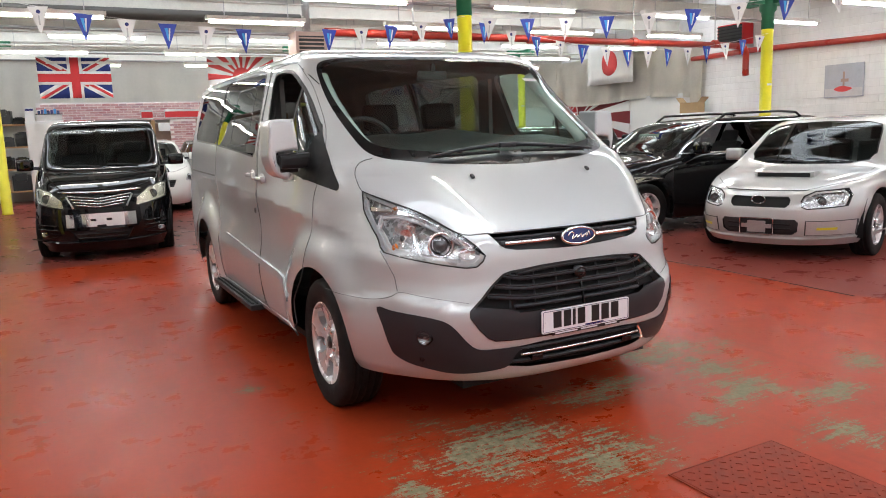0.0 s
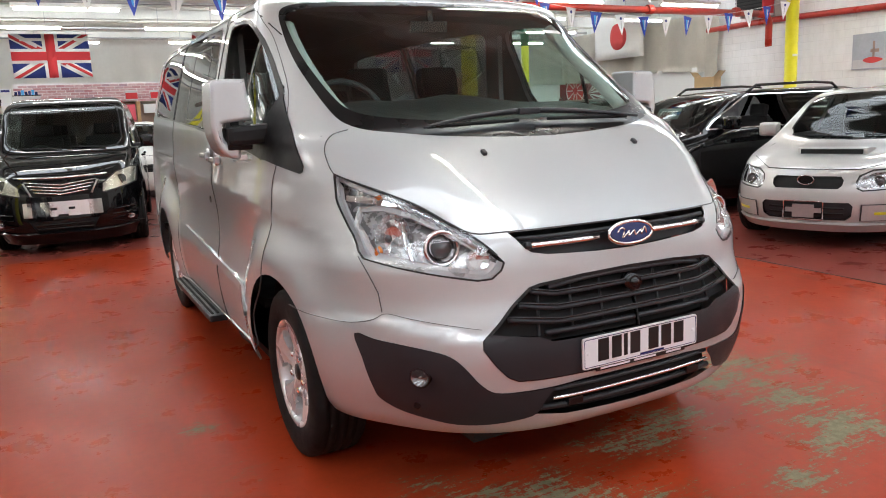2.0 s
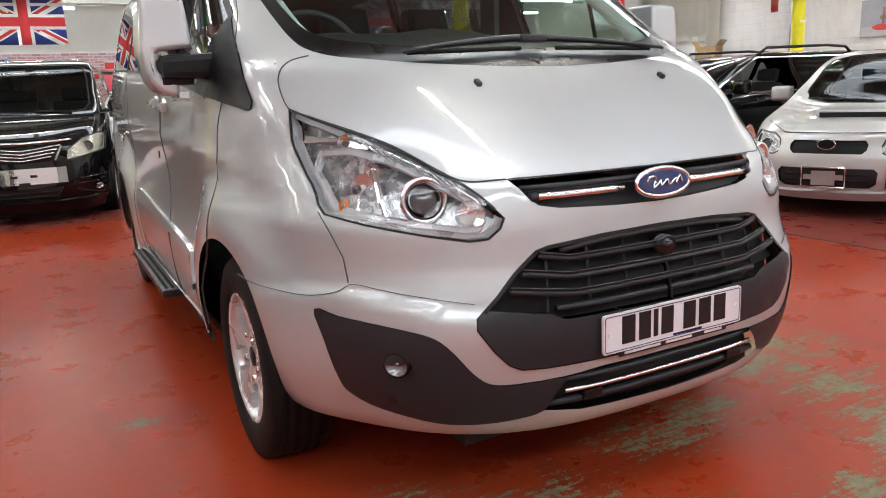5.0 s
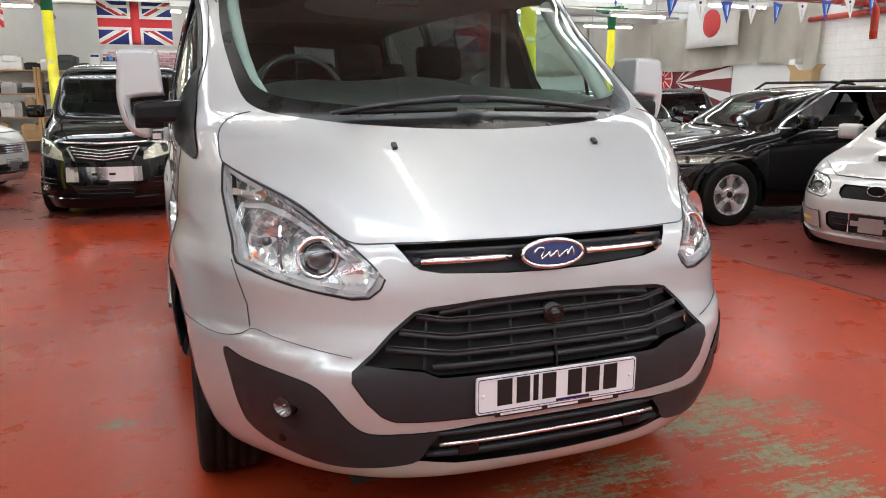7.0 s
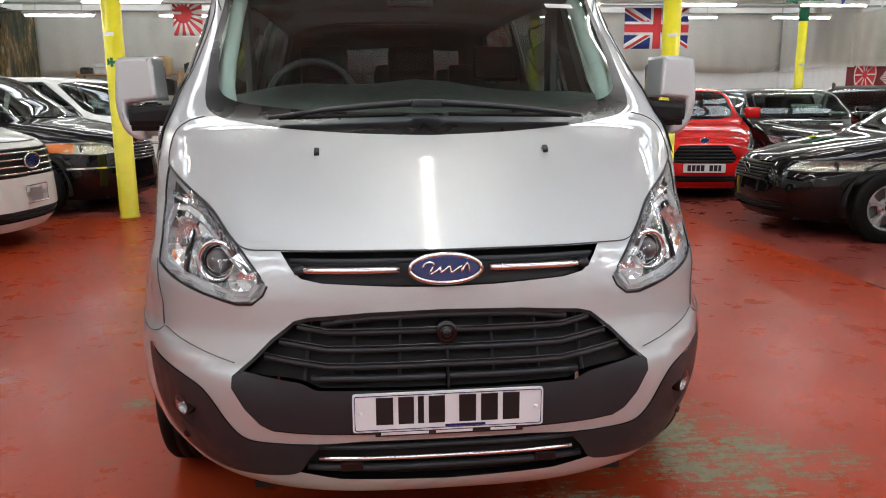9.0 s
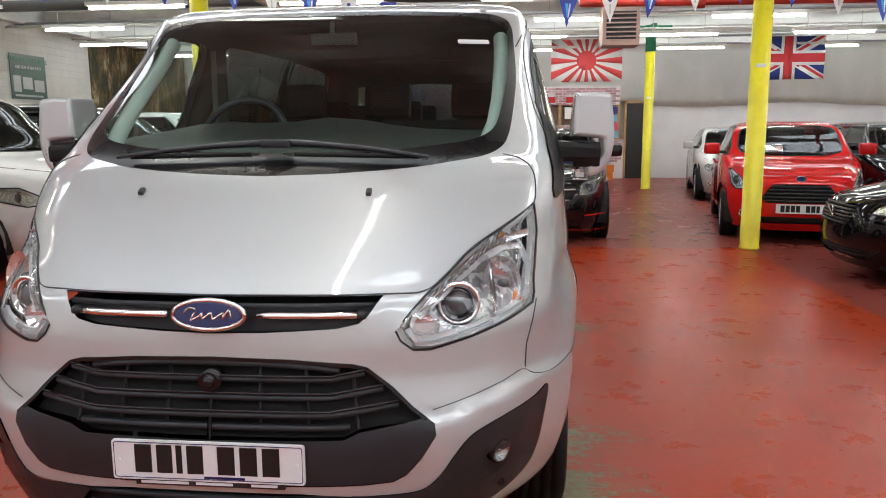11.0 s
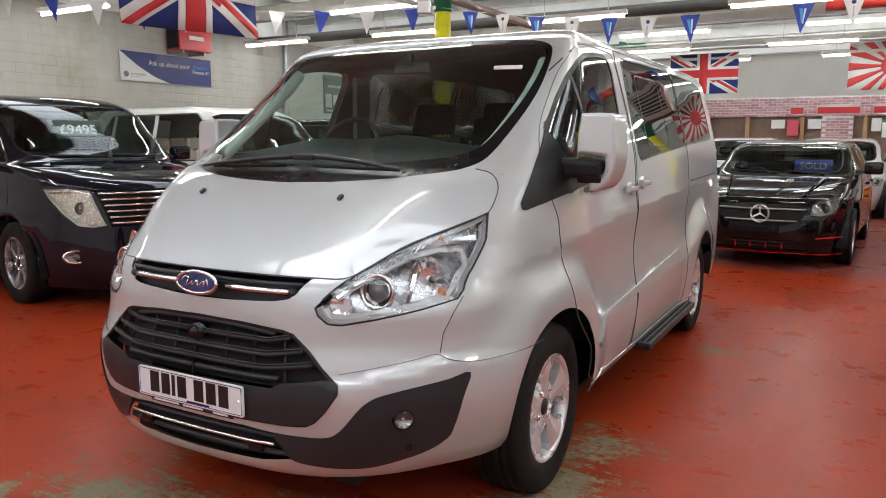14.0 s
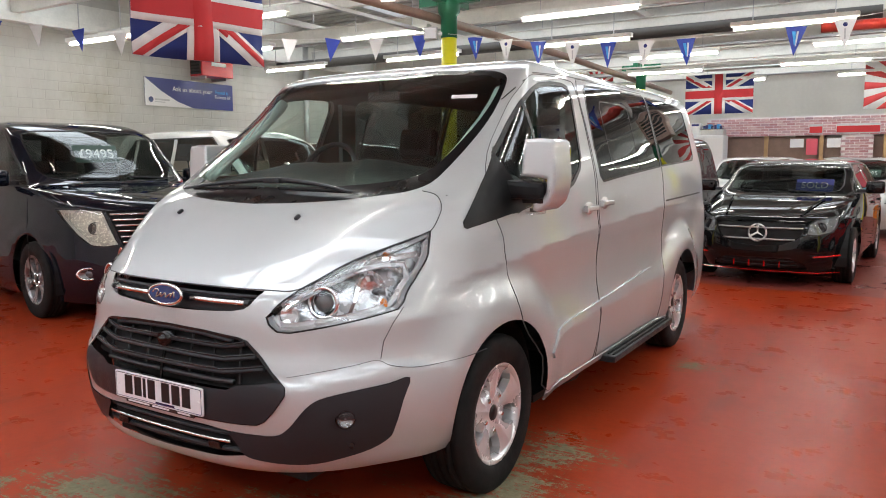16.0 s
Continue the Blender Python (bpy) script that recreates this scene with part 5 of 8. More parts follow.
_tray = [(x * 0.93, 0.06 + y * 0.93) for x, y in _tray]
part("undertray", slab(_tray + [(-x, y) for x, y in _tray[:0:-1]], 0.270, 0.284, "xy"), M_DARKM, van)
part("underbody", boxes((-0.55, 0.55, 0.22, 4.80, 0.235, 0.27), (-0.90, 0.90, 1.45, 3.45, 0.245, 0.28), (-0.12, 0.12, 1.2, 4.6, 0.19, 0.235)), M_DARKM, van)
part("floor_pan", boxes((-0.91, 0.91, 1.48, 4.75, 0.50, 0.54), (-0.50, 0.50, 0.42, 1.48, 0.80, 0.83)), M_DARKM, van)


# mirrors
def mirror_housing(s):
    mr = new("door_mirror")
    mr.parent = van
    outline = [(1.115, 1.508), (1.003, 1.510), (0.992, 1.497), (0.980, 1.362), (0.988, 1.351), (1.082, 1.342), (1.094, 1.333), (1.093, 1.290), (1.077, 1.265), (1.036, 1.251),
               (1.034, 1.205), (1.077, 1.208), (1.117, 1.248), (1.135, 1.319), (1.136, 1.376), (1.126, 1.469)]
    m = slab([(s * x, z) for x, z in smooth_loop(outline, 2)], 1.128, 1.315, bevel=0.018)
    for v in m.verts:
        v.co.y += 0.22 * max(0.0, v.co.z - 1.47) * (v.co.y < 1.2) + 0.05 * (abs(v.co.x) - 1.06)
    shell = part("mirror_shell", m, M_SILVER, mr, smooth=True)
    shell.modifiers.new("even_normals", "WEIGHTED_NORMAL").weight = 90
    part("mirror_glass", slab([(s * x, z) for x, z in rounded(0.990, 1.125, 1.35, 1.495, 0.025)], 1.313, 1.322), M_CHROME, mr)
    arm = bmesh.new()
    box(arm, 0.84, 1.085, 1.10, 1.24, 1.255, 1.340, 0.02)
    box(arm, 0.985, 1.085, 1.126, 1.16, 1.235, 1.345, 0.012)
    box(arm, 0.84, 0.90, 1.06, 1.22, 1.225, 1.335, 0.02)
    for v in arm.verts:
        v.co.z -= 0.10 * max(0, v.co.x - 0.92) * (v.co.z > 1.3)
        v.co.x *= s
    if s < 0:
        bmesh.ops.reverse_faces(arm, faces=arm.faces[:])
    part("mirror_arm", arm, M_SATIN, mr, "black plastic mirror arm")
    part("arm_line", boxes(tuple(sorted((s * 0.90, s * 1.07))) + (1.1035, 1.106, 1.272, 1.277)), M_INK, mr)
    rep = boxes(tuple(sorted((s * 0.985, s * 1.045))) + (1.16, 1.25, 1.185, 1.222), bevel=0.01)
    part("repeater_lamp", rep, M_LENS, mr, "clear indicator repeater")
    part("repeater_bulb", boxes(tuple(sorted((s * 1.0, s * 1.03))) + (1.175, 1.235, 1.196, 1.215)), M_REFL, mr)
    return mr


for s in (-1, 1):
    mirror_housing(s)

# handles, side steps, filler, washers, wipers
for s in (-1, 1):
    for y, z in ((2.0, 1.165), (2.24, 1.182)):
        h = boxes((-0.012, 0.012, -0.085, 0.085, -0.014, 0.014), bevel=0.008)
        hx = 0.962
        bmesh.ops.translate(h, verts=h.verts, vec=(s * (hx + 0.016), y, z))
        hd = part("door_handle", h, M_SILVER, van, smooth=True)
        bm = bmesh.new()
        lathe([(0.046, -0.004), (0.044, 0.004), (0.0, 0.002)], 24, "x", bm)
        bmesh.ops.scale(bm, verts=bm.verts, vec=(1 * s, 1.3, 0.75))
        bmesh.ops.translate(bm, verts=bm.verts, vec=(s * (hx - 0.002), y, z))
        part("handle_cup", bm, M_SILVER2, hd, smooth=True)
        part("lock", boxes(tuple(sorted((s * (hx + 0.004), s * (hx + 0.030)))) + (y - 0.10, y - 0.07, z - 0.018, z + 0.02), bevel=0.006), M_SILVER, hd)
    st = new("side_step")
    st.parent = van
    bm = bmesh.new()
    box(bm, 0.86, 1.03, 2.28, 3.52, 0.262, 0.300, 0.014)
    for v in bm.verts:
        v.co.x *= s
    part("step_board", bm, M_TRIM, st, "black ribbed side step")
    for k in range(5):
        x = s * (0.885 + 0.030 * k)
        part("step_rib", boxes((x - 0.006, x + 0.006, 2.32, 3.48, 0.299, 0.305)), M_RUBBER, st)
    for y in (2.5, 3.3):
        part("step_bracket", boxes(tuple(sorted((s * 0.70, s * 0.95))) + (y - 0.03, y + 0.03, 0.22, 0.25)), M_DARKM, st)
part("fuel_lock", lathe([(0.018, -0.988), (0.016, -0.992), (0.0, -0.992)], 16, "x"), M_INK, van).location = (0, 2.12, 0.96)
for x in (-0.346, 0.346):
    _p, _n = on_van(x, 1.197, 0.004)
    bm = boxes((-0.008, 0.008, -0.017, 0.009, -0.006, 0.008), bevel=0.004)
    bmesh.ops.rotate(bm, verts=bm.verts, matrix=pose(0, 0, 0, 32).to_3x3())
    bmesh.ops.translate(bm, verts=bm.verts, vec=_p)
    part("washer_jet", bm, M_TRIM, van)
wip = new("wipers")
wip.parent = van
for s in (-1, 1):
    xs = np.linspace(0.03, 0.50, 9)
    part("wiper_arm", tube_along([on_van(s * x, 1.312 - 0.045 * (x / 0.5) ** 1.6, 0.030)[0] for x in xs], [0.012 - 0.006 * k / 8 for k in range(9)], 8), M_TRIM, wip, smooth=True)
    xb = np.linspace(0.07, 0.47, 9)
    part("wiper_blade", tube_along([on_van(s * x, 1.289 - 0.010 * (x / 0.5), 0.016)[0] for x in xb], 0.0075, 6), M_RUBBER, wip, smooth=True)
_p, _n = on_van(0.0, 1.308, 0.03)
bm = boxes((-0.05, 0.05, -0.018, 0.018, -0.012, 0.014), bevel=0.008)
bmesh.ops.translate(bm, verts=bm.verts, vec=_p)
part("wiper_pivot", bm, M_TRIM, wip)
_q, _n = on_van(0.60, 1.715, 0.003)
bm = slab(rounded(-0.062, 0.062, -0.014, 0.014, 0.003, 2), -0.0008, 0.0008)
rot = _n.to_track_quat("-Y", "Z").to_matrix().to_4x4()
bmesh.ops.transform(bm, matrix=Matrix.Translation(_q) @ rot, verts=bm.verts)
part("screen_sticker", bm, M_PLATE, van, "small white sticker inside the windscreen")

# cabin
for key in ("body", "door", "slider"):
    keep = _P[key]
    zc = VAN.unflat(_V[:, 0], _V[:, 1])[1][keep].mean(1)
    pc = _V[keep][:, :, 0].mean(1)
    keep = keep[(zc > 0.8) & (pc > 0.62)]
    for _s in "lr":
        VAN.panel(_V, keep, "cabin_lining", M_LINING, van, _s, off=-0.035)
dash = bmesh.new()
box(dash, -0.82, 0.82, 0.78, 1.46, 0.85, 1.30)
bmesh.ops.subdivide_edges(dash, edges=dash.edges[:], cuts=11, use_grid_fill=True)
for v in dash.verts:
    back = (v.co.y - 0.78) / 0.68
    if v.co.z > 1.22:
        rise = 0.075 * min(1.0, max(0.0, back) / 0.75) ** 0.9 - 0.25 * max(0.0, back - 0.88)
        dome = 0.055 * math.exp(-((v.co.x - 0.02) / 0.26) ** 2) * math.exp(-((back - 0.85) / 0.28) ** 2)
        cowl = 0.040 * math.exp(-((v.co.x + 0.43) / 0.17) ** 4) * math.exp(-((back - 0.90) / 0.22) ** 2)
        v.co.z += rise + dome + cowl
        if abs(v.co.x) > 0.7:
            v.co.z -= 0.02
part("dashboard", dash, M_DASH, van, smooth=True)
sw = new("steering_wheel")
sw.parent = van
sw.matrix_basis = pose(-0.43, 1.52, 1.350, 62)
part("wheel_rim", tube_along([(0.185 * math.cos(a), 0.185 * math.sin(a), 0) for a in np.linspace(0, 2 * math.pi, 32, endpoint=False)], 0.016, 8, closed=True), M_TRIM, sw, smooth=True)
part("wheel_boss", boxes((-0.07, 0.07, -0.06, 0.06, -0.03, 0.015), (-0.18, 0.18, -0.015, 0.015, -0.012, 0.008), (-0.015, 0.015, -0.18, 0.0, -0.012, 0.008), bevel=0.006), M_DASH, sw)


def seat(x, y, w=0.48, base=0.62, parent=None, rest=True, high=0.70):
    st = new("seat")
    st.parent = van
    st.matrix_basis = pose(x, y, base)
    part("cushion", boxes((-w / 2, w / 2, -0.28, 0.25, 0.0, 0.18), bevel=0.05), M_CLOTH, st)
    bk = bmesh.new()
    box(bk, -w / 2, w / 2, -0.07, 0.07, 0.0, high, 0.05)
    part("backrest", bk, M_CLOTH, st).matrix_basis = pose(0, 0.26, 0.12, -14)
    for q in ([-0.12, 0.12] if w > 0.6 else [0.0]):
        hr = bmesh.new()
        box(hr, -0.13, 0.13, -0.05, 0.05, 0.0, 0.19, 0.045)
        part("headrest", hr, M_CLOTH, st).matrix_basis = pose(q * 2, 0.26 + 0.25 * (high + 0.03) / 0.98, 0.12 + high + 0.0, -12)
    return st


seat(-0.42, 1.98)
seat(0.30, 1.98, 0.84)
for yy in (2.95, 3.85):
    for xx in (-0.5, 0.0, 0.5):
        seat(xx, yy, 0.45, 0.60, high=0.66)
part("interior_mirror", boxes((-0.10, 0.10, 1.47, 1.495, 1.73, 1.785), (-0.012, 0.012, 1.45, 1.48, 1.76, 1.83), bevel=0.010), M_GLOSS, van)
for s in (-1, 1):
    line = [(0.432, 1.375), (0.462, 1.44), (0.494, 1.53), (0.535, 1.645), (0.557, 1.725), (0.560, 1.79)]
    trim = VAN.at(np.array([q[0] for q in line]), np.array([q[1] for q in line]), np.full(6, -0.055))
    part("a_pillar_trim", tube_along([(s * q[0], q[1], q[2]) for q in trim], 0.030, 10), M_PILLAR, van, "pale grey lining of the windscreen pillar", smooth=True)
    part("b_pillar_trim", boxes(tuple(sorted((s * 0.76, s * 0.79))) + (2.06, 2.20, 0.6, 1.78)), M_LINING, van)


# ---------------------------------------------------------------- parked cars
def facing(x, y, hx, hy):
    """The pose of a vehicle whose front's middle stands at (x, y) and looks along (hx, hy)."""
    return pose(x, y, 0, 0, 0, math.degrees(math.atan2(hx, -hy)))


def price_card(words, at, material=None, ink=None, w=0.46, h=0.15):
    c = thing("price_card", "dark green price card with pale digits behind glass", "sign", at)
    part("card", slab(rounded(-w / 2, w / 2, -h / 2, h / 2, 0.012, 3), 0.0, 0.006), material or M_SIGNG, c)
    text_mesh(words, h * 0.72, c, ink or M_SIGNP, pose(0, -0.002, -0.005, 90))
    return c


def car_shell(L, W, H, hood, top, belt, wb, fo, r, mpv, pw, rear_run, ys=None):
    """The skin of a parked car from its main sizes."""
    zf, zr, yh = hood
    zt, yt = top
    return Shell(
        front=[(0.17, 0.10), (0.24, 0.04), (0.36, 0.0), (0.52, 0.01), (zf - 0.10, 0.03), (zf, 0.10), (zf + 0.35 * (zr - zf), 0.10 + 0.25 * (yh - 0.1)), (zf + 0.72 * (zr - zf), 0.10 + 0.65 * (yh - 0.1)), (zr, yh), ((zr + zt) / 2, (yh + yt) / 2 - 0.02), (zt, yt),
               (zt + 0.55 * (H - zt), yt + 0.22), (H - 0.012, yt + 0.55), (H, yt + 1.1)],
        rear=[(0.17, L - 0.10), (0.36, L), (0.7, L), (belt, L - 0.06), (zt, L - rear_run), (H - 0.012, L - rear_run - 0.25), (H, L - rear_run - 0.6)],
        width=[(0.17, W * 0.93), (0.30, W * 0.985), (0.55, W), (0.75, W), (belt - 0.04, W * 0.975), (belt + 0.02, W * 0.955), ((belt + zt) / 2, W * (0.88 if mpv else 0.85)), (zt, W * (0.79 if mpv else 0.73)), (zt + 0.6 * (H - zt), W * (0.72 if mpv else 0.65)), (H - 0.012, W * 0.56), (H, W * 0.35)],
        power=[(0.17, 3.0 * pw), (0.5, 3.3 * pw), (zf, 3.0 * pw), (zr, 3.8), (zt, 3.2), (H, 3.0)],
        ys=ys or max(fo + 0.5, yt * 0.98), yr=L - 0.55, taper=0.06, flares=((fo, r + 0.01, r + 0.09, 0.012), (fo + wb, r + 0.01, r + 0.09, 0.012)))


def car(label, paint, at, L, W, H, hood, top, belt, wb, fo, r=0.32, lamps=None, lamps_xz=None, ys=None, trim_mat=None, lamp_mat=None, grille=None, lower=None, bars=0, bar_mat=None, mpv=False, seat_mat=None, rails=False, power=1.0,
        badge=None, plate=None, fog=None, rear_run=0.35, window_open="", spokes=5, glass=None, arch=None, extra=None, wheel_mat=None, group="parked cars", broad=0.5, category="car", lower_mat=None, side_glass=None):
    zf, zr, yh = hood
    zt, yt = top
    sh = car_shell(L, W, H, hood, top, belt, wb, fo, r, mpv, power, rear_run, ys)
    c = thing("car", label, category, at, group)
    y0 = yh + 0.30 * (yt - yh)
    zb = belt + 0.035

    def upper(y):
        k = (y - y0) / max(0.05, yt + 0.16 - y0)
        e = (L - 0.42 - y) / max(0.1, rear_run + 0.10)
        return min(zt + 0.005, zb + (zt - zb) * min(1.0, max(0.0, k)) ** 0.9 if k < 1 else zt + 0.005, zb + 0.02 + (zt - zb) * max(0.0, min(1.0, e)))

    cuts = [y0 + 0.02, fo + 0.36 * (wb + 0.9) + 0.55, fo + wb + 0.02, L - 0.42]
    panes = {}
    for i in range(3):
        a, b = cuts[i] + (0.0 if i == 0 else 0.045), cuts[i + 1] - 0.045
        if b - a < 0.15:
            continue
        ys = np.linspace(a, b, 12)
        ring = [(y, zb) for y in ys] + [(y, max(zb + 0.01, upper(y))) for y in ys[::-1]]
        panes["pane%d" % i] = [(max(0.60, sh.u_of(W * 0.9, y, z)), z) for y, z in ring]
    regions = {
        "screen": dense([(0.0, zr + 0.015), (0.3, zr + 0.025), (0.44, zr + 0.06), (0.50, zr + 0.13), (0.565, zt - 0.09), (0.555, zt - 0.03), (0.4, zt + 0.005), (0.0, zt + 0.02)], 0.05),
        **panes,
        "arch_f": arc_yz(sh, fo, r - 0.0, arch or r + 0.055, 0.17, 16), "arch_r": arc_yz(sh, fo + wb, r - 0.0, arch or r + 0.055, 0.17, 16),
        "rearwin": [(sh.u_rear(x, z), z) for x, z in dense([(0.0, belt + 0.06), (W * 0.72, belt + 0.06), (W * 0.60, zt - 0.02), (0.0, zt)], 0.08)],
    }
    if lamps_xz:
        lamps = [(sh.u_front(x, z), z) for x, z in lamps_xz]
    if lamps:
        regions["lamp"] = dense(lamps, 0.05)
    if grille:
        regions["grille"] = dense([(sh.u_front(x, z), z) for x, z in run(grille)] + [(0.0, grille[-1][1]), (0.0, grille[0][1])][:(2 if grille[0][0] > 0 else 1)], 0.05)
    if lower:
        regions["lower"] = dense([(sh.u_front(x, z), z) for x, z in run(lower)] + [(0.0, lower[-1][1]), (0.0, lower[0][1])], 0.05)
    V, P = sh.cut(regions, 0.085)
    sh.panel(V, P["body"], "body", paint, c)
    sh.cap("roof_panel", paint, c)
    sh.cap("headlining", M_LINING, c, 0.03)
    sh.panel(V, P["screen"], "windscreen", glass or M_CARGLASS, c).visible_shadow = False
    sh.strip(run([(0.0, zr + 0.015), (0.3, zr + 0.025), (0.44, zr + 0.06), (0.50, zr + 0.13), (0.565, zt - 0.09), (0.555, zt - 0.03), (0.4, zt + 0.005), (0.0, zt + 0.02)], 6), 0.008, "screen_seal", M_SATIN, c, off=0.002)
    sh.panel(V, P["rearwin"], "rear_window", M_TINT, c).visible_shadow = False
    for s in "lr":
        sx = 1 if s == "r" else -1
        for i, nm in enumerate(panes):
            if i == 0 and s == window_open:
                continue
            g = sh.panel(V, P[nm], "side_window", side_glass or (M_CARGLASS if i == 0 else M_TINT), c, s)
            if g:
                g.visible_shadow = False
        yy = np.linspace(y0 - 0.02, L - 0.40, 30)
        sh.strip([(max(0.58, sh.u_of(W * 0.9, y, max(zb, upper(y)))), max(zb, upper(y) + 0.005)) for y in yy], 0.010, "window_trim", trim_mat or M_INK, c, s, 0.003)
        sh.strip([(max(0.58, sh.u_of(W * 0.9, y, zb)), zb - 0.006) for y in yy], 0.009, "waist_trim", trim_mat or M_INK, c, s, 0.003)
        for yd in (cuts[0] - 0.10, cuts[1], cuts[2] - 0.02):
            z1 = zb
            sh.strip([(sh.u_of(W * 0.9, yd, z), z) for z in np.linspace(0.28, z1, 9)], 0.003, "door_gap", M_INK, c, s, 0.0015)
        for yd in (cuts[1] - 0.16, cuts[2] - 0.20):
            hx = float(sh.at(np.array([sh.u_of(W, yd, belt - 0.12)]), np.array([belt - 0.12]))[0][0])
            bm = boxes((-0.014, 0.014, -0.09, 0.09, -0.015, 0.015), bevel=0.010)
            bmesh.ops.translate(bm, verts=bm.verts, vec=(sx * (hx + 0.014), yd, belt - 0.12))
            part("door_handle", bm, paint, c)
        if lamps:
            hl = sh.panel(V, P["lamp"], "headlamp", lamp_mat or M_LENS, c, s)
            if lamp_mat is not M_GLOSS and hl is not None:
                hl.visible_shadow = False
                sh.panel(V, P["lamp"], "lamp_bowl", M_FACET0 if lamp_mat else M_LAMPBACK, hl, s, off=-0.035)
                sh.strip(dense([tuple(np.mean(lamps, 0) + (np.array(q) - np.mean(lamps, 0)) * 0.86) for q in lamps], 0.04), 0.009, "lamp_bezel", M_BEZEL, hl, s, -0.012)
                lu, lz = np.mean([q[0] for q in lamps]), np.mean([q[1] for q in lamps])
                p = sh.at(np.array([lu]), np.array([lz]), np.array([-0.03]))[0]
                bm = lathe([(0.055, -0.02), (0.05, 0.0), (0.03, -0.012), (0.0, -0.018)], 20, "y")
                bmesh.ops.translate(bm, verts=bm.verts, vec=(p[0] * sx, p[1], p[2]))
                part("lamp_projector", bm, M_BALL, hl, smooth=True)
            sh.strip(dense(lamps + lamps[:1], 0.04)[:-1], 0.006, "lamp_seal", M_INK, c, s, 0.001)
        # mirror
        ym, zm = y0 + 0.22, zb + 0.045
        xm = float(sh.at(np.array([sh.u_of(W, ym, zb)]), np.array([zb]))[0][0])
        mr = new("door_mirror")
        mr.parent = c
        bm = boxes((0.05, 0.25, -0.06, 0.07, -0.055, 0.095), bevel=0.04)
        for v in bm.verts:
            v.co.x *= sx
        if sx < 0:
            bmesh.ops.reverse_faces(bm, faces=bm.faces[:])
        part("mirror_shell", bm, paint, mr, smooth=True)
        bm = boxes((-0.06, 0.10, -0.025, 0.035, -0.045, -0.005), bevel=0.01)
        for v in bm.verts:
            v.co.x *= sx
        part("mirror_arm", bm, M_TRIM, mr)
        mr.location = (sx * xm, ym, zm)
        wheel(c, sx * (W - 0.115), fo, r, 0.205, r * 0.62, spokes, 0.0, sx, wheel_mat, 10 + 7 * fo, broad)
        wheel(c, sx * (W - 0.115), fo + wb, r, 0.205, r * 0.62, spokes, 0.0, sx, wheel_mat, 33, broad)
        for y in (fo, fo + wb):
            bm = lathe([(r + 0.07, sx * (W - 0.34)), (r + 0.07, sx * (W - 0.05))], 24, "x")
            bmesh.ops.translate(bm, verts=bm.verts, vec=(0, y, r))
            bmesh.ops.delete(bm, geom=[v for v in bm.verts if v.co.z < 0.16], context="VERTS")
            part("wheel_housing", bm, M_DARKM, c)
            part("wheel_housing_wall", boxes((sx * (W - 0.36) - 0.01, sx * (W - 0.36) + 0.01, y - r - 0.08, y + r + 0.08, 0.16, 2 * r + 0.08)), M_DARKM, c)
        if fog:
            fx, fz, fr, *wide = fog
            p = sh.at(np.array([sh.u_front(fx, fz)]), np.array([fz]), np.array([0.004]))[0]
            fgl = new("fog_lamp")
            fgl.parent = c
            fgl.location = (p[0] * sx, p[1], p[2])
            fgl.rotation_euler = (0, 0, radians(28 * sx))
            fgl.scale = (wide[0] if wide else 1.0, 1, 1)
            part("fog_ring", lathe([(fr, 0.02), (fr, -0.008), (fr * 0.8, -0.012), (fr * 0.72, 0.0)], 24, "y"), M_CHROME, fgl, smooth=True)
            part("fog_bowl", lathe([(fr * 0.75, -0.002), (fr * 0.6, 0.012), (0.0, 0.016)], 20, "y"), M_GREYALLOY if wide else M_GLOSS, fgl, smooth=True)
            part("fog_lens", lathe([(fr * 0.5, 0.006), (fr * 0.3, -0.006), (0.0, -0.008)], 20, "y"), M_BALL if wide else M_HAZE, fgl, smooth=True).location = (0.0 if not wide else -fr * 0.25 * sx, 0, 0)
        if rails:
            part("roof_rail", tube_along([(sx * W * 0.66, yt + 0.25, H - 0.05), (sx * W * 0.665, yt + 0.4, H + 0.035), (sx * W * 0.655, yt + 1.4, H + 0.05), (sx * W * 0.64, L - rear_run - 0.5, H + 0.03), (sx * W * 0.63, L - rear_run - 0.35, H - 0.06)], 0.017, 8), M_GLOSS, c, smooth=True)
    bonnet = [(0.0, zf + 0.015), (0.28, zf + 0.018), (0.40, zf + 0.06), (0.50, zf + 0.45 * (zr - zf)), (0.52, zr - 0.01)]
    sh.strip(dense(bonnet, 0.06)[: -8], 0.004, "bonnet_gap", M_INK, c, off=0.0015)
    if grille:
        sh.panel(V, P["grille"], "grille", M_DARKM, c, off=-0.02)
        z0, z1 = min(q[1] for q in grille), max(q[1] for q in grille)
        for k in range(bars):
            z = z0 + (k + 0.6) * (z1 - z0) / (bars + 0.2)
            xs = [q[0] for q in grille]
            zs = [q[1] for q in grille]
            order = np.argsort(zs)
            xe = float(np.interp(z, np.array(zs)[order], np.array(xs)[order])) * 0.97
            line = [Vector(sh.at(np.array([sh.u_front(x, z)]), np.array([z]), np.array([-0.002]))[0]) for x in np.linspace(0, xe, 8)]
            line = [Vector((-p.x, p.y, p.z)) for p in line[:0:-1]] + line
            part("grille_bar", tube_along(line, 0.011, 6, flat=0.9), bar_mat or M_TRIM, c, smooth=True)
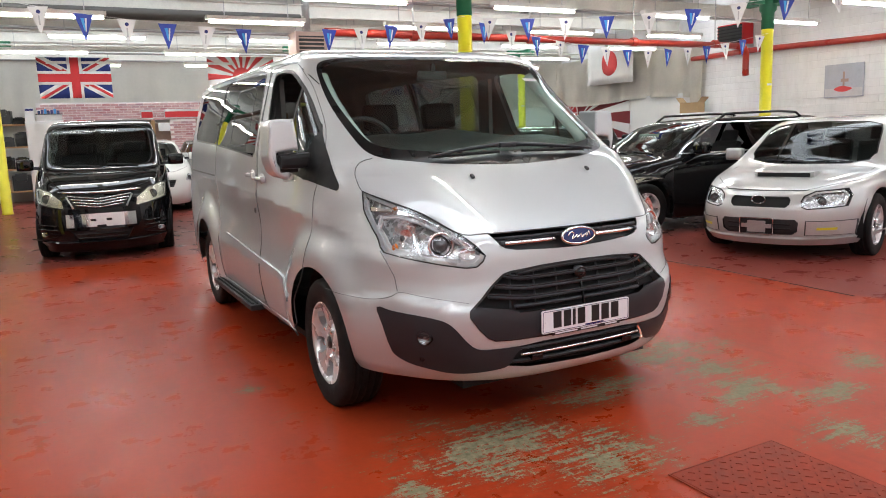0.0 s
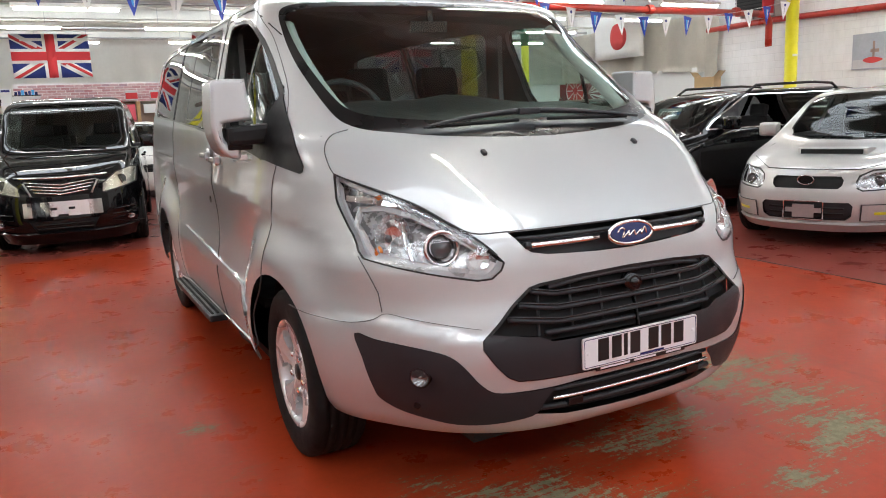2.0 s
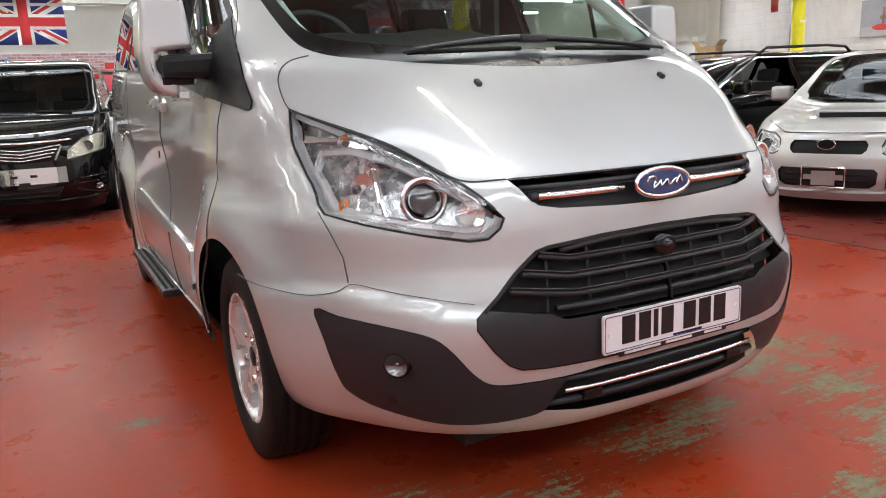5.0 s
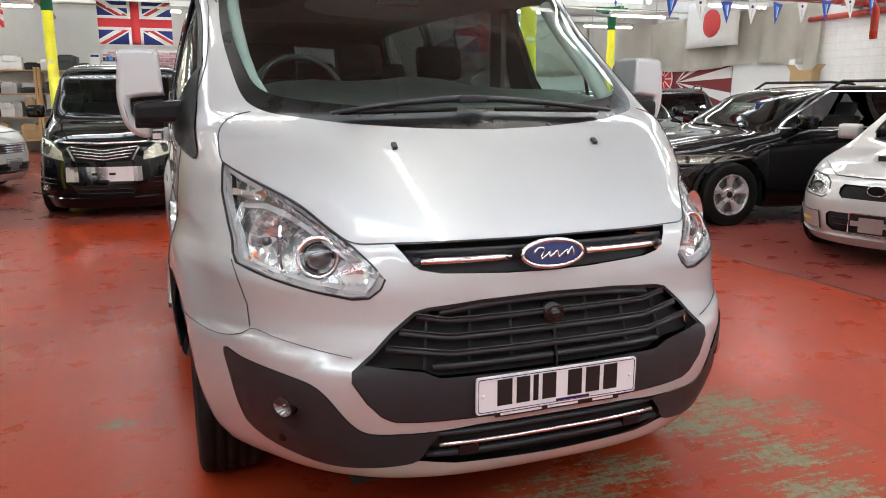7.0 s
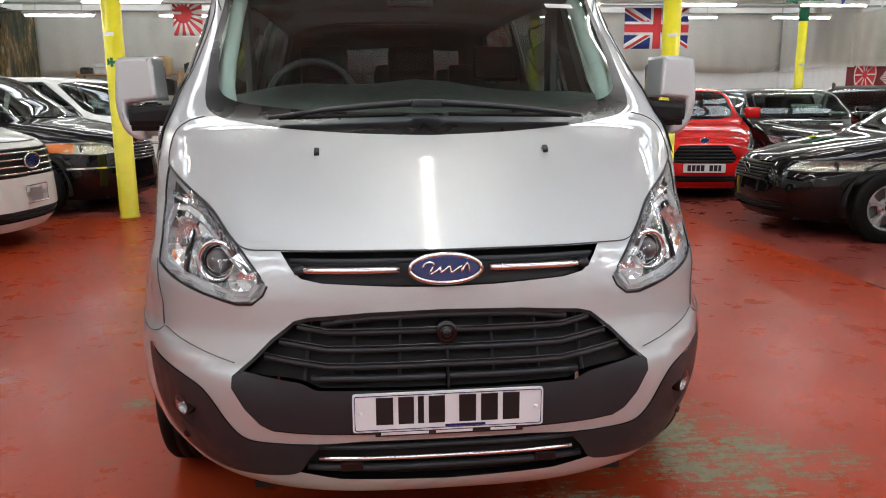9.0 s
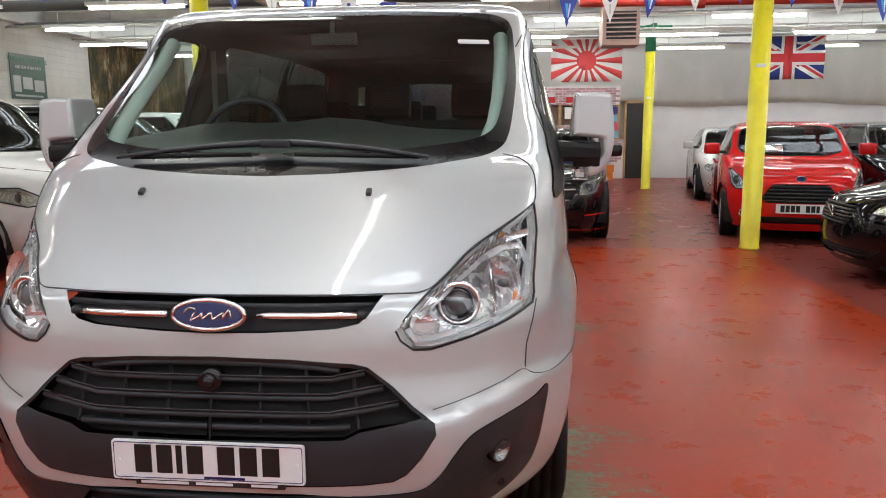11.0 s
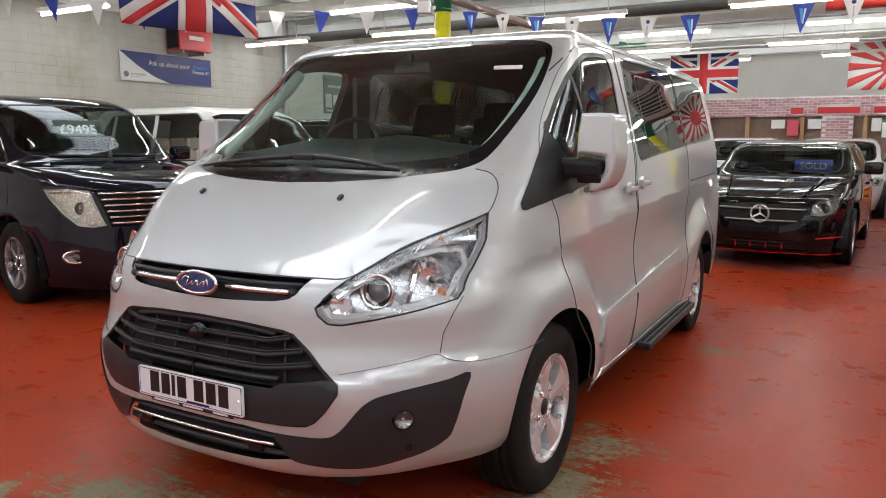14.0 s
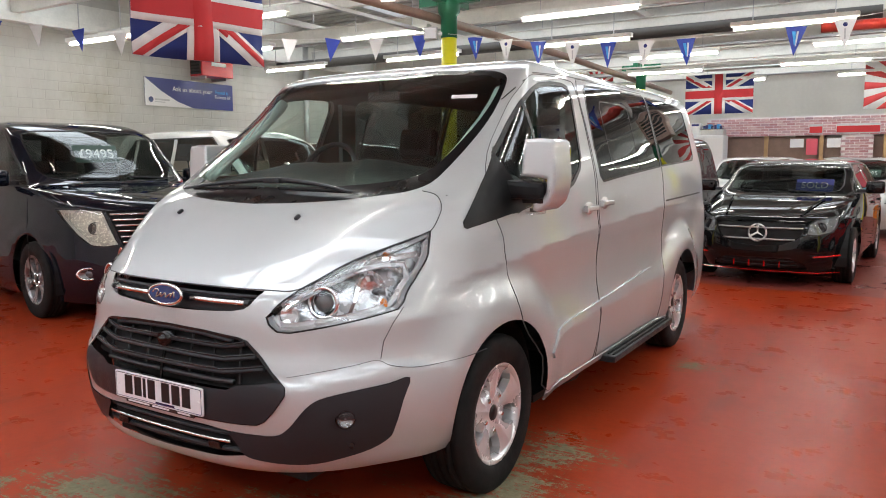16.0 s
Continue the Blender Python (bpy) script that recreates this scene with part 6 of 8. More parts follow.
    if lower:
        sh.panel(V, P["lower"], "lower_grille", lower_mat or M_TRIM, c, off=-0.02)
        z0, z1 = min(q[1] for q in lower), max(q[1] for q in lower)
        for k in range(2):
            z = z0 + (k + 1) * (z1 - z0) / 3
            line = [Vector(sh.at(np.array([sh.u_front(x, z)]), np.array([z]), np.array([-0.012]))[0]) for x in np.linspace(0, 0.82 * max(q[0] for q in lower), 7)]
            line = [Vector((-p.x, p.y, p.z)) for p in line[:0:-1]] + line
            part("lower_bar", tube_along(line, 0.009, 6), M_DARKM, c)
    if badge:
        bz, br, kind = badge
        p = sh.at(np.array([0.0]), np.array([bz]), np.array([0.012]))[0]
        b = new("badge")
        b.parent = c
        b.location = (0, p[1] - 0.01, p[2])
        wide = 1.7 if kind in ("oval", "bar0") else 1.0
        part("badge_rim", tube_along([(br * wide * math.cos(a), 0, br * math.sin(a)) for a in np.linspace(0, 2 * math.pi, 28, endpoint=False)], br * 0.12, 6, closed=True), M_ALLOY if kind == "star" else M_CHROME, b, smooth=True)
        if kind == "star":
            part("badge_spokes", tube_along([(0, 0, br), (0, 0, 0), (br * 0.87, 0, -br * 0.5), (0, 0, 0), (-br * 0.87, 0, -br * 0.5)], br * 0.14, 6), M_ALLOY, b)
        else:
            part("badge_plate", slab([(br * wide * 0.92 * math.cos(a), br * 0.92 * math.sin(a)) for a in np.linspace(0, 2 * math.pi, 24, endpoint=False)], -0.004, 0.006), M_BLUE if kind == "oval" else M_GLOSS, b)
            if kind == "bar":
                part("badge_bar", tube_along([(-br * 1.5, -0.004, br * 0.9), (br * 1.5, -0.004, -br * 0.9)], br * 0.12, 6), M_CHROME, b)
    if plate:
        pz, kind = plate
        p = sh.at(np.array([0.0]), np.array([pz]), np.array([0.015]))[0]
        pl = new("number_plate")
        pl.parent = c
        pl.location = (0, p[1] - 0.005, pz)
        if kind == "uk":
            part("plate_face", slab(rounded(-0.26, 0.26, -0.055, 0.055, 0.008, 3), -0.006, 0.004), M_PLATE, pl)
            for x0, wd in ((-0.21, 0.044), (-0.155, 0.044), (-0.10, 0.044), (-0.045, 0.044), (0.06, 0.044), (0.115, 0.044), (0.17, 0.035)):
                part("plate_bar", boxes((x0, x0 + wd, -0.008, -0.0055, -0.038, 0.038)), M_INK, pl)
        else:
            part("plate_frame", tube_along([(x, -0.004, z) for x, z in rounded(-0.165, 0.165, -0.08, 0.08, 0.01, 2)], 0.006, 6, closed=True), M_CHROME, pl)
            part("plate_bracket", boxes((-0.15, 0.15, -0.003, 0.003, -0.02, 0.02), (-0.09, 0.09, -0.002, 0.004, -0.065, 0.05)), M_CHROME if kind == "chrome" else M_STEEL, pl)
    # cabin
    sm = seat_mat or M_CLOTH
    part("underbody", boxes((-(W - 0.37), W - 0.37, 0.25, L - 0.3, 0.17, 0.24), (-(W - 0.06), W - 0.06, fo + r + 0.1, fo + wb - r - 0.1, 0.18, 0.24)), M_DARKM, c)
    part("cabin_floor", boxes((-W * 0.86, W * 0.86, fo + 0.55, L - 0.6, 0.42, 0.46)), M_DARKM, c)
    part("dashboard", boxes((-W * 0.80, W * 0.80, yh + 0.22, yh + 0.62, zr - 0.30, zr - 0.045), bevel=0.05), M_DASH, c)
    rows = [yt + 0.45, yt + 1.3] + ([yt + 2.15] if mpv else [])
    for y in rows:
        for x in (-0.40 * W / 0.9, 0.40 * W / 0.9):
            st = new("seat")
            st.parent = c
            st.location = (x, y, 0.46 if not mpv else 0.62)
            part("cushion", boxes((-0.23, 0.23, -0.45, 0.05, 0.0, 0.16), bevel=0.05), sm, st)
            hh = 0.56
            part("backrest", boxes((-0.23, 0.23, -0.06, 0.06, 0.0, hh), bevel=0.05), sm, st).matrix_basis = pose(0, 0.05, 0.1, -15)
            part("headrest", boxes((-0.12, 0.12, -0.04, 0.04, 0.0, 0.15), bevel=0.035), sm, st).matrix_basis = pose(0, 0.22, 0.10 + hh, -12)
    sw = new("steering_wheel")
    sw.parent = c
    sw.matrix_basis = pose(-0.38 * W / 0.9, yh + 0.72, zr - 0.08, 60)
    part("wheel_rim", tube_along([(0.17 * math.cos(a), 0.17 * math.sin(a), 0) for a in np.linspace(0, 2 * math.pi, 22, endpoint=False)], 0.014, 6, closed=True), M_DASH, sw, smooth=True)
    part("wheel_boss", boxes((-0.16, 0.16, -0.02, 0.02, -0.01, 0.01), (-0.05, 0.05, -0.05, 0.05, -0.02, 0.012)), M_DASH, sw)
    wl = new("wipers")
    wl.parent = c
    for x0, x1 in ((-0.02, -0.55 * W), (0.55 * W, 0.08)):
        line = [Vector(sh.at(np.array([sh.u_front(abs(x), zr + 0.03)]), np.array([zr + 0.03 + 0.02 * k / 6]), np.array([0.012]))[0]) for k, x in enumerate(np.linspace(x0, x1, 7))]
        line = [Vector((abs(p.x) * (1 if x >= 0 else -1), p.y, p.z)) for p, x in zip(line, np.linspace(x0, x1, 7))]
        part("wiper_arm", tube_along(line, 0.009, 6), M_TRIM, wl)
    if extra:
        extra(c, sh)
    return c, sh


M_SMOKE = pane_glass("smoked_lamp_lens", (0.5, 0.5, 0.52), 0.7, 0.08)
M_DEEP = pane_glass("deep_privacy_glass", (0.05, 0.05, 0.055), 0.6)
M_DIM = pane_glass("dim_green_windscreen", (0.42, 0.48, 0.46), 0.6, 0.035)
M_CARGLASS = pane_glass("car_window_glass", (0.62, 0.70, 0.67), 0.72, 0.038)


def card_on(c_at, sh, words, x, z, w=0.46, h=0.15, material=None, ink=None, lean=-30):
    """A price card just behind a windscreen."""
    p = sh.at(np.array([sh.u_front(abs(x), z)]), np.array([z]), np.array([-0.03]))[0]
    return price_card(words, c_at @ Matrix.Translation((x, p[1] + 0.02, z)) @ pose(0, 0, 0, lean), material, ink, w, h)


# black box-shaped people carrier with a chrome grille
at = facing(-1.63, 7.25, -0.13, -0.99)


def step_extra(c, sh):
    def bar(name, rows, r, mat, off=0.0, flat=0.9, label=""):
        pts = [Vector(sh.at(np.array([sh.u_front(abs(x), z)]), np.array([z]), np.array([off]))[0]) for x, z in rows]
        pts = [Vector((p.x if x >= 0 else -p.x, p.y, p.z)) for p, (x, z) in zip(pts, rows)]
        return part(name, tube_along(pts, r, 6, flat=flat), mat, c, label, smooth=True)
    for zc, xe in ((0.665, 0.27), (0.698, 0.30), (0.731, 0.33), (0.764, 0.355)):
        bar("grille_bar", [(x, zc + 0.045 * abs(x) / 0.36) for x in np.linspace(-xe, xe, 11)], 0.009, M_CHROME)
    bar("grille_header", [(x, 0.838 + 0.012 * abs(x) / 0.4) for x in np.linspace(-0.46, 0.46, 13)], 0.016, M_CHROME, 0.004, 1.0, "chrome strip along the bonnet edge")
    for s in (-1, 1):
        bar("grille_strut", [(s * 0.37, 0.80), (s * 0.30, 0.66)], 0.011, M_STEEL)
        for zf_ in (0.40, 0.455):
            bar("bumper_fin", [(s * x, zf_ + 0.03 * (x - 0.5)) for x in np.linspace(0.50, 0.74, 5)], 0.010, M_BLACK, 0.006)
    sh.strip([(sh.u_front(x, 0.508), 0.508) for x in np.linspace(0.0, 0.39, 10)], 0.080, "chrome_band", M_CHROME, c, off=0.014, label="wide chrome band under the grille")
    part("bracket", boxes((-0.12, -0.06, -0.03, -0.012, 0.50, 0.525), (0.06, 0.12, -0.03, -0.012, 0.50, 0.525), (-0.05, 0.05, -0.03, -0.012, 0.425, 0.45)), M_INK, c)
    for s in (-1, 1):
        part("bumper_blade", tube_along([(s * 0.50, 0.07, 0.33), (s * 0.66, 0.12, 0.30), (s * 0.80, 0.25, 0.30)], 0.012, 6, flat=0.6), M_BLACK, c)
    sh.strip([(u, 0.19) for u in np.linspace(0.0, sh.u_of(0.82, 0.46, 0.19), 26)], 0.085, "front_skirt", M_BLACK, c, off=0.016)


car("black box-shaped people carrier with chrome slatted grille", M_BLACK, at, 4.66, 0.825, 1.78, (0.86, 1.10, 0.72), (1.66, 1.42), 1.08, 2.86, 0.88, 0.32,
    lamps_xz=[(0.41, 0.655), (0.60, 0.69), (0.76, 0.735), (0.775, 0.90), (0.70, 0.905), (0.56, 0.865), (0.42, 0.755)], lamp_mat=M_OLDLENS,
    grille=[(0.28, 0.645), (0.34, 0.72), (0.385, 0.81)], bars=0, lower=[(0.27, 0.24), (0.35, 0.385)], fog=(0.66, 0.345, 0.028, 1.7), mpv=True, extra=step_extra, glass=M_DIM)

# silver sports saloon with a bonnet scoop
at = facing(4.11, 2.42, -0.955, -0.297)


def scoop(c, sh):
    bm = bmesh.new()
    box(bm, -0.31, 0.31, 0.66, 1.02, 0.76, 0.862, 0.03)
    for v in bm.verts:
        v.co.z += (v.co.y - 0.66) * 0.12 - (0.06 if v.co.y > 0.9 else 0)
    part("bonnet_scoop", bm, M_SILVER2, c)
    part("scoop_mouth", boxes((-0.27, 0.27, 0.652, 0.665, 0.800, 0.846), bevel=0.005), M_DARKM, c, "black mouth of the bonnet scoop")
    us = [sh.u_front(x, 0.215) for x in np.linspace(0.0, 0.84, 14)]
    sh.strip([(u, 0.215) for u in us], 0.045, "chin_spoiler", M_SILVER2, c, off=0.022)
    for s in "lr":
        sh.strip([(sh.u_front(x, 0.345), 0.345) for x in np.linspace(0.44, 0.76, 9)], 0.068, "fog_cover", M_SILVER2, c, s, 0.008)
        sh.strip([(sh.u_front(x, 0.345), 0.345) for x in np.linspace(0.43, 0.77, 9)], 0.074, "cover_gap", M_GAP, c, s, 0.003)
        sh.strip([(sh.u_front(x, 0.34), 0.34) for x in np.linspace(0.52, 0.66, 5)], 0.012, "cover_print", M_YELLOW, c, s, 0.010, "yellow printed bar")


car("silver sports saloon with bonnet scoop and front spoiler", M_SILVER2, at, 4.42, 0.87, 1.42, (0.69, 0.885, 1.24), (1.34, 2.02), 0.90, 2.54, 0.92, 0.32,
    lamps_xz=[(0.385, 0.60), (0.40, 0.655), (0.48, 0.70), (0.70, 0.715), (0.735, 0.655), (0.725, 0.555), (0.57, 0.54), (0.44, 0.532), (0.395, 0.555)], power=0.86, ys=1.32,
    grille=[(0.26, 0.545), (0.29, 0.575), (0.295, 0.62), (0.27, 0.65)], bars=0, lower=[(0.32, 0.275), (0.37, 0.31), (0.38, 0.40), (0.35, 0.43)], badge=(0.615, 0.040, "bar0"), plate=(0.36, "steel"), rear_run=0.75, extra=scoop, spokes=5, broad=0.75, fog=None)

# black estate with roof rails
at = facing(3.66, 5.42, -0.994, 0.07)
c, sh = car("black estate car with roof rails and open window", M_BLACK, at, 4.82, 0.93, 1.47, (0.74, 0.98, 1.25), (1.385, 2.12), 0.98, 2.82, 0.95, 0.335,
            trim_mat=M_BAND, lamp_mat=M_OLDLENS, lamps_xz=[(0.50, 0.645), (0.66, 0.635), (0.84, 0.655), (0.905, 0.715), (0.88, 0.755), (0.70, 0.75), (0.52, 0.735)],
            grille=[(0.30, 0.52), (0.36, 0.58), (0.38, 0.71)], bars=6, lower=[(0.50, 0.24), (0.62, 0.34)], badge=(0.62, 0.05, "bar"), rails=True, window_open="r", side_glass=M_TINT, rear_run=0.45)
card_on(at, sh, "£14895", -0.05, 1.20, 0.42, 0.15, M_SIGNG)

# bright red hatchback
at = facing(4.05, 7.23, -0.207, -0.978)
car("bright red hatchback with black honeycomb grille", M_RED, at, 3.97, 0.845, 1.47, (0.80, 1.00, 0.95), (1.39, 1.72), 1.0, 2.49, 0.85, 0.31,
    lamps=[(0.40, 0.66), (0.50, 0.64), (0.56, 0.70), (0.60, 0.85), (0.56, 0.88), (0.47, 0.79)],
    grille=[(0.36, 0.50), (0.42, 0.56), (0.30, 0.72)], bars=5, lower=[(0.55, 0.26), (0.58, 0.34)], badge=(0.775, 0.032, "oval"), plate=(0.44, "uk"), fog=(0.60, 0.36, 0.045))

# black hatchback with a price card
at = facing(6.20, 7.55, -0.12, -0.99)
c, sh = car("black hatchback with a price card behind the windscreen", M_BLACK, at, 4.5, 0.90, 1.46, (0.76, 0.98, 1.15), (1.38, 1.95), 0.99, 2.7, 0.93, 0.325,
            lamps=[(0.38, 0.66), (0.50, 0.64), (0.58, 0.70), (0.60, 0.80), (0.48, 0.76)], grille=[(0.34, 0.50), (0.42, 0.60), (0.40, 0.70)], bars=4, lower=[(0.5, 0.25), (0.58, 0.36)], badge=(0.72, 0.04, "oval"))
card_on(at, sh, "£14895", 0.08, 1.13, 0.46, 0.16)

# silver saloon with round lamps, further back
at = facing(4.92, 12.15, -0.165, -0.986)
car("silver saloon with round headlamps parked behind a red hatchback", M_SILVER2, at, 4.5, 0.87, 1.40, (0.70, 0.92, 1.15), (1.32, 1.98), 0.94, 2.70, 0.90, 0.32,
    lamps_xz=[(0.42, 0.585), (0.50, 0.555), (0.60, 0.57), (0.68, 0.60), (0.72, 0.66), (0.66, 0.71), (0.55, 0.70), (0.45, 0.67)],
    grille=[(0.26, 0.50), (0.30, 0.58), (0.27, 0.66)], bars=4, bar_mat=M_CHROME, lower=[(0.40, 0.26), (0.44, 0.35)], fog=(0.62, 0.36, 0.04), rear_run=0.8)

# further dark cars at the back
at = facing(8.3, 10.2, -0.55, -0.83)
car("black estate car with roof rails parked near the column", M_BLACK, at, 4.7, 0.92, 1.52, (0.78, 1.0, 1.2), (1.43, 2.0), 1.0, 2.8, 0.93, 0.33,
    lamps=[(0.40, 0.66), (0.52, 0.65), (0.60, 0.74), (0.48, 0.75)], grille=[(0.34, 0.52), (0.38, 0.72)], bars=5, rails=True)
at = facing(7.1, 12.6, -0.18, -0.98)
car("dark grey hatchback parked behind the others", M_NAVY, at, 4.2, 0.88, 1.45, (0.76, 0.98, 1.1), (1.37, 1.85), 0.98, 2.6, 0.9, 0.32,
    lamps=[(0.40, 0.66), (0.52, 0.65), (0.60, 0.74), (0.48, 0.75)], grille=[(0.34, 0.52), (0.38, 0.70)], bars=4)

# black hatchback with red trim and a star badge
at = facing(1.02, 7.10, -0.057, -0.998)


def red_trim(c, sh):
    part("red_lip", tube_along([(-0.80, 0.30, 0.19), (-0.60, 0.14, 0.18), (0, 0.06, 0.18), (0.60, 0.14, 0.18), (0.80, 0.30, 0.19)], 0.005, 6), M_RED, c, "red line along the bumper lip")
    for x in (-0.24, -0.08, 0.08, 0.24):
        part("red_fin", boxes((x - 0.006, x + 0.006, -0.006, 0.02, 0.235, 0.30)), M_RED, c)
    for s in (-1, 1):
        part("side_vent_fin", tube_along([(s * 0.56, 0.09, 0.36), (s * 0.70, 0.17, 0.37), (s * 0.80, 0.29, 0.38)], 0.008, 6), M_RED, c)
        part("bonnet_rib", tube_along([(s * 0.40, 0.22, 0.80), (s * 0.46, 0.6, 0.905), (s * 0.52, 1.0, 0.975)], 0.012, 6), M_BLACK, c)


c, sh = car("black sports hatchback with red trim and sold card", M_BLACK, at, 4.30, 0.89, 1.42, (0.76, 0.98, 1.12), (1.345, 1.95), 0.98, 2.70, 0.90, 0.325,
            lamps_xz=[(0.49, 0.60), (0.58, 0.588), (0.71, 0.62), (0.745, 0.705), (0.75, 0.79), (0.55, 0.75), (0.50, 0.71)], lamp_mat=M_SMOKE,
            grille=[(0.0, 0.465), (0.25, 0.482), (0.40, 0.545), (0.455, 0.63), (0.47, 0.715), (0.17, 0.742)], bars=2, bar_mat=M_STEEL, lower=[(0.50, 0.205), (0.47, 0.27), (0.33, 0.335)], badge=(0.61, 0.092, "star"), extra=red_trim, rear_run=0.4)
card_on(at, sh, "SOLD", 0.34, 1.10, 0.42, 0.17, M_SIGNB, M_GREYALLOY)

# silver hatchback, white hatchback behind
at = facing(1.50, 13.25, -0.02, -1.0)
c, sh = car("silver hatchback with a price card", M_SILVER2, at, 4.2, 0.88, 1.47, (0.78, 0.99, 1.0), (1.39, 1.8), 0.99, 2.6, 0.88, 0.32,
            lamps=[(0.42, 0.64), (0.54, 0.62), (0.60, 0.72), (0.48, 0.76)], grille=[(0.34, 0.52), (0.40, 0.66)], bars=4)
card_on(at, sh, "£19895", 0.25, 1.15, 0.46, 0.16)
at = facing(-0.30, 12.9, -0.02, -1.0)
car("white hatchback between darker cars", M_WHITE, at, 4.1, 0.87, 1.48, (0.80, 1.0, 1.0), (1.40, 1.75), 1.0, 2.5, 0.87, 0.32,
    lamps=[(0.42, 0.64), (0.54, 0.62), (0.60, 0.72), (0.48, 0.76)], grille=[(0.34, 0.52), (0.40, 0.66)], bars=3)

# black luxury people carrier with chrome grille
at = facing(-3.15, 2.66, 0.985, -0.17)
c, sh = car("black people carrier with yellowed lamps and chrome grille", M_NAVY, at, 4.8, 0.90, 1.86, (1.06, 1.21, 0.98), (1.72, 1.88), 1.17, 2.95, 1.05, 0.355,
            lamps_xz=[(0.585, 1.005), (0.565, 0.90), (0.54, 0.80), (0.51, 0.705), (0.60, 0.69), (0.675, 0.70), (0.735, 0.79), (0.775, 0.90), (0.80, 1.005), (0.70, 1.015)], lamp_mat=M_OLDLENS,
            grille=[(0.485, 0.70), (0.525, 0.85), (0.57, 1.0)], bars=6, bar_mat=M_CHROME, lower=[(0.42, 0.30), (0.48, 0.42)], badge=(0.82, 0.06, "oval"), fog=(0.70, 0.455, 0.058, 1.65), mpv=True, plate=(0.5, "steel"), spokes=6, broad=0.55, wheel_mat=M_GREYALLOY)
card_on(at, sh, "£9495", -0.05, 1.50, 0.44, 0.20)

# white luxury people carrier with cream seats
at = facing(-3.30, 5.45, 0.99, -0.14)
car("white people carrier with chrome grille and cream seats", M_WHITE, at, 4.85, 0.915, 1.86, (0.96, 1.16, 0.95), (1.72, 1.80), 1.12, 2.95, 0.93, 0.345,
    lamps=[(0.40, 0.72), (0.50, 0.68), (0.60, 0.74), (0.63, 0.86), (0.52, 0.86)], lamp_mat=M_OLDLENS,
    grille=[(0.46, 0.66), (0.58, 0.78), (0.54, 0.92)], bars=4, bar_mat=M_CHROME, lower=[(0.50, 0.26), (0.58, 0.36)], badge=(0.80, 0.07, "oval"), mpv=True, seat_mat=M_CREAM, plate=(0.50, "steel"), fog=(0.72, 0.36, 0.06), window_open="l", side_glass=M_DEEP)

def amber_corner(c, sh):
    for s in "lr":
        sh.strip([(sh.u_front(x, 0.79), 0.79) for x in (0.82, 0.86, 0.90, 0.93)], 0.05, "corner_lamp", M_AMBER, c, s, 0.004, "amber corner lamp")
        sh.strip([(sh.u_front(x, 0.55), 0.55) for x in np.linspace(0.40, 0.94, 9)], 0.010, "bumper_strip", M_CHROME, c, s, 0.006)


# black people carrier beside the column
at = facing(-3.02, 8.05, 0.99, -0.12)
car("black people carrier with amber corner lamps", M_BLACK, at, 5.1, 0.98, 1.75, (0.90, 1.10, 1.0), (1.62, 1.95), 1.08, 3.05, 0.95, 0.335,
    extra=amber_corner, lamp_mat=M_OLDLENS, lamps_xz=[(0.54, 0.72), (0.70, 0.70), (0.86, 0.72), (0.945, 0.79), (0.93, 0.86), (0.72, 0.86), (0.56, 0.83)],
    grille=[(0.36, 0.60), (0.44, 0.84)], bars=6, bar_mat=M_CHROME, lower=[(0.5, 0.24), (0.55, 0.34)], mpv=True, fog=None)

# white people carrier and a dark car beyond
at = facing(-3.02, 10.4, 0.90, -0.44)
car("white people carrier with yellowed lamps", M_WHITE, at, 4.8, 0.90, 1.72, (0.84, 1.06, 1.0), (1.60, 1.95), 1.05, 2.9, 0.95, 0.33,
    lamps=[(0.40, 0.68), (0.50, 0.63), (0.62, 0.72), (0.66, 0.84), (0.55, 0.82)], lamp_mat=M_OLDLENS,
    grille=[(0.34, 0.56), (0.42, 0.70)], bars=4, bar_mat=M_CHROME, lower=[(0.44, 0.28), (0.5, 0.42)], mpv=True, fog=(0.68, 0.42, 0.055), plate=(0.40, "steel"))
at = facing(-4.0, 13.3, 0.93, -0.36)
car("dark blue saloon by the back shelves", M_NAVY, at, 4.5, 0.88, 1.48, (0.80, 1.0, 1.1), (1.40, 1.9), 1.0, 2.7, 0.9, 0.32,
    lamps=[(0.40, 0.66), (0.52, 0.64), (0.60, 0.74), (0.48, 0.76)], grille=[(0.34, 0.52), (0.40, 0.68)], bars=4)


# ---------------------------------------------------------------- flags, bunting, wall things
def clip_rect(poly, w, h):
    """Clips a polygon to the rectangle (0..w, 0..h)."""
    for ax, lim, keep in ((0, 0, 1), (0, w, -1), (1, 0, 1), (1, h, -1)):
        out = []
        for a, b in zip(poly, poly[1:] + poly[:1]):
            ia, ib = keep * (a[ax] - lim) >= 0, keep * (b[ax] - lim) >= 0
            if ia:
                out.append(a)
            if ia != ib:
                t = (lim - a[ax]) / (b[ax] - a[ax])
                out.append((a[0] + t * (b[0] - a[0]), a[1] + t * (b[1] - a[1])))
        poly = out
        if not poly:
            return []
    return poly


def band(a, b, half):
    a, b = np.array(a, float), np.array(b, float)
    d = (b - a) / np.linalg.norm(b - a)
    n = np.array((-d[1], d[0])) * half
    a, b = a - d * 0.3, b + d * 0.3
    return [tuple(a + n), tuple(b + n), tuple(b - n), tuple(a - n)]


